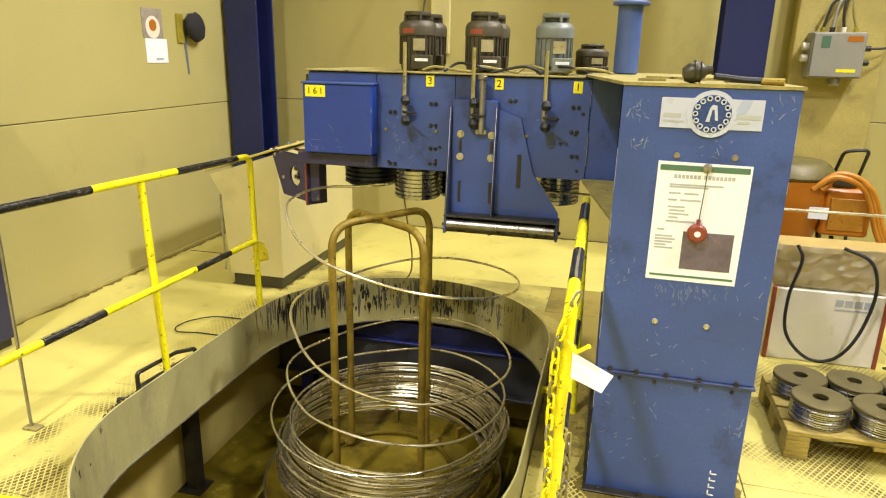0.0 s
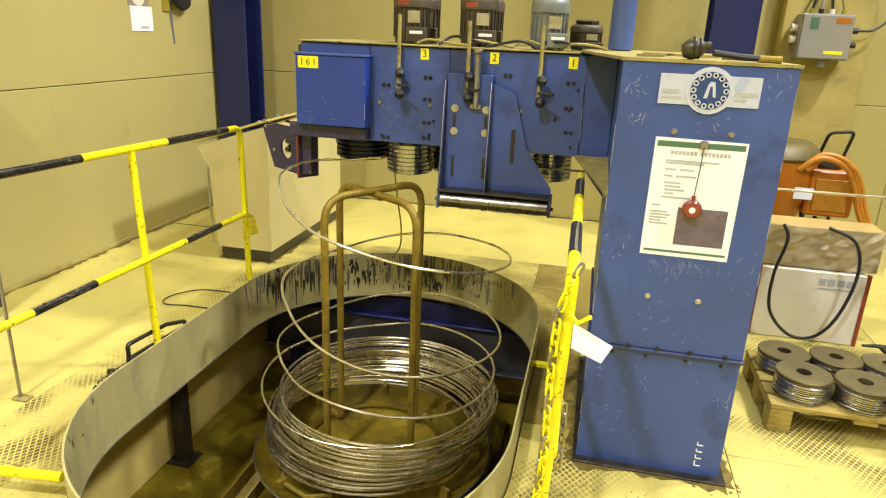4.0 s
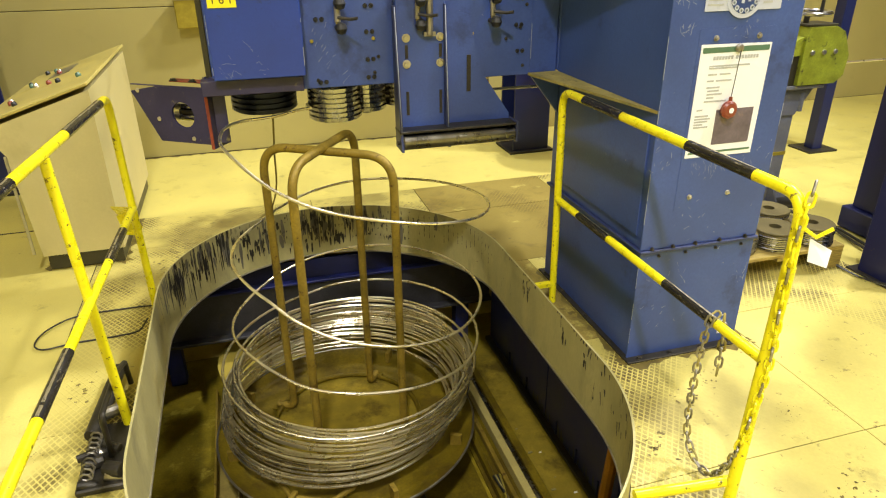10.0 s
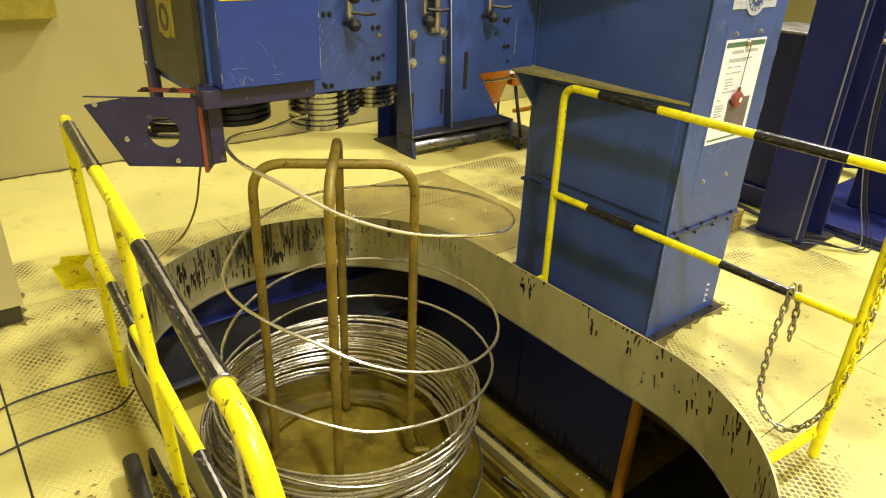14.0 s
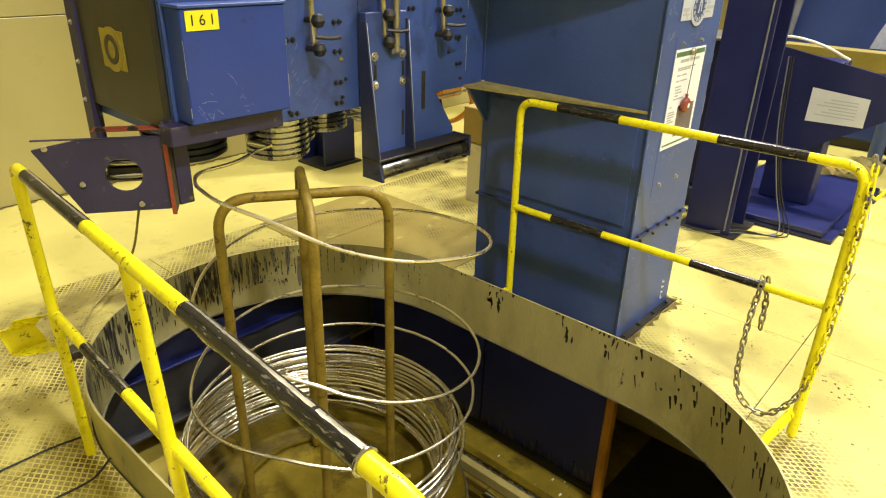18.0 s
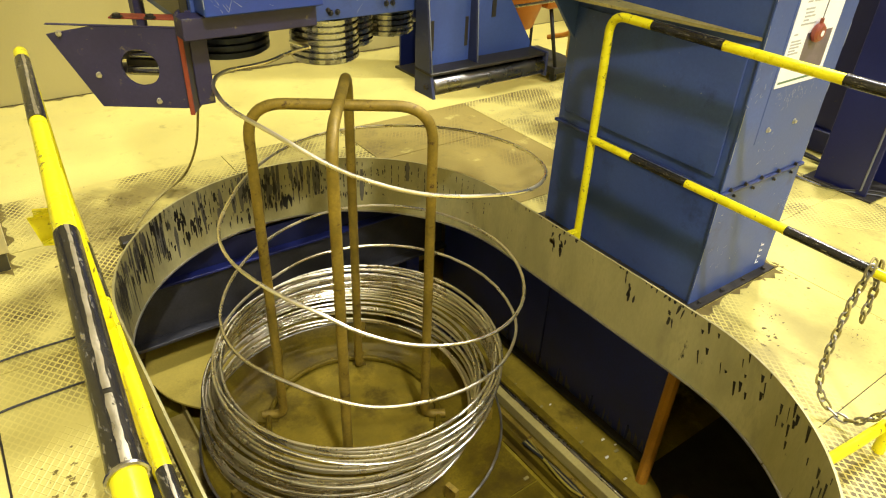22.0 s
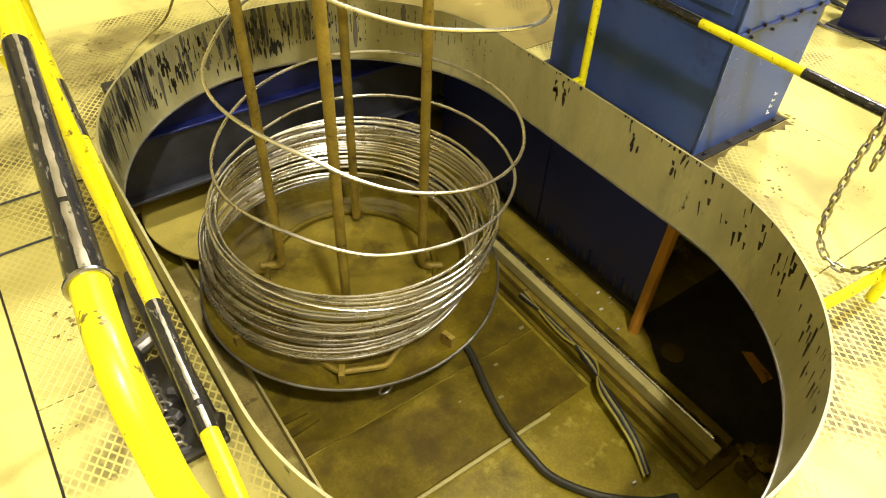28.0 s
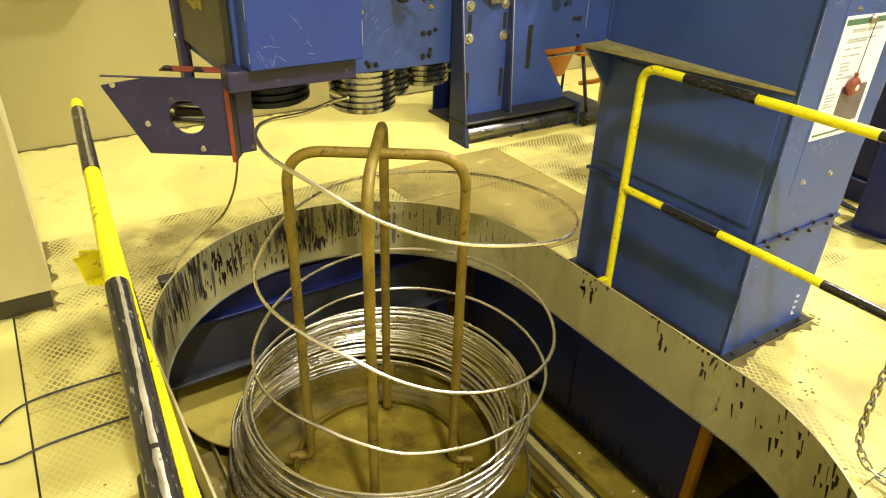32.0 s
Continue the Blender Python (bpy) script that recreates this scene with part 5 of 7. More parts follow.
part("lifting_eye", Geo().tube([(BX - 0.2 + 0.03 * math.cos(2 * math.pi * k / 16), BY - 0.62, -0.800 + 0.03 * math.sin(2 * math.pi * k / 16)) for k in range(16)], 0.006, 6, True), STEEL, basket)

# the wire: from the wheel down in loose turns, then in a heap on the tray
LEAD = ((103, 0.154, 1.02), (147, 0.231, 1.0), (159, 0.368, 0.987), (174, 0.42, 0.985), (190, 0.45, 0.98), (220, 0.52, 0.955), (245, 0.58, 0.86), (263, 0.63, 0.8), (282, 0.68, 0.75), (305, 0.73, 0.68), (332, 0.76, 0.61), (360, 0.75, 0.56), (402, 0.68, 0.51), (429, 0.62, 0.49), (453, 0.56, 0.46), (477, 0.51, 0.42), (500, 0.48, 0.39), (537, 0.478, 0.385), (565, 0.5, 0.385), (590, 0.54, 0.35), (605, 0.575, 0.29), (623, 0.62, 0.22), (648, 0.68, 0.15), (671, 0.72, 0.115), (693, 0.73, 0.105), (720, 0.725, 0.09), (756, 0.68, 0.09), (785, 0.63, 0.08), (818, 0.575, 0.045), (845, 0.54, 0.01), (870, 0.525, -0.01), (898, 0.525, 0.0), (932, 0.545, 0.02), (951, 0.57, 0.0), (969, 0.6, -0.04), (990, 0.63, -0.065), (1031, 0.7, -0.12), (1053, 0.72, -0.12), (1104, 0.68, -0.13), (1157, 0.59, -0.145), (1188, 0.56, -0.18), (1230, 0.57, -0.2), (1260, 0.6, -0.2), (1300, 0.65, -0.22), (1340, 0.68, -0.26), (1390, 0.67, -0.28), (1440, 0.65, -0.3))
pts = [Vector((a, r, z)) for a, r, z in LEAD]
path = smooth_path(pts, 6)
lead_n = len(path)
rng = random.Random(3)
TURNS, STEPS = 23, 72
# every turn has its own centre, radius and tilt, and glides into the next
own = [[rng.gauss(0, s_) for s_ in (0.010, 0.010, 0.011, 0.007, 0.007)] for _ in range(TURNS + 2)]
wire_pts = [Vector((BX + p.y * math.cos(math.radians(p.x)), BY + p.y * math.sin(math.radians(p.x)), p.z)) for p in path]
ends = [lead_n - 1]
for k in range(1, TURNS * STEPS):
    u = k / STEPS
    i, w = int(u), u - int(u)
    w = w * w * (3 - 2 * w)
    th, grow = 2 * math.pi * u, u / TURNS
    fade = min(1, u / 1.2)
    cx, cy, dr, tx, ty = (a_ * (1 - w) + b_ * w for a_, b_ in zip(own[i], own[i + 1]))
    # the heap lies off centre, drifting round from its top to its foot
    off, toward = 0.095 - 0.02 * grow, math.radians(22 + 88 * min(1, grow * 1.2))
    r = 0.6 + 0.045 * math.sin(math.pi * grow ** 0.65) + 0.015 * grow + dr * fade
    z = -0.3 - 0.37 * grow ** 0.92 + fade * (tx * math.cos(th) + ty * math.sin(th)) * (1 - 0.6 * grow)
    q = Vector((BX + off * math.cos(toward) + cx * fade + r * math.cos(th), BY + off * math.sin(toward) + cy * fade + r * math.sin(th), max(z, -0.672)))
    start = Vector((BX + 0.65 * math.cos(th), BY + 0.65 * math.sin(th), q.z))
    ease = min(1, u / 0.8)
    wire_pts.append(start.lerp(q, ease * ease * (3 - 2 * ease)))
    if k % STEPS == 0:
        ends.append(len(wire_pts) - 1)
ends.append(len(wire_pts) - 1)
coil = thing("wire_coil", (BX, BY, -0.69), "bright drawn steel wire fallen in loops round the carrier", "wire coil")
part("lead", Geo().tube(wire_pts[:lead_n], 0.0068, 10), WIRE, coil, "loose falling turns of wire")
for a, b in zip(ends, ends[1:]):
    part("turn", Geo().tube(wire_pts[a:b + 1], 0.0070, 10, caps=False), WIRE, coil)
# the straight wire that runs from the wheels to the straightener and on
feed = thing("feed_wire", (1.6, 4.3, 0.95), "bright drawn wire stretched straight between the machines", "wire")
part("strand", Geo().tube([(-0.5, 4.08, 0.99), (0.17, 4.075, 0.985), (1.2, 4.2, 0.955), (2.2, 4.33, 0.93), (4.4, 4.45, 0.92), (8.9, 4.7, 0.92)], 0.0075, 8), WIRE, feed)
part("strand", Geo().tube([(-0.74, 3.8, 1.02), (-0.742, 3.95, 1.005), (-0.69, 4.05, 0.995), (-0.6, 4.087, 0.99), (-0.48, 4.08, 0.99)], 0.0068, 8), WIRE, feed)


# ---- guard rails ----
UPWARD = Vector((0, 0, 1))
shine = random.Random(53)


def rail_bands(parent, a, b, r, ends, z):
    """Black sleeves of paint on a straight rail from a to b, by y ranges."""
    a, b = Vector(a), Vector(b)
    for y0, y1 in ends:
        p, q = (a + (b - a) * ((y - a.y) / (b.y - a.y)) for y in (y0, y1))
        ring = part("black_band", Geo().tube([p, (p + q) / 2, q], r + 0.0012, 18, caps=False), BLACK, parent, "black painted band")
        # the gloss highlight on the crown is laid on as a flecked steel strip
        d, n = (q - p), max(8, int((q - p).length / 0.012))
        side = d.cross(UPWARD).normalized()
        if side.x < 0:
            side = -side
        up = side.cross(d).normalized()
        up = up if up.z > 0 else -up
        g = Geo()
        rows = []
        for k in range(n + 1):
            mid, half = 80 + 4 * math.sin(k * 0.13) + shine.uniform(-1.5, 1.5), 12 + 3 * math.sin(k * 0.07 + p.y) + shine.uniform(-2.2, 2.2)
            c = p + d * ((k + shine.uniform(-0.3, 0.3)) / n if 0 < k < n else k / n)
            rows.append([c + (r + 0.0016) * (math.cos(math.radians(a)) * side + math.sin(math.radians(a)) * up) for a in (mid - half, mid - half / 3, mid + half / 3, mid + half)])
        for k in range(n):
            if shine.random() < 0.97:
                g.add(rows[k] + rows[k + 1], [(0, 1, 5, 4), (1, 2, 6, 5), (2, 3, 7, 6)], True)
        part("crown_highlight", g, SHINESTEEL, ring, "pale strip painted as the crown's highlight, with dark worn flecks")


left = thing("guard_rail", (-1.66, 3.0, 0.007), "yellow tube guard rail with black bands and chipped paint", "railing", "guard rails round the pit")
A, B = (-1.606, 3.848, 1.118), (-1.738, 2.04, 1.133)
part("top_rail", Geo().tube(fillet([(-1.604, 3.848, 1.0), A, B, (-1.735, 1.97, 1.02), (-1.7, 1.965, 0.8)], 0.11, 10), 0.0178, 18), YELLOW, left)
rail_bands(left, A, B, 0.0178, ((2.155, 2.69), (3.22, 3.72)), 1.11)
part("collar", Geo().tube([Vector((-1.73, 2.153, 1.132)) + 0.0198 * Vector((math.cos(2 * math.pi * k / 18), 0, math.sin(2 * math.pi * k / 18))) for k in range(18)], 0.0034, 8, True), CHROME, left, "worn bare ring")
part("tie_wire", Geo().tube([(-1.726, 2.153, 1.105), (-1.722, 2.15, 1.02), (-1.72, 2.14, 0.92)], 0.004, 6), STEEL, left)
A2, B2 = (-1.597, 3.848, 0.603), (-1.682, 1.98, 0.58)
part("mid_rail", Geo().tube([A2, B2], 0.0168, 16), YELLOW, left)
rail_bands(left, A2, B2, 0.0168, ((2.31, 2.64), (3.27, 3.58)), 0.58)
part("post", Geo().tube([(-1.592, 3.848, 0.007), (-1.604, 3.848, 1.02)], 0.0178, 16), YELLOW, left)
part("post", Geo().tube([(-1.625, 2.98, 0.007), (-1.668, 2.98, 1.11)], 0.0178, 16), YELLOW, left)
part("post", Geo().tube([(-1.64, 1.98, 0.007), (-1.67, 1.97, 0.5), (-1.7, 1.965, 0.82)], 0.0182, 16), YELLOW, left)
part("tie_bar", Geo().tube([(-1.645, 1.985, 0.1), (-1.5, 2.0, 0.1), (-1.35, 2.02, 0.1)], 0.019, 12), YELLOW, left)
cr = Geo()
cp = [(-1.6, 3.84, 0.61), (-1.6, 3.95, 0.56), (-1.62, 4.02, 0.5), (-1.6, 4.0, 0.43), (-1.6, 3.86, 0.47)]
for k, w in enumerate((0.0, 0.1)):
    cr.v += [(p[0] - w, p[1] + w * 0.6, p[2] - w * 0.25 + 0.02 * math.sin(3 * q + k)) for q, p in enumerate(cp)]
    cr.v += [(p[0] - w - 0.004, p[1] + w * 0.6 + 0.003, p[2] - w * 0.25 - 0.004 + 0.02 * math.sin(3 * q + k)) for q, p in enumerate(cp)]
for q in range(4):
    cr.f += [(q, q + 1, q + 11, q + 10), (q + 5, q + 15, q + 16, q + 6), (q, q + 5, q + 6, q + 1), (q + 10, q + 11, q + 16, q + 15)]
cr.f += [(0, 10, 15, 5), (4, 9, 19, 14)]
cr.smooth = [False] * len(cr.f)
part("bent_plate", cr, YELLOW, left, "bent yellow plate end")

right = thing("guard_rail", (0.38, 2.7, 0.007), "yellow tube guard rail with black bands beside the column", "railing", "guard rails round the pit")
A, B = (0.36, 3.40, 1.105), (0.385, 1.985, 1.105)
part("top_rail", Geo().tube(fillet([(0.362, 3.40, 0.9), A, B, (0.378, 1.975, 0.85)], 0.075, 10), 0.0178, 18), YELLOW, right)
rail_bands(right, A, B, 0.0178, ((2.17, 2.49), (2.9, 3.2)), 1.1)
A2, B2 = (0.368, 3.4, 0.58), (0.378, 1.975, 0.575)
part("mid_rail", Geo().tube([A2, B2], 0.0165, 16), YELLOW, right)
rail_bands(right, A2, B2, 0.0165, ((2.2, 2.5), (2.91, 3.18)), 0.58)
part("post", Geo().tube([(0.378, 3.40, 0.007), (0.362, 3.40, 1.0)], 0.0178, 16), YELLOW, right)
part("post", Geo().tube([(0.35, 1.965, 0.007), (0.378, 1.975, 0.9)], 0.0195, 16), YELLOW, right)
part("tie_bar", Geo().tube([(0.37, 1.985, 0.1), (0.2, 2.0, 0.1), (0.02, 2.02, 0.1)], 0.018, 12), YELLOW, right)
part("tie_bar", Geo().box(0.21, 0.36, 3.385, 3.415, 0.1, 0.125, 0.002), YELLOW, right)


def chain(points, pitch, parent):
    """Links set across one another along a path."""
    pts = smooth_path(points, 12)
    run, k = 0.0, 0
    for a, b in zip(pts, pts[1:]):
        seg = (b - a).length
        while run <= seg:
            c = a + (b - a) * (run / seg)
            t = (b - a).normalized()
            side = t.orthogonal().normalized()
            if k % 2:
                side = t.cross(side)
            h, w = pitch * 0.66, pitch * 0.34
            loop = []
            for q in range(12):
                an = 2 * math.pi * q / 12
                ca, sa = math.cos(an), math.sin(an)
                loop.append(c + t * (h - w) * (1 if ca > 0.01 else -1 if ca < -0.01 else 0) + t * w * ca + side * w * sa)
            part("link", Geo().tube(loop, 0.0042, 6, True), YELLOW if c.y < 1.968 and c.z > 0.2 and k % 4 else STEEL if k % 3 else DUSTY, parent)
            run += pitch
            k += 1
        run -= seg


ch = thing("chain", (0.36, 2.15, 0.6), "thin galvanised link chain hung from the yellow rail", "chain")
chain([(0.375, 2.215, 0.6), (0.35, 2.21, 0.58), (0.345, 2.22, 0.4), (0.34, 2.21, 0.16), (0.345, 2.16, 0.06), (0.35, 2.08, 0.045), (0.34, 2.01, 0.13), (0.335, 1.965, 0.25), (0.345, 1.95, 0.4), (0.36, 1.945, 0.6), (0.355, 1.95, 0.8), (0.36, 1.955, 1.0), (0.385, 1.965, 1.1), (0.4, 1.975, 1.135)], 0.032, ch)
ch2 = thing("chain", (0.4, 2.19, 0.5), "short loose end of galvanised chain on the rail", "chain")
chain([(0.4, 2.2, 0.59), (0.402, 2.19, 0.5), (0.4, 2.185, 0.38)], 0.032, ch2)
tag = thing("paper_tag", (0.4, 1.93, 0.95), "white paper tag with a blue mark tied to the rail", "tag")
CARD = [(0.4, 1.948, 0.995), (0.506, 1.965, 0.935), (0.48, 1.945, 0.893), (0.4, 1.94, 0.928)]
part("card", Geo().add(CARD + [(x, y + 0.002, z) for x, y, z in CARD], [(0, 1, 2, 3), (7, 6, 5, 4), (0, 4, 5, 1), (1, 5, 6, 2), (2, 6, 7, 3), (3, 7, 4, 0)]), WHITE, tag)
part("blue_mark", Geo().add([(0.452, 1.9525, 0.95), (0.468, 1.9548, 0.942), (0.463, 1.9515, 0.93), (0.447, 1.949, 0.938)], [(0, 1, 2, 3)]), SIGNBLUE, tag)
part("twist", Geo().tube([(0.385, 1.96, 1.02), (0.41, 1.94, 1.0), (0.44, 1.92, 1.03)], 0.006, 6), YELLOW, tag)

pole = thing("slim_pole", (-2.055, 2.545, 0.0), "slim grey steel pole on a small foot beside the plates", "pole")
part("tube", Geo().tube([(-2.055, 2.545, 0.006), (-2.055, 2.545, 0.5), (-2.055, 2.545, 0.95)], 0.0075, 10), STEEL, pole)
part("foot", Geo().box(-2.085, -2.005, 2.52, 2.57, 0.0, 0.012, 0.003), DUSTY, pole)

# ---- control desk ----
desk = thing("control_desk", (-2.04, 5.25, 0.007), "cream sheet metal control desk with a sloping top", "control desk")
part("plinth", Geo().box(-2.235, -1.835, 4.6, 5.95, 0.007, 0.1, 0.003), BLACKOLIVE, desk, "dark plinth")
part("body", Geo().prism([(-2.25, 0.1), (-1.82, 0.1), (-1.82, 1.02), (-2.37, 0.84), (-2.29, 0.7)], "y", 4.585, 5.96), CONSOLE, desk)
slope = math.atan2(1.04 - 0.85, 0.58)
TM = Matrix.Translation((-2.4, 5.27, 0.856)) @ Matrix.Rotation(-slope, 4, "Y")
part("desk_top", moved(Geo().box(0.0, 0.62, -0.71, 0.71, 0.0, 0.018, 0.004), TM), CONSOLE2, desk, "worn yellowish desk top")
part("edge_strip", Geo().box(-2.3, -2.285, 4.575, 4.586, 0.12, 0.7, 0.002), BOLT, desk)
rng = random.Random(8)
for k in range(13):
    u, v = rng.uniform(0.1, 0.5), -0.55 + 0.09 * k + rng.uniform(-0.02, 0.02)
    mat_k = (RUBBER, RED, BOLT, PRINTGREEN)[k % 4]
    part("push_button", Geo().lathe([(0.016, 0.018), (0.016, 0.028), (0.011, 0.04), (0.0, 0.042)], TM @ Matrix.Translation((u, v, 0)), 12, False), mat_k, desk)
part("nameplate", moved(Geo().box(0.2, 0.34, 0.2, 0.5, 0.0185, 0.021, 0.0005), TM), STEEL, desk)

# ---- pallet with grooved rings ----
pallet = thing("pallet", (1.72, 3.57, 0.007), "small rough wooden pallet on the plate floor", "pallet")
for k in range(5):
    y = 3.275 + 0.118 * k
    part("deck_board", Geo().box(1.32, 2.12, y, y + 0.098, 0.122, 0.144, 0.003), WOOD, pallet)
for x in (1.32, 1.67, 2.02):
    part("stringer", Geo().box(x, x + 0.1, 3.275, 3.845, 0.1, 0.121, 0.003), WOOD, pallet)
    if x == 1.67:
        continue
    for y in (3.275, 3.51, 3.745):
        part("block", Geo().box(x, x + 0.1, y, y + 0.1, 0.0075, 0.0995, 0.004), WOOD, pallet)
rng = random.Random(5)
for x, y, n in ((1.475, 3.42, 5), (1.73, 3.405, 5), (1.975, 3.395, 5), (1.455, 3.69, 4), (1.7, 3.7, 4), (1.935, 3.69, 4)):
    st = thing("roll_ring_stack", (x, y, 0.145), "stack of grooved steel rolls with a dusty top", "steel rolls", "steel rolls on the pallet")
    for k in range(n):
        z, r = 0.145 + 0.0225 * k, 0.122 + rng.uniform(-0.002, 0.002)
        part("ring", Geo().lathe([(0.033, z), (r - 0.004, z), (r, z + 0.004), (r, z + 0.009), (r - 0.009, z + 0.0115), (r, z + 0.014), (r, z + 0.018), (r - 0.004, z + 0.022), (0.033, z + 0.022), (0.033, z)], Matrix.Translation((x + rng.uniform(-0.003, 0.003), y + rng.uniform(-0.003, 0.003), 0)), 32, False), DUSTYROLL if k == n - 1 else CHROME, st)

# ---- boxes behind the pallet ----
case = thing("white_case", (1.75, 4.62, 0.007), "white case with red edges standing on the floor", "case")
part("body", Geo().box(1.45, 2.04, 4.4, 4.6, 0.007, 0.45, 0.006), CASEWHITE, case)
for x in (1.44, 2.03):
    part("red_edge", Geo().box(x, x + 0.022, 4.39, 4.415, 0.007, 0.46, 0.004), REDPAINT, case)
part("print_bar", Geo().box(1.78, 1.82, 4.397, 4.3995, 0.37, 0.41, 0.0004).box(1.83, 1.87, 4.397, 4.3995, 0.37, 0.41, 0.0004).box(1.88, 1.92, 4.397, 4.3995, 0.37, 0.41, 0.0004).box(1.93, 1.98, 4.397, 4.3995, 0.37, 0.41, 0.0004).box(1.78, 1.98, 4.397, 4.3995, 0.345, 0.355, 0.0004), GREYINK, case)
carton = thing("wrapped_carton", (1.75, 4.62, 0.46), "brown carton loosely wrapped in shiny plastic film", "carton")
part("carton", Geo().box(1.44, 2.08, 4.42, 4.64, 0.461, 0.71, 0.006), CARTON, carton)
film = Geo()
rng = random.Random(2)
nx, nz = 22, 9
for j in range(nz):
    for i in range(nx):
        film.v.append((1.42 + 0.68 * i / (nx - 1) + rng.uniform(-0.006, 0.006), 4.408 - rng.uniform(0.0, 0.026), 0.463 + 0.25 * j / (nz - 1)))
for j in range(nz - 1):
    for i in range(nx - 1):
        film.f.append((j * nx + i, j * nx + i + 1, (j + 1) * nx + i + 1, (j + 1) * nx + i))
film.smooth = [False] * len(film.f)
part("film", film, FILM, carton, "crumpled clear film")
cab = thing("cable_loop", (1.7, 4.38, 0.2), "black cable hanging in a loop before the case", "cable")
part("cable", Geo().tube(smooth_path([(1.52, 4.36, 0.725), (1.55, 4.34, 0.64), (1.51, 4.33, 0.42), (1.53, 4.33, 0.2), (1.66, 4.33, 0.06), (1.8, 4.33, 0.07), (1.9, 4.33, 0.22), (1.95, 4.335, 0.48), (1.9, 4.34, 0.66), (1.76, 4.37, 0.725)], 8), 0.0095, 9), RUBBER, cab)

# ---- orange vacuum cleaner ----
vac = thing("vacuum_cleaner", (1.62, 5.2, 0), "orange industrial vacuum cleaner with a dusty lid", "vacuum cleaner")
VM = Matrix.Translation((1.62, 5.2, 0))
part("tank", Geo().lathe([(0.1, 0.43), (0.19, 0.45), (0.27, 0.68), (0.29, 0.74), (0.29, 0.94), (0.28, 0.95)], VM, 36), ORANGE, vac)
part("lid", Geo().lathe([(0.295, 0.95), (0.305, 0.965), (0.295, 0.99), (0.25, 1.04), (0.22, 1.06), (0.0, 1.06)], VM, 36), LIDOLIVE, vac, "dusty olive lid")
part("label", Geo().box(1.72, 1.84, 4.925, 4.935, 0.7, 0.78, 0.0005), WHITE, vac)
part("handle", Geo().tube(fillet([(1.98, 5.5, 0.1), (1.98, 5.5, 0.85), (1.98, 5.3, 1.12), (2.14, 5.3, 1.14), (2.16, 5.5, 0.9), (2.16, 5.5, 0.1)], 0.05), 0.012, 10), RUBBER, vac, "black tube handle")
motor_box = part("motor_box", Geo().box(1.82, 2.12, 4.98, 5.3, 0.58, 0.9, 0.015), ORANGE, vac)
part("panel", Geo().box(1.86, 2.08, 4.972, 4.979, 0.62, 0.84, 0.002), OCHRE, motor_box, "dull orange side panel")
part("motor_cap", Geo().lathe([(0.1, 0.9), (0.11, 0.92), (0.1, 0.97), (0.06, 0.99), (0.0, 0.99)], Matrix.Translation((1.95, 5.14, 0)), 20), BLACKOLIVE, motor_box)
for k in range(3):
    dx, dz = 0.022 * k - 0.06, 0.022 * (k % 2) - 0.03
    part("hose", Geo().tube(smooth_path([(1.78 + dx, 4.93, 0.93 + dz), (1.9 + dx, 4.915 + 0.02 * k, 1.02 + dz), (2.05 + dx, 4.93, 0.98 + dz), (2.13 + dx, 4.94, 0.85), (2.2 + dx, 4.94, 0.66), (2.26 + dx, 4.94, 0.5), (2.2 + dx, 5.05, 0.36), (2.12 + dx, 5.2, 0.3)], 7), 0.019, 10), ORANGEHOSE, vac, "ribbed orange hose")
part("chassis", Geo().box(1.96, 2.3, 4.98, 5.55, 0.07, 0.12), RUBBER, vac)
for x, y in ((2.0, 5.02), (2.0, 5.44)):
    part("strut", Geo().tube([(x, y, 0.12), (1.62 + (x - 1.62) * 0.8, 5.22 + (y - 5.22) * 0.8, 0.56)], 0.015, 8), RUBBER, vac)
for x in (2.0, 2.24):
    for y in (5.03, 5.5):
        part("castor", Geo().rod((x - 0.015, y, 0.035), (x + 0.015, y, 0.035), 0.035, 14), RUBBER, vac)

vac.location += Vector((0.06, 0.3, 0))

# ---- green straightener on its pedestal ----
gm = thing("wire_straightener", (2.5, 4.35, 0), "green wire straightener with a handwheel on a grey pedestal", "machine")
part("base_plate", Geo().box(2.2, 2.66, 4.1, 4.46, 0, 0.018), DARKSTEEL, gm)
part("pedestal", Geo().prism([(2.36, 0.018), (2.48, 0.018), (2.485, 0.74), (2.36, 0.74)], "y", 4.22, 4.33), STEELBLUE, gm)
for pts_g in ([(2.345, 0.018), (2.16, 0.018), (2.16, 0.03), (2.3, 0.13), (2.345, 0.24)], [(2.49, 0.018), (2.68, 0.018), (2.68, 0.03), (2.54, 0.13), (2.49, 0.24)]):
    part("gusset", Geo().prism(pts_g, "y", 4.265, 4.28), STEELBLUE, gm)
part("gusset", Geo().prism([(4.22, 0.018), (4.12, 0.018), (4.12, 0.03), (4.18, 0.13), (4.22, 0.24)], "x", 2.41, 2.425), STEELBLUE, gm)
part("yellow_band", Geo().box(2.357, 2.488, 4.217, 4.333, 0.36, 0.385, 0.001), BRASS, gm, "yellowed tape band")
part("top_gusset", Geo().prism([(2.36, 0.64), (2.485, 0.64), (2.6, 0.818), (2.2, 0.818)], "y", 4.21, 4.34), STEELBLUE, gm)
part("table", Geo().box(2.165, 2.64, 4.17, 4.36, 0.818, 0.84, 0.003), STEELBLUE, gm)
part("roller_box", Geo().prism([(2.26, 0.84), (2.42, 0.84), (2.42, 1.09), (2.34, 1.09), (2.28, 1.03)], "y", 4.19, 4.35), BLACKOLIVE, gm, "dark roller box")
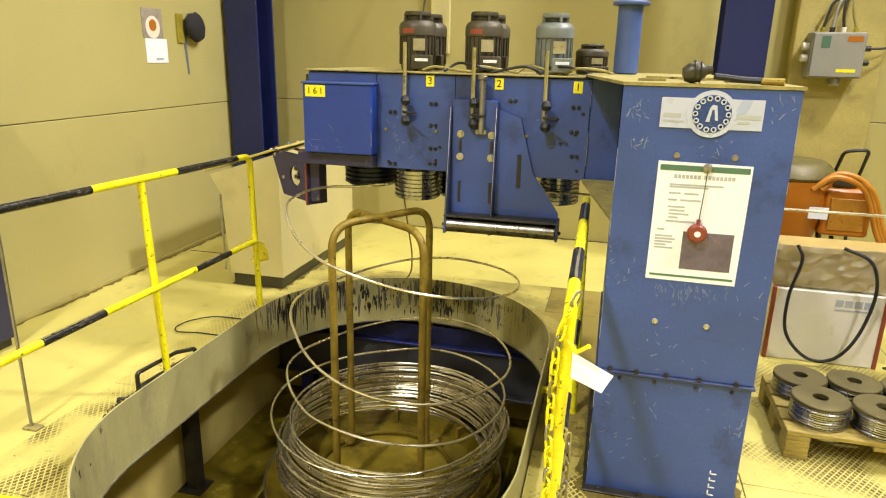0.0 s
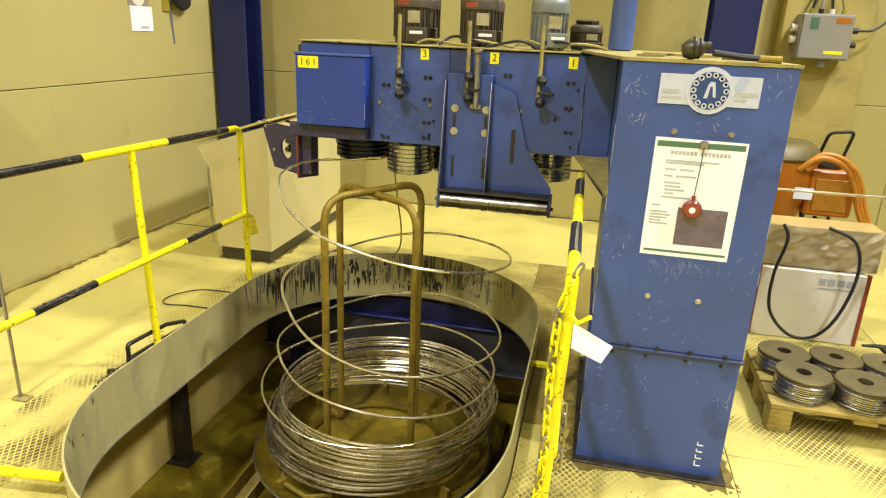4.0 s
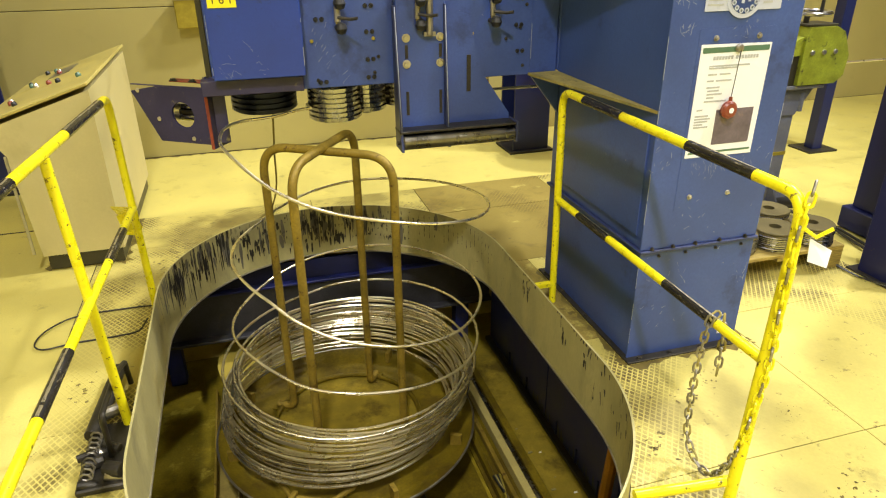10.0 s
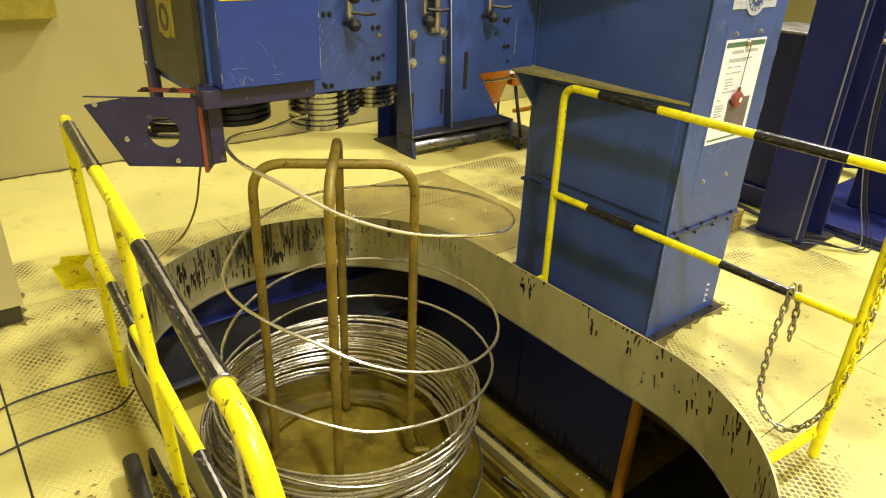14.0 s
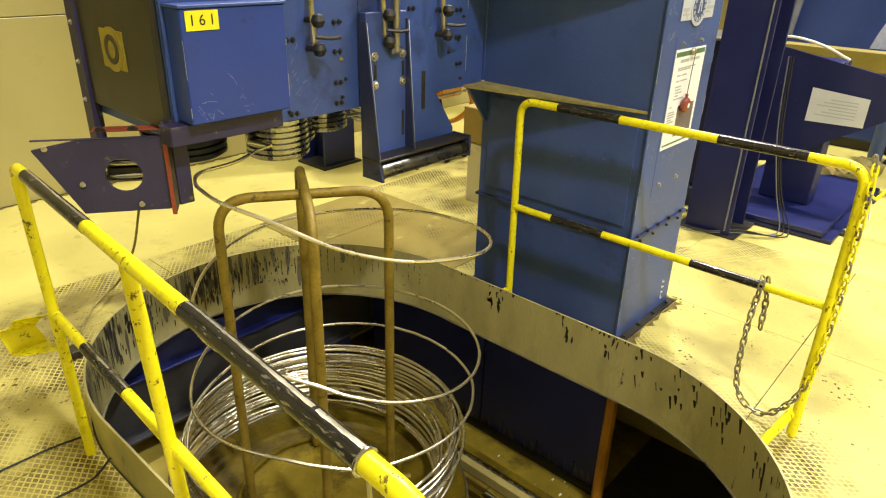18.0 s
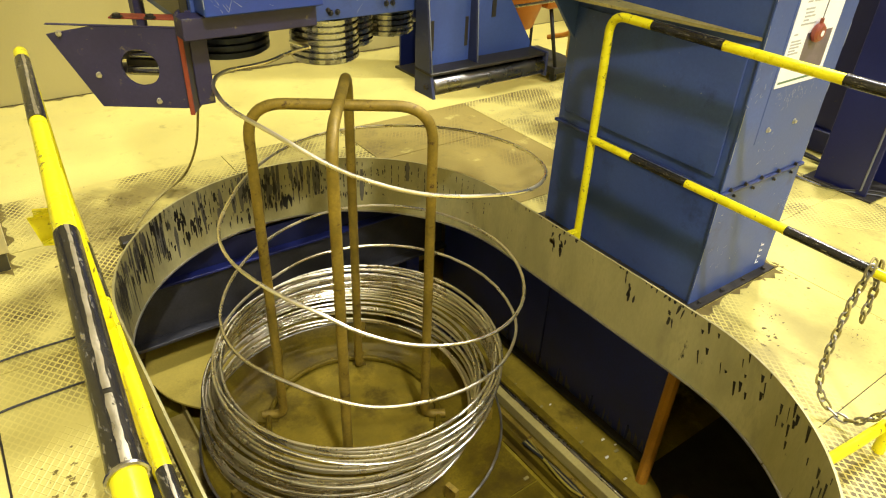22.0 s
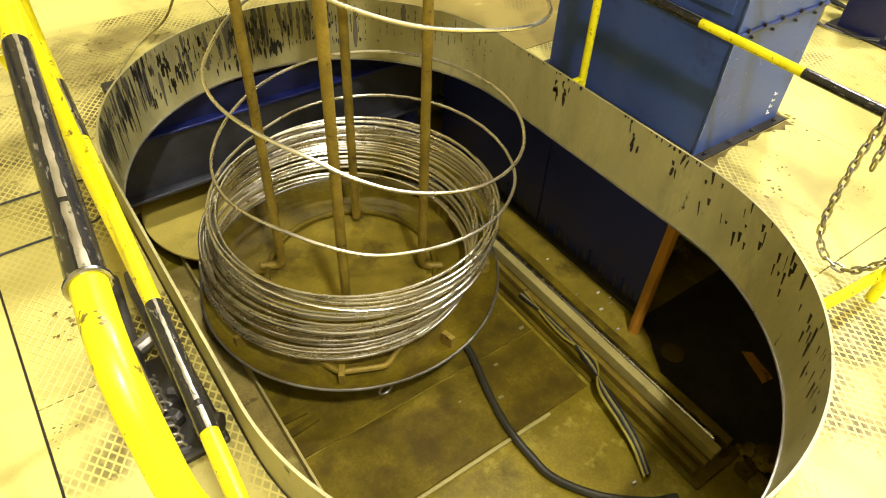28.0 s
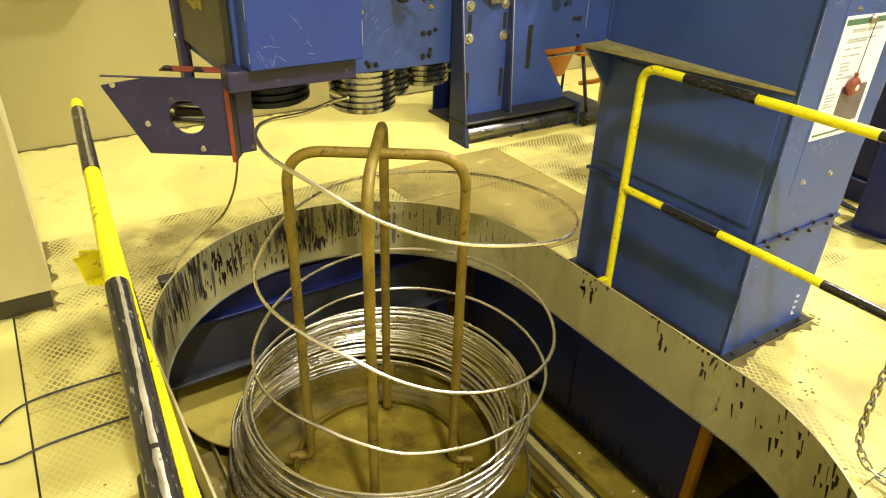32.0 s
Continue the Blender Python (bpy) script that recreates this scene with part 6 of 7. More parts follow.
part("green_body", Geo().prism([(2.405, 0.845), (2.7, 0.845), (2.76, 0.89), (2.77, 1.02), (2.7, 1.17), (2.63, 1.205), (2.43, 1.205), (2.405, 1.15)], "y", 4.16, 4.37), GREEN, gm, "green cast body")
part("green_hood", Geo().prism([(2.3, 1.03), (2.41, 1.03), (2.41, 1.15), (2.36, 1.13), (2.3, 1.07)], "y", 4.18, 4.36), GREEN, gm)
part("top_plate", Geo().box(2.42, 2.65, 4.18, 4.35, 1.206, 1.22, 0.003), BLACKOLIVE, gm)
part("guide_eye", Geo().rod((2.2, 4.33, 0.93), (2.27, 4.33, 0.93), 0.03, 16), DARKSTEEL, gm)
for x in (2.47, 2.56, 2.65):
    part("cap_screw", Geo().rod((x, 4.15, 1.05), (x, 4.162, 1.05), 0.016, 10), BOLT, gm)
hw = part("handwheel", Geo().tube([(2.475 + 0.135 * math.cos(2 * math.pi * k / 32), 4.27 + 0.135 * math.sin(2 * math.pi * k / 32), 1.285) for k in range(32)], 0.013, 10, True), CHROME, gm, "bright handwheel")
part("spoke", Geo().rod((2.345, 4.27, 1.28), (2.605, 4.27, 1.28), 0.009, 8), CHROME, hw)
part("spoke", Geo().rod((2.475, 4.14, 1.28), (2.475, 4.4, 1.28), 0.009, 8), CHROME, hw)
part("stem", Geo().rod((2.475, 4.27, 1.22), (2.475, 4.27, 1.29), 0.018, 12), DARKSTEEL, hw)
part("crank", Geo().rod((2.47, 4.16, 1.29), (2.47, 4.16, 1.37), 0.011, 10), RUBBER, hw)
part("drain_can", Geo().rod((2.52, 4.22, 0.66), (2.52, 4.22, 0.79), 0.022, 12), STEELBLUE, gm)
for k in range(2):
    fc = thing("floor_cable", (2.4, 4.0, 0.01), "dark cable lying past the foot of the pedestal", "cable", "cables past the pedestal")
    part("cable", Geo().tube(smooth_path([(2.1, 4.42, 0.012), (2.25, 4.42 - 0.03 * k, 0.012), (2.42, 4.03 - 0.04 * k, 0.03), (2.5, 3.88 - 0.05 * k, 0.03), (2.52 - 0.03 * k, 3.7, 0.02), (2.48 - 0.04 * k, 3.45, 0.02), (2.42, 3.26, 0.02)], 7), 0.009, 8), RUBBER, fc)

# slim blue stand further on
st = thing("pipe_stand", (3.74, 5.2, 0), "slender blue steel stand with a flat foot", "stand")
part("foot", Geo().box(3.6, 3.9, 5.08, 5.34, 0, 0.016), DARKSTEEL, st)
part("pole", Geo().box(3.69, 3.79, 5.15, 5.25, 0.016, 1.9, 0.004), HALLBLUE, st)
part("head", Geo().box(3.6, 3.95, 5.1, 5.3, 1.9, 1.98, 0.004), HALLBLUE, st)
# ---- things on the walls ----
cal = thing("wall_calendar", (X0, 5.15, 1.6), "wall calendar with a food picture above a white sheet", "calendar")
part("picture", Geo().box(X0 + 0.001, X0 + 0.006, 5.0, 5.24, 1.79, 2.01, 0.0005), PICTURE, cal)
part("dish", Geo().lathe([(0.085, 0), (0.085, 0.001), (0.0, 0.001)], Matrix.Translation((X0 + 0.0062, 5.12, 1.87)) @ Matrix.Rotation(math.pi / 2, 4, "Y"), 24, False), CASEWHITE, cal)
part("food", Geo().lathe([(0.045, 0), (0.045, 0.001), (0.0, 0.001)], Matrix.Translation((X0 + 0.0073, 5.12, 1.885)) @ Matrix.Rotation(math.pi / 2, 4, "Y"), 12, False), ORANGE, cal)
part("month_sheet", Geo().box(X0 + 0.001, X0 + 0.006, 5.02, 5.28, 1.6, 1.785, 0.0005), WHITE, cal)
part("print_bar", Geo().box(X0 + 0.0061, X0 + 0.0068, 5.13, 5.22, 1.62, 1.637, 0.0002), GREYINK, cal)
hat = thing("knit_cap", (X0, 5.58, 1.75), "dark knitted cap hung on a wall hook", "cap")
part("cap", Geo().lathe([(0.0, -0.13), (0.06, -0.12), (0.1, -0.06), (0.11, 0.0), (0.1, 0.05), (0.07, 0.09), (0.0, 0.1)], Matrix.Translation((X0 + 0.06, 5.6, 1.9)) @ Matrix.Diagonal((0.5, 1.1, 1.0, 1)) @ Matrix.Rotation(0.5, 4, "X"), 20), KNIT, hat)
part("hook_board", Geo().box(X0 + 0.001, X0 + 0.02, 5.42, 5.5, 1.76, 1.99, 0.002), BRASS, hat)
part("hook", Geo().rod((X0, 5.58, 1.99), (X0 + 0.07, 5.58, 2.0), 0.006, 8), STEEL, hat)
strap = thing("hanging_strap", (X0, 5.52, 1.5), "thin grey strap hanging below the cap", "strap")
part("strap", Geo().prism([(5.5, 1.83), (5.54, 1.83), (5.56, 1.5), (5.54, 1.5)], "x", X0 + 0.001, X0 + 0.004), STEELBLUE, strap)

jb = thing("junction_box", (2.16, 6.62, 1.6), "grey electric switch box with cable glands on the wall", "switch box")
part("box", Geo().box(1.92, 2.31, 6.45, 6.62, 1.6, 1.95, 0.006), BOXGREY, jb)
part("door", Geo().box(1.93, 2.3, 6.438, 6.449, 1.61, 1.94, 0.004), BOXGREY, jb)
part("label", Geo().box(2.17, 2.28, 6.436, 6.438, 1.88, 1.92, 0.0004), ORANGE, jb, "orange number label")
part("label", Geo().box(2.12, 2.26, 6.436, 6.438, 1.645, 1.67, 0.0004), LABEL, jb, "yellow label")
part("label", Geo().box(1.985, 2.05, 6.436, 6.438, 1.83, 1.92, 0.0004), PRINTGREEN, jb, "dark label")
for x, z in ((1.87, 1.84), (1.87, 1.75)):
    part("gland", Geo().rod((x, 6.53, z), (1.92, 6.53, z), 0.03, 12), CASEWHITE, jb)
for z in (1.72, 1.83):
    part("gland", Geo().rod((2.31, 6.53, z), (2.37, 6.53, z), 0.022, 12), RUBBER, jb)
part("gland", Geo().rod((2.15, 6.53, 1.54), (2.15, 6.53, 1.6), 0.04, 12), BOXGREY, jb)
for k, x in enumerate((2.0, 2.07, 2.15, 2.24)):
    part("gland", Geo().rod((x, 6.53, 1.95), (x, 6.53, 1.99), 0.02, 10), (BRASS, RUBBER, CASEWHITE, BRASS)[k], jb)
for k, (x, dx) in enumerate(((2.0, 0.1), (2.07, 0.05), (2.15, -0.03), (2.24, -0.1))):
    part("cable", Geo().tube(smooth_path([(x, 6.53, 1.98), (x + dx * 0.4, 6.55, 2.15), (2.14 + 0.02 * k, 6.6, 2.5), (2.14 + 0.02 * k, 6.61, 4.5)], 6), 0.011, 8), (RUBBER, BOXGREY, RUBBER, DUSTY)[k], jb)
part("cable", Geo().tube(smooth_path([(2.37, 6.53, 1.83), (2.5, 6.55, 1.85), (2.62, 6.6, 2.0), (2.56, 6.62, 2.3), (2.5, 6.61, 4.2)], 6), 0.009, 8), RUBBER, jb)
sb = thing("wall_box", (-1.29, 6.7, 1.08), "small yellowed metal box on the wall", "box")
part("box", Geo().box(-1.48, -1.1, 6.62, 6.748, 1.08, 1.3, 0.006), BRASS, sb)
part("lid", Geo().box(-1.49, -1.09, 6.61, 6.619, 1.29, 1.31, 0.003), DUSTY, sb)
tr = thing("cable_trunking", (-1.2, 6.72, 1.6), "pale upright cable trunking on the wall", "trunking")
part("cover", Geo().box(-1.3, -1.12, 6.69, 6.748, 1.72, 5.5, 0.004), CONSOLE, tr)
part("cable", Geo().tube(smooth_path([(-1.25, 6.6, 3.0), (-1.2, 6.2, 2.3), (-0.98, 5.2, 1.85), (-0.8, 4.3, 1.66)], 8), 0.008, 8), RUBBER, tr)

# dark cabinet by the west wall
cb = thing("tool_cabinet", (-2.98, 2.75, 0), "dark blue steel cabinet by the panel wall", "cabinet")
part("body", Geo().box(-3.13, -2.88, 2.2, 3.27, 0.05, 1.75, 0.006), DUSKBLUE, cb)
part("plinth", Geo().box(-3.11, -2.9, 2.22, 3.25, 0, 0.05), BLACKOLIVE, cb)
for a, b in ((2.21, 2.73), (2.74, 3.26)):
    d = part("door", Geo().box(-2.879, -2.862, a, b, 0.06, 1.74, 0.003), DUSKBLUE, cb)
    part("handle", Geo().rod((-2.84, b - 0.05, 0.95), (-2.84, b - 0.05, 1.1), 0.008, 8), STEEL, d)

# ---- the next machine to the east ----
nx_m = thing("machine_frame", (2.4, 3.2, 0), "dark blue steel support frame with an upright column", "machine frame")
part("column", Geo().box(2.17, 2.19, 2.9, 3.2, 0.015, 3.2, 0.003), NIGHTBLUE, nx_m)
part("column", Geo().box(2.19, 2.45, 3.04, 3.06, 0.015, 3.2, 0.003), NIGHTBLUE, nx_m)
part("column", Geo().box(2.45, 2.47, 2.9, 3.2, 0.015, 3.2, 0.003), NIGHTBLUE, nx_m)
part("foot_plate", Geo().box(2.14, 2.55, 2.85, 3.25, 0.008, 0.02), DARKSTEEL, nx_m)
part("cabinet", Geo().box(2.62, 3.1, 3.27, 3.72, 0.15, 1.2, 0.006), NIGHTBLUE, nx_m)
part("cabinet_base", Geo().box(2.58, 3.15, 3.262, 3.76, 0.008, 0.15, 0.006), NIGHTBLUE, nx_m)
part("shelf", Geo().box(2.56, 3.12, 3.25, 3.74, 1.201, 1.22, 0.003), STEEL, nx_m)
part("conduit", Geo().tube([(2.165, 2.93, 0.05), (2.16, 2.93, 1.4), (2.16, 2.93, 3.2)], 0.006, 8), STEELBLUE, nx_m)
cbl = thing("floor_cables", (2.4, 2.8, 0.01), "grey cables looping down onto the floor", "cables")
for k in range(3):
    part("cable", Geo().tube(smooth_path([(2.52, 2.88 - 0.015 * k, 1.16), (2.51, 2.84 - 0.015 * k, 0.7), (2.52, 2.76 - 0.015 * k, 0.3), (2.51, 2.68 - 0.03 * k, 0.05), (2.4, 2.7 - 0.03 * k, 0.018), (2.25, 2.86, 0.03 + 0.01 * k), (2.1, 3.12, 0.02), (2.13 + 0.02 * k, 3.6, 0.02), (2.15 + 0.03 * k, 4.0, 0.02)], 7), 0.0045, 8), (STEELBLUE, RUBBER, RUBBER)[k], cbl)
nb = thing("wire_block", (3.4, 2.7, 0), "second dark blue machine with a pointed arm plate", "machine")
part("arm_plate", Geo().prism([(3.25, 1.2), (2.4, 1.05), (2.28, 0.86), (2.3, 0.78), (2.95, 0.36), (3.25, 0.3)], "x", 2.98, 3.0), NIGHTBLUE, nb)
part("notice", Geo().prism([(2.8, 0.92), (2.44, 0.89), (2.44, 0.7), (2.8, 0.69)], "x", 2.975, 2.979), NOTICE, nb, "grey printed notice")
t = Geo()
for k in range(6):
    t.box(2.9735, 2.9748, 2.5, 2.75 - 0.04 * (k % 3), 0.74 + 0.022 * k, 0.747 + 0.022 * k, 0.0002)
part("print_bar", t, GREYINK, nb)
part("base", Geo().box(2.56, 4.0, 2.42, 3.24, 0.031, 0.075, 0.008), NIGHTBLUE, nb, "low dark blue base plate")
part("base_step", Geo().box(2.556, 4.05, 2.36, 3.245, 0, 0.03, 0.005), NIGHTBLUE, nb)
for k in range(7):
    part("edge_tab", Geo().box(2.78 + 0.18 * k, 2.86 + 0.18 * k, 2.325, 2.36, 0, 0.022, 0.003), DARKSTEEL, nb)
part("white_hose", Geo().tube(smooth_path([(2.96, 3.24, 1.21), (2.95, 3.0, 1.235), (2.95, 2.8, 1.2), (2.96, 2.62, 1.125)], 6), 0.009, 8), CASEWHITE, nb, "white hose along the plate's top edge")
part("support", Geo().box(3.02, 3.2, 2.65, 3.0, 0.076, 1.1, 0.006), NIGHTBLUE, nb)
bm_ = thing("timber_beam", (4.0, 2.4, 0), "long tan beam carried on two blue posts", "beam")
part("beam", Geo().box(3.95, 4.1, 0.6, 3.6, 0.93, 1.08, 0.006), TIMBER, bm_)
for y in (0.8, 3.45):
    part("post", Geo().box(3.98, 4.07, y, y + 0.09, 0, 0.929, 0.004), HALLBLUE, bm_)
for x, y in ((4.9, 2.58), (5.02, 2.42)):
    tp = thing("blue_bollard", (x, y, 0), "round blue painted steel tube post", "post", "blue posts")
    part("tube", Geo().rod((x, y, 0.012), (x, y, 0.85), 0.06, 18), LIGHTBLUE, tp)
    part("foot", Geo().box(x - 0.1, x + 0.1, y - 0.1, y + 0.1, 0, 0.012), DARKSTEEL, tp)
pm = thing("drawing_machine", (5.6, 2.8, 0), "large blue sheet metal machine housing", "machine")
part("housing", Geo().box(5.3, 6.4, 1.2, 4.0, 0.1, 2.6, 0.02), HOUSEBLUE, pm)
part("plinth", Geo().box(5.35, 6.35, 1.25, 3.95, 0, 0.1), DARKSTEEL, pm)
part("hydraulic_pipe", Geo().tube([(5.2, 3.66, 1.0), (5.2, 3.62, 1.4), (5.2, 3.64, 2.2)], 0.05, 12), STEELBLUE, pm)
part("cord", Geo().tube([(5.14 + 0.03 * math.sin(k * 1.7), 3.6 + 0.05 * math.cos(k * 1.1), 1.45 + 0.03 * k) for k in range(20)], 0.009, 6), OCHRE, pm, "frayed ochre cord")
# a milky sheet in loose folds that leans from the beam to the housing
sheet = Geo()
for k in range(25):
    f = k / 24
    for q in range(17):
        h = q / 16
        fold = 0.025 * math.sin(11 * f + 3 * h) + 0.012 * math.sin(29 * f - 5 * h)
        sheet.v.append((4.16 + 0.55 * h + fold, 2.74 - 0.45 * h - 0.9 * f + 0.03 * math.sin(7 * h + 2 * f), 1.081 + 1.15 * h + (0.02 * math.sin(17 * f) if q else 0.0)))
sheet.f = [(17 * k + q, 17 * k + q + 1, 17 * k + q + 18, 17 * k + q + 17) for k in range(24) for q in range(16)]
sheet.smooth = [True] * len(sheet.f)
solid("plastic_sheet", sheet, SHEETING, "milky crumpled plastic sheet leaning over the tan beam", "plastic sheet", loc=(4.16, 2.4, 1.08))
rng = random.Random(21)
for k in range(9):
    x, y, s = rng.uniform(3.9, 4.6), rng.uniform(2.55, 2.95), rng.uniform(0.08, 0.16)
    g = Geo().lathe([(0.0, 0.0), (s, 0.01), (s * 0.9, s * 0.5), (s * 0.4, s * 0.8), (0.0, s * 0.75)], Matrix.Translation((x, y, 0)), 9)
    g.v = [(p[0] + rng.uniform(-0.02, 0.02), p[1] + rng.uniform(-0.02, 0.02), max(0, p[2] + rng.uniform(-0.01, 0.02))) for p in g.v]
    solid("rag", g, CARTON if k % 2 else DUSTY, "crumpled brown rag lying on the floor", "rag", "rags on the floor", loc=(x, y, 0))

# ---- pit contents ----
rails = thing("slide_rails", (0.13, 3.3, PITZ), "oily steel slide rails along the pit floor", "slide rails")
for x0, x1, m, z in ((0.12, 0.165, CONCRETE, 0.075), (0.2, 0.245, TRAY, 0.075), (-0.01, 0.02, TRAY, 0.06), (0.06, 0.085, RUST, 0.05)):
    part("rail", Geo().box(x0, x1, 2.05, 4.5, PITZ + 0.012, PITZ + z, 0.003), m, rails)
part("bed", Geo().box(-0.03, 0.26, 2.0, 4.5, PITZ, PITZ + 0.011, 0.002), TRAY, rails)
part("rod", Geo().rod((0.183, 2.1, PITZ + 0.06), (0.183, 4.4, PITZ + 0.06), 0.012, 10), CHROME, rails)
lr = thing("floor_channel", (-1.4, 3.3, PITZ), "steel channel along the side of the pit floor", "steel channel")
part("web", Geo().box(-1.45, -1.32, 1.9, 4.4, PITZ, PITZ + 0.012), OILY, lr)
part("lip", Geo().box(-1.45, -1.438, 1.9, 4.4, PITZ + 0.012, PITZ + 0.11, 0.002), RUST, lr)
part("lip", Geo().box(-1.332, -1.32, 1.9, 4.4, PITZ + 0.012, PITZ + 0.09, 0.002), CONCRETE, lr)
part("screw_rod", Geo().rod((-1.385, 1.95, PITZ + 0.05), (-1.385, 3.0, PITZ + 0.05), 0.012, 10), CHROME, lr)
for x0, x1, y0, y1, m in ((-1.31, -0.05, 2.63, 3.025, TRAY), (-1.31, -0.05, 3.032, 3.6, TRAY), (-1.31, -0.05, 3.61, 4.4, PITDUST), (0.27, 0.45, 2.62, 4.5, PITDUST)):
    solid("pit_plate", Geo().box(x0, x1, y0, y1, PITZ, PITZ + 0.008, 0.002), m, "oily brown steel plate on the pit floor", "steel plate", "plates on the pit floor", kind="structure", loc=(x0, y0, PITZ))
solid("threshold_bar", Geo().box(-1.31, -0.3, 2.606, 2.622, PITZ, PITZ + 0.016, 0.002), CONCRETE, "pale worn threshold bar on the pit floor", "bar", loc=(-0.8, 2.61, PITZ))
cd = thing("cover_disc", (-1.0, 4.72, PITZ), "dull beige round steel cover leaning in the pit", "cover")
part("disc", Geo().lathe([(0.5, -0.012), (0.5, 0.0), (0.0, 0.004)], Matrix.Translation((-0.93, 4.56, -0.8)), 48), COVERPAINT, cd)
part("stand", Geo().box(-1.15, -0.8, 4.4, 4.8, PITZ, -0.813), DARKSTEEL, cd)
# dark sheet in place of the recess's shade, cut along the shadow's edge
solid("recess_shade", Geo().prism([(0.262, 1.3), (1.14, 1.3), (1.14, 2.775), (0.47, 2.775), (0.44, 2.73), (0.41, 2.66), (0.37, 2.6), (0.32, 2.52), (0.262, 2.45)], "z", PITZ, PITZ + 0.0095), DARKSTEEL, "black sheet standing in for the shade in the recess beside the pit", "steel plate", kind="structure", loc=(0.7, 2.0, PITZ))
RECESS_TRI, RECESS_CAP, RECESS_HEAP = [(0.73, 2.345), (0.765, 2.31), (0.72, 2.16), (0.655, 2.17)], (0.43, 2.53), (0.29, 1.93)
solid("scrap_plate", Geo().prism(RECESS_TRI, "z", PITZ + 0.0098, PITZ + 0.016), OCHRE, "small rusty three-cornered scrap on the dark plate", "scrap", loc=(0.6, 2.2, PITZ))
solid("drain_cap", Geo().lathe([(0.055, 0.0), (0.055, 0.01), (0.045, 0.014), (0.0, 0.014)], Matrix.Translation((*RECESS_CAP, PITZ + 0.0098)), 24), TRAY, "dull round cap on the dark plate in the recess", "cap", loc=(*RECESS_CAP, PITZ))
rng = random.Random(61)
for k in range(14):
    x, y, r0 = rng.gauss(RECESS_HEAP[0], 0.07), rng.gauss(RECESS_HEAP[1], 0.06), rng.uniform(0.02, 0.05)
    g = Geo().lathe([(0.0, 0.0), (r0, 0.004), (r0 * 0.8, r0 * 0.2), (r0 * 0.3, r0 * 0.3), (0.0, r0 * 0.28)], Matrix.Translation((x, y, PITZ + 0.0098)), 8)
    g.v = [(p_[0] + rng.uniform(-0.01, 0.01), p_[1] + rng.uniform(-0.01, 0.01), max(PITZ + 0.0098, p_[2] + rng.uniform(-0.005, 0.008))) for p_ in g.v]
    solid("rust_lump", g, PITDUST if k % 3 else TRAY, "lump of rusty dirt at the edge of the recess", "dirt", "rusty dirt in the recess", loc=(x, y, PITZ))
hs = thing("hydraulic_hose", (-0.4, 2.7, PITZ), "thick black hose lying across the pit floor", "hose")
part("hose", Geo().tube(smooth_path([(-0.4, 3.35, -0.95), (-0.4, 3.1, -0.96), (-0.47, 2.85, -0.965), (-0.51, 2.66, -0.965), (-0.515, 2.5, -0.965), (-0.5, 2.37, -0.965), (-0.4, 2.21, -0.965), (-0.25, 2.08, -0.965), (-0.14, 2.02, -0.96)], 8), 0.018, 10), BLACKOLIVE, hs)
for k in range(4):
    cbk = thing("pit_cable", (0.0, 2.6, PITZ), "thin dark cable among the slide rails", "cable", "cables in the pit")
    part("cable", Geo().tube(smooth_path([(0.0 + 0.012 * k, 3.2, -0.91), (0.03 - 0.01 * k, 2.9, -0.91), (-0.01 + 0.015 * k, 2.69, -0.91), (-0.03 - 0.012 * k, 2.56, -0.915), (-0.06 - 0.014 * k, 2.4, -0.93), (-0.09 - 0.012 * k, 2.28, -0.955), (-0.15 - 0.01 * k, 2.16, -0.97)], 7), 0.007, 7), (RUBBER, DUSTY, RUBBER, BRASS)[k], cbk)
rng = random.Random(17)
for k in range(16):
    x, y = rng.choice(((rng.uniform(-1.2, -0.1), rng.uniform(2.0, 3.1)), (rng.uniform(0.28, 0.44), rng.uniform(2.7, 3.6))))
    s = rng.uniform(0.006, 0.016)
    solid("pit_litter", Geo().box(x, x + s * 2, y, y + s, PITZ + 0.008, PITZ + 0.008 + s * 0.6, 0.001), CASEWHITE if k % 3 == 0 else DUSTY, "small bit of litter on the oily pit floor", "litter", "litter in the pit", loc=(x, y, PITZ))
for x, y, l, a in ((-1.33, 3.14, 0.16, 0.1), (-1.33, 3.22, 0.13, -0.05)):
    solid("steel_offcut", Geo().add(*box_at(Matrix.Translation((x, y, PITZ + 0.0085)) @ Matrix.Rotation(a, 4, "Z"), 0, l, 0, 0.035, 0, 0.014)), TRAY, "oily steel offcut on the pit floor", "offcut", "offcuts in the pit", loc=(x, y, PITZ))

# ---- around the rim ----
vise = thing("rim_clamp", (-1.66, 2.95, 0.007), "black oily clamp and linkage beside the pit rim", "clamp")
part("bar", Geo().tube(fillet([(-1.66, 2.8, 0.03), (-1.66, 2.8, 0.215), (-1.66, 3.1, 0.19), (-1.65, 3.24, 0.15), (-1.65, 3.26, 0.03)], 0.02), 0.011, 10), DARKSTEEL, vise)
part("base", Geo().box(-1.76, -1.6, 2.64, 3.0, 0.007, 0.035, 0.006), DARKSTEEL, vise)
rng = random.Random(9)
for k in range(9):
    x, y, z = rng.uniform(-1.76, -1.63), rng.uniform(2.66, 3.05), rng.uniform(0.04, 0.08)
    part("joint", Geo().rod((x - 0.02, y, z), (x + 0.04, y + rng.uniform(-0.05, 0.05), z + rng.uniform(-0.02, 0.03)), rng.uniform(0.014, 0.028), 10), DARKSTEEL if k % 3 else STEEL, vise)
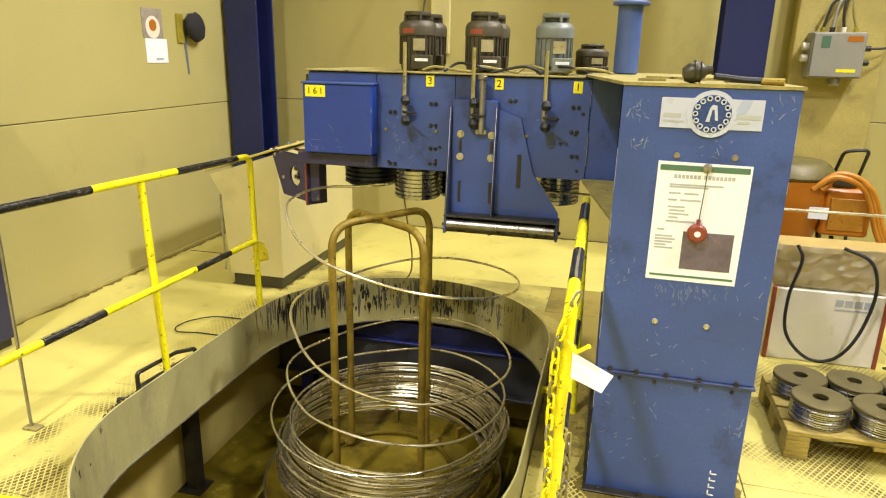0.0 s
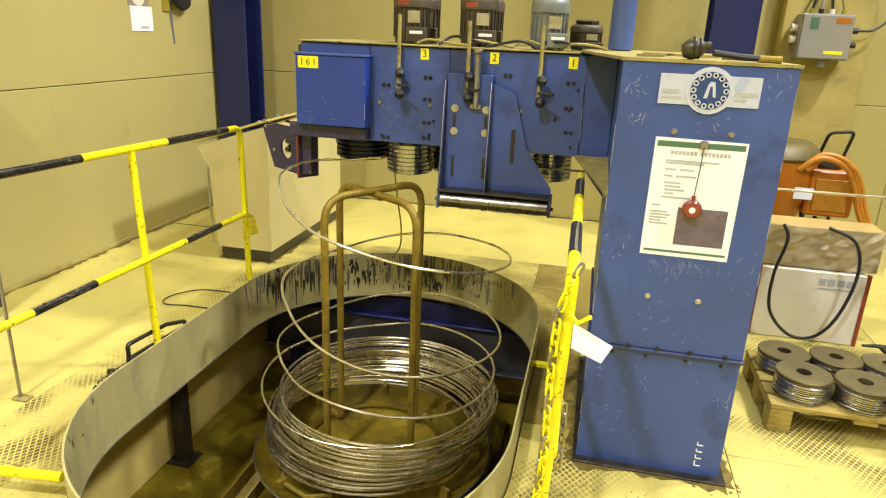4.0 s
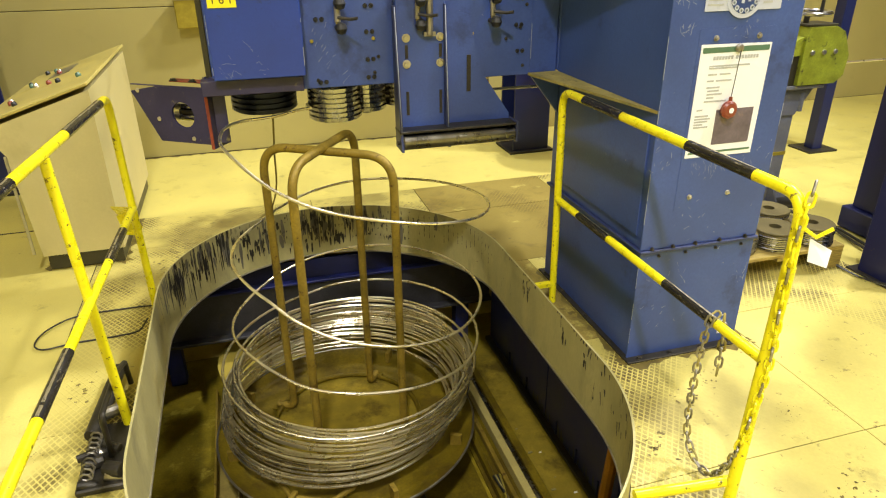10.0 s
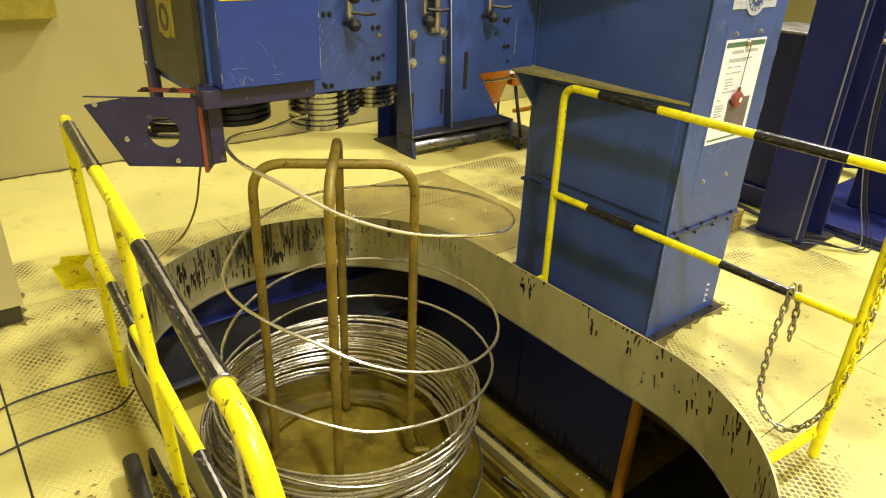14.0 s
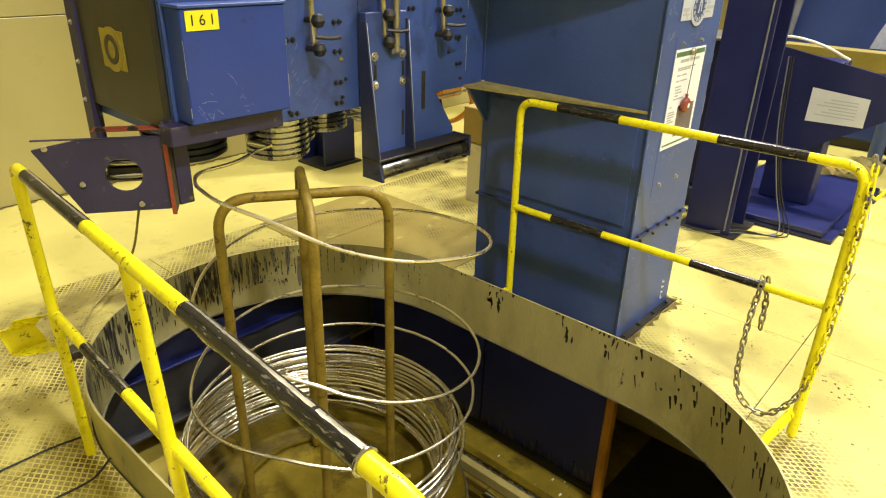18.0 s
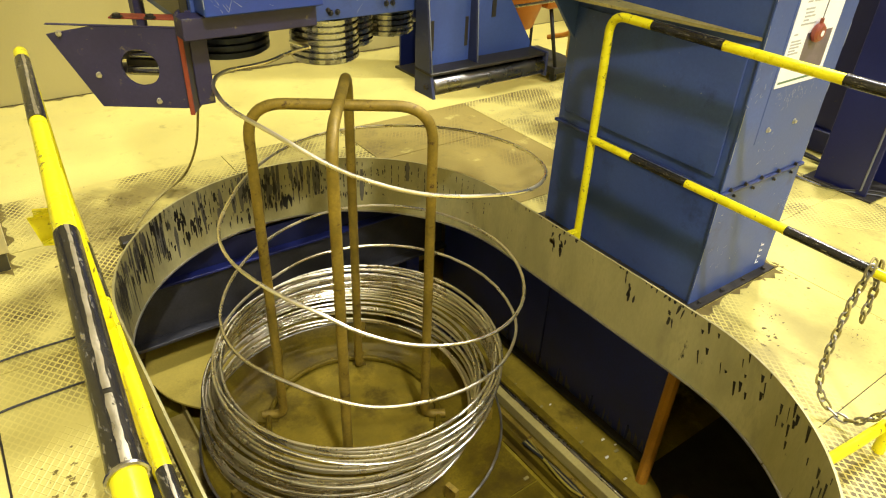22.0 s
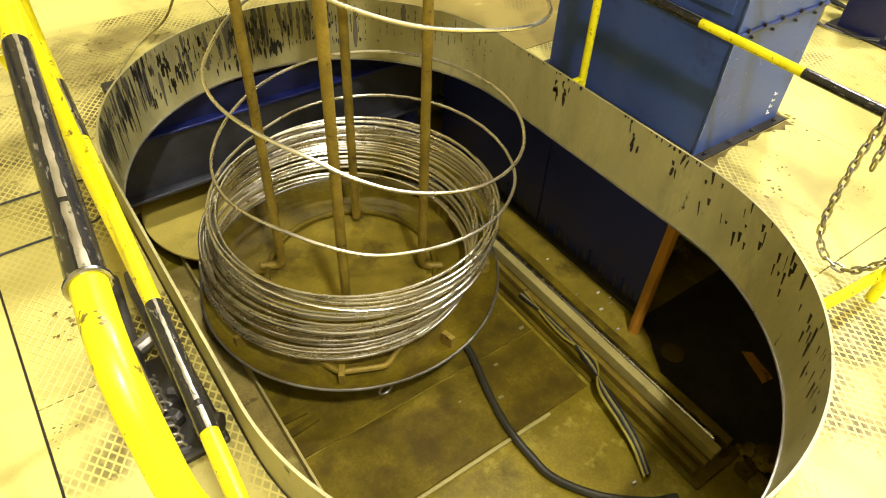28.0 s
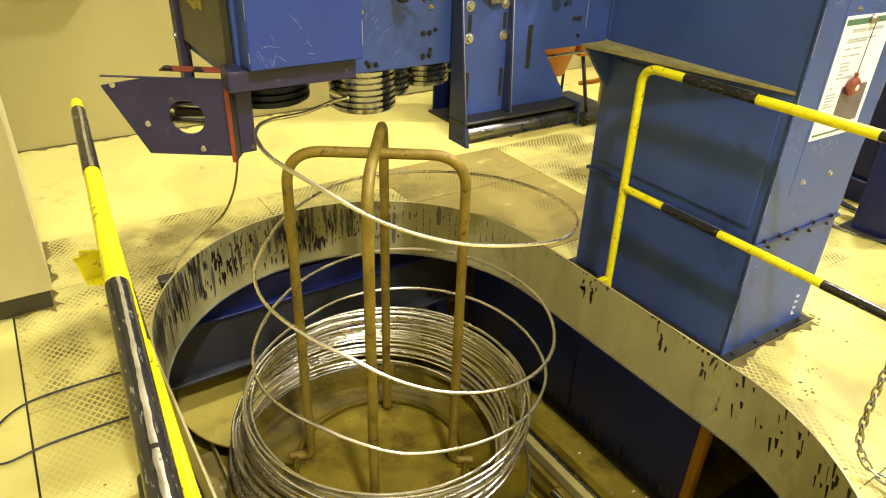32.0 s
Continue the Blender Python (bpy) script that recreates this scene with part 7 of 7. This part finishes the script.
part("cylinder", Geo().rod((-1.74, 2.9, 0.06), (-1.7, 3.34, 0.06), 0.028, 14), DARKSTEEL, vise)
part("spring", Geo().tube([(-1.72 + 0.02 * math.cos(q * 0.9), 2.66 + 0.004 * q, 0.064 + 0.02 * math.sin(q * 0.9)) for q in range(64)], 0.004, 6), STEEL, vise)
lc = thing("floor_cable", (-1.9, 3.8, 0.01), "black cable in a loop on the tread plates", "cable")
part("cable", Geo().tube(smooth_path([(-1.6, 3.62, 0.13), (-1.66, 3.66, 0.05), (-1.78, 3.7, 0.016), (-1.95, 3.7, 0.0135), (-2.08, 3.68, 0.0135), (-2.13, 3.74, 0.016), (-2.1, 3.86, 0.016), (-1.98, 3.96, 0.016), (-1.72, 3.97, 0.016), (-1.58, 3.93, 0.03)], 7), 0.0042, 8), RUBBER, lc)
hc_ = thing("hanging_cable", (-0.95, 4.7, 0.01), "thin black cable hanging from the arm to the floor", "cable")
part("cable", Geo().tube(smooth_path([(-0.87, 4.36, 1.14), (-0.885, 4.55, 0.85), (-0.9, 4.72, 0.55), (-0.91, 4.86, 0.28), (-0.97, 4.97, 0.08), (-1.12, 4.93, 0.016), (-1.3, 4.68, 0.016), (-1.35, 4.56, 0.025)], 8), 0.006, 8), DUSTY, hc_)
part("plug", Geo().box(-1.4, -1.32, 4.5, 4.57, 0.008, 0.05, 0.006), DARKSTEEL, hc_)

# dirt gathered along the foot of the walls, the desk and the machine
rng = random.Random(77)
dirt = Geo()


def dirt_line(a, b, out, wide, z):
    """A ragged strip of dirt from a to b, reaching `wide` to the side of `out`."""
    a, b, out = Vector(a), Vector(b), Vector(out)
    n = max(6, int((b - a).length / 0.035))
    k0 = len(dirt.v)
    w = [wide * rng.uniform(0.1, 1.0) ** 1.5 for _ in range(n + 1)]
    for k in range(n + 1):
        p_ = a + (b - a) * (k / n)
        q_ = p_ + out * w[k]
        dirt.v += [(p_.x, p_.y, z), (q_.x, q_.y, z)]
    dirt.f += [(k0 + 2 * k, k0 + 2 * k + 2, k0 + 2 * k + 3, k0 + 2 * k + 1) for k in range(n)]
    dirt.smooth += [False] * n


dirt_line((X0 + 0.013, Y0), (X0 + 0.013, 6.0), (1, 0), 0.05, 0.0012)
dirt_line((X0, Y1 - 0.004), (1.8, Y1 - 0.004), (0, -1), 0.05, 0.0012)
dirt_line((-2.236, 4.6), (-2.236, 5.95), (-1, 0), 0.05, 0.0012)
dirt_line((-1.834, 4.6), (-1.834, 5.27), (1, 0), 0.05, 0.0079)
dirt_line((-2.0, 4.599), (-1.83, 4.599), (0, -1), 0.06, 0.0079)
dirt_line((0.454, 2.774), (1.066, 2.774), (0, -1), 0.05, 0.0079)
dirt_line((0.454, 2.774), (0.454, 3.75), (-1, 0), 0.04, 0.0079)
dirt_line((1.066, 2.774), (1.066, 3.75), (1, 0), 0.05, 0.0079)
tagged(new("floor_dirt", mesh_of("floor_dirt", dirt, STAIN)), "dark dirt gathered along the walls and machine feet", "dirt", kind="stuff")

# stains of oil on the plates and the floor
rng = random.Random(31)


def stain(x, y, r, n=22, z=0.0078):
    g = Geo()
    g.v = [(x, y, z)]
    q = [rng.uniform(0.55, 1.1) for _ in range(n)]
    q = [v * (0.6 + 0.8 * abs(math.sin(3.1 * i + v * 9))) for i, v in enumerate(q)]
    g.v += [(x + r * q[i] * math.cos(2 * math.pi * i / n), y + r * q[i] * math.sin(2 * math.pi * i / n) * 0.8, z) for i in range(n)]
    g.f = [(0, 1 + i, 1 + (i + 1) % n) for i in range(n)]
    g.smooth = [False] * n
    return g


st_all = Geo()
for x, y, r in ((-1.45, 4.85, 0.04), (-1.3, 5.0, 0.05), (-1.2, 4.9, 0.03), (-0.25, 4.86, 0.04), (-0.15, 4.98, 0.03), (-1.82, 3.28, 0.05), (-1.75, 4.25, 0.03), (-1.92, 4.1, 0.02), (0.55, 2.55, 0.05), (0.72, 2.6, 0.03), (0.8, 1.9, 0.04), (1.06, 2.75, 0.05), (0.9, 2.3, 0.02), (-1.95, 2.9, 0.02), (-0.3, 4.95, 0.06), (0.05, 4.95, 0.05), (0.15, 4.85, 0.05), (-1.4, 4.72, 0.07), (-1.52, 4.55, 0.06), (-1.05, 4.9, 0.06), (-0.75, 4.9, 0.06), (-1.6, 4.35, 0.05), (0.3, 4.3, 0.07), (0.28, 4.05, 0.06), (0.3, 2.3, 0.05), (0.42, 1.9, 0.05)):
    for k in range(20):
        s = stain(x + rng.gauss(0, r * 1.3), y + rng.gauss(0, r * 1.1), r * rng.uniform(0.03, 0.22), 11)
        st_all.add(s.v, s.f)
tagged(new("oil_stains", mesh_of("oil_stains", st_all, STAIN)), "dark oil stains on the tread plates", "stain", kind="stuff")

# floor seams
solid("floor_seam", Geo().box(X0 + 0.05, -2.04, 5.27, 5.28, 0, 0.003, 0), DARKSTEEL, "narrow dark seam in the concrete floor", "seam", kind="structure")

# ---- tread plates round the pit ----
XL, XR = -1.99, 1.105
YS = (0.4, 1.26, 2.13, 3.015, 3.9, 4.74, 5.27)
cover_floor = thing("tread_plates", (PX, 3.0, 0.0016), "worn steel tread plates round the pit, dusty yellow", "tread plate floor", kind="structure")


def rim_x(y, side, r):
    """Where the rim's outer edge lies at y, on the west (-1) or east (1) side; None beyond it."""
    d = max(0, PY0 - y, y - PY1)
    return PX + side * math.sqrt(r * r - d * d) if d < r else None


GAP, ZB, ZT = 0.004, 0.0018, 0.0072
for side, x_out in ((-1, XL), (1, XR)):
    for a, b in zip(YS, YS[1:]):
        ya, yb = a + GAP / 2, b - GAP / 2
        cut = [ya + (yb - ya) * k / 14 for k in range(15)]
        edge = [(rim_x(y, side, PR + 0.006), y) for y in cut]
        inner = [(x if x is not None else PX + side * GAP / 2, y) for x, y in edge]
        if side == 1 and a > 3.8:
            near_x = 0.1 if a > 4.6 else 0.3
            if a > 4.6:
                part("tread_plate", Geo().box(PX + GAP / 2, near_x, ya, yb, ZB, ZT, 0.001), TREAD, cover_floor)
                inner = [(near_x + GAP, ya), (near_x + GAP, yb)]
            part("tread_plate", Geo().prism([(x_out, ya), *inner, (x_out, yb)], "z", ZB, ZT), TREADDARK, cover_floor, "darker brown tread plate")
        elif side == 1 and a > 2.9:
            part("tread_plate", Geo().prism([(0.45, ya), *inner, (0.45, yb)], "z", ZB, ZT), OILY, cover_floor, "plate under a crust of oily dirt")
            part("tread_plate", Geo().box(0.45 + GAP, x_out, ya, yb, ZB, ZT, 0.001), TREAD, cover_floor)
        else:
            part("tread_plate", Geo().prism([(x_out, ya), *inner, (x_out, yb)], "z", ZB, ZT), TREAD, cover_floor)
for a, b in zip(YS, YS[1:]):
    part("tread_plate", Geo().box(XR + GAP, 2.19, a + GAP / 2, b - GAP / 2, ZB, ZT, 0.001), TREAD, cover_floor)

# raised crossed ridges of the tread plates, worn away in places
ridges = Geo()
HW, RH = 0.0022, 0.0012


def on_plate(x, y):
    d = max(0, PY0 - y, y - PY1)
    clear = math.hypot(max(0, abs(x - PX)), d) > PR + 0.012
    foot_of_machine = CX0 - 0.02 < x < CX1 + 0.035 and CY0 - 0.045 < y < CY1 + 0.035
    oily = (PX < x < 0.46 and 3.0 < y < 3.91) or (0.1 < x < 1.11 and y > 4.73) or (0.3 < x < 1.11 and y > 3.9)
    return XL + 0.01 < x < 2.18 and 1.3 < y < 5.26 and clear and not foot_of_machine and not oily and math.hypot(x - 1.28, y - 2.1) + 0.3 * noise.noise((x * 4, y * 4, 7.0)) > 0.85 and noise.noise((x * 1.9, y * 1.9, 3.0)) + 0.4 * noise.noise((x * 9, y * 9, 1.0)) > -0.12


for s in (1, -1):
    d = Vector((26.0, -36.0 * s, 0)).normalized()
    nrm = Vector((36.0, 26.0 * s, 0)).normalized()
    lo, hi = sorted((36 * (XL - PX) + 26 * s * (1.3 - 3.0), 36 * (2.2 - PX) + 26 * s * (5.3 - 3.0)))
    for k in range(int(lo) - 120, int(hi) + 120):
        p0 = Vector((PX, 3.0, 0)) + nrm * ((k + 0.5) / math.hypot(36, 26))
        start = None
        for q in range(-160, 161):
            c = p0 + d * (q * 0.025)
            ok = on_plate(c.x, c.y)
            if ok and start is None:
                start = c
            if not ok and start is not None:
                e = c - d * 0.025
                if (e - start).length > 0.03:
                    a, b = start + Vector((0, 0, ZT - 0.0003)), e + Vector((0, 0, ZT - 0.0003))
                    top = Vector((0, 0, RH))
                    ridges.add([a - nrm * HW, a + top, a + nrm * HW, b - nrm * HW, b + top, b + nrm * HW], [(0, 1, 4, 3), (1, 2, 5, 4), (0, 2, 1), (3, 4, 5)])
                start = None
rd = part("ridge_pattern", ridges, TREAD, cover_floor, "worn raised ridges of the tread plates")
rd["kind"] = "stuff"
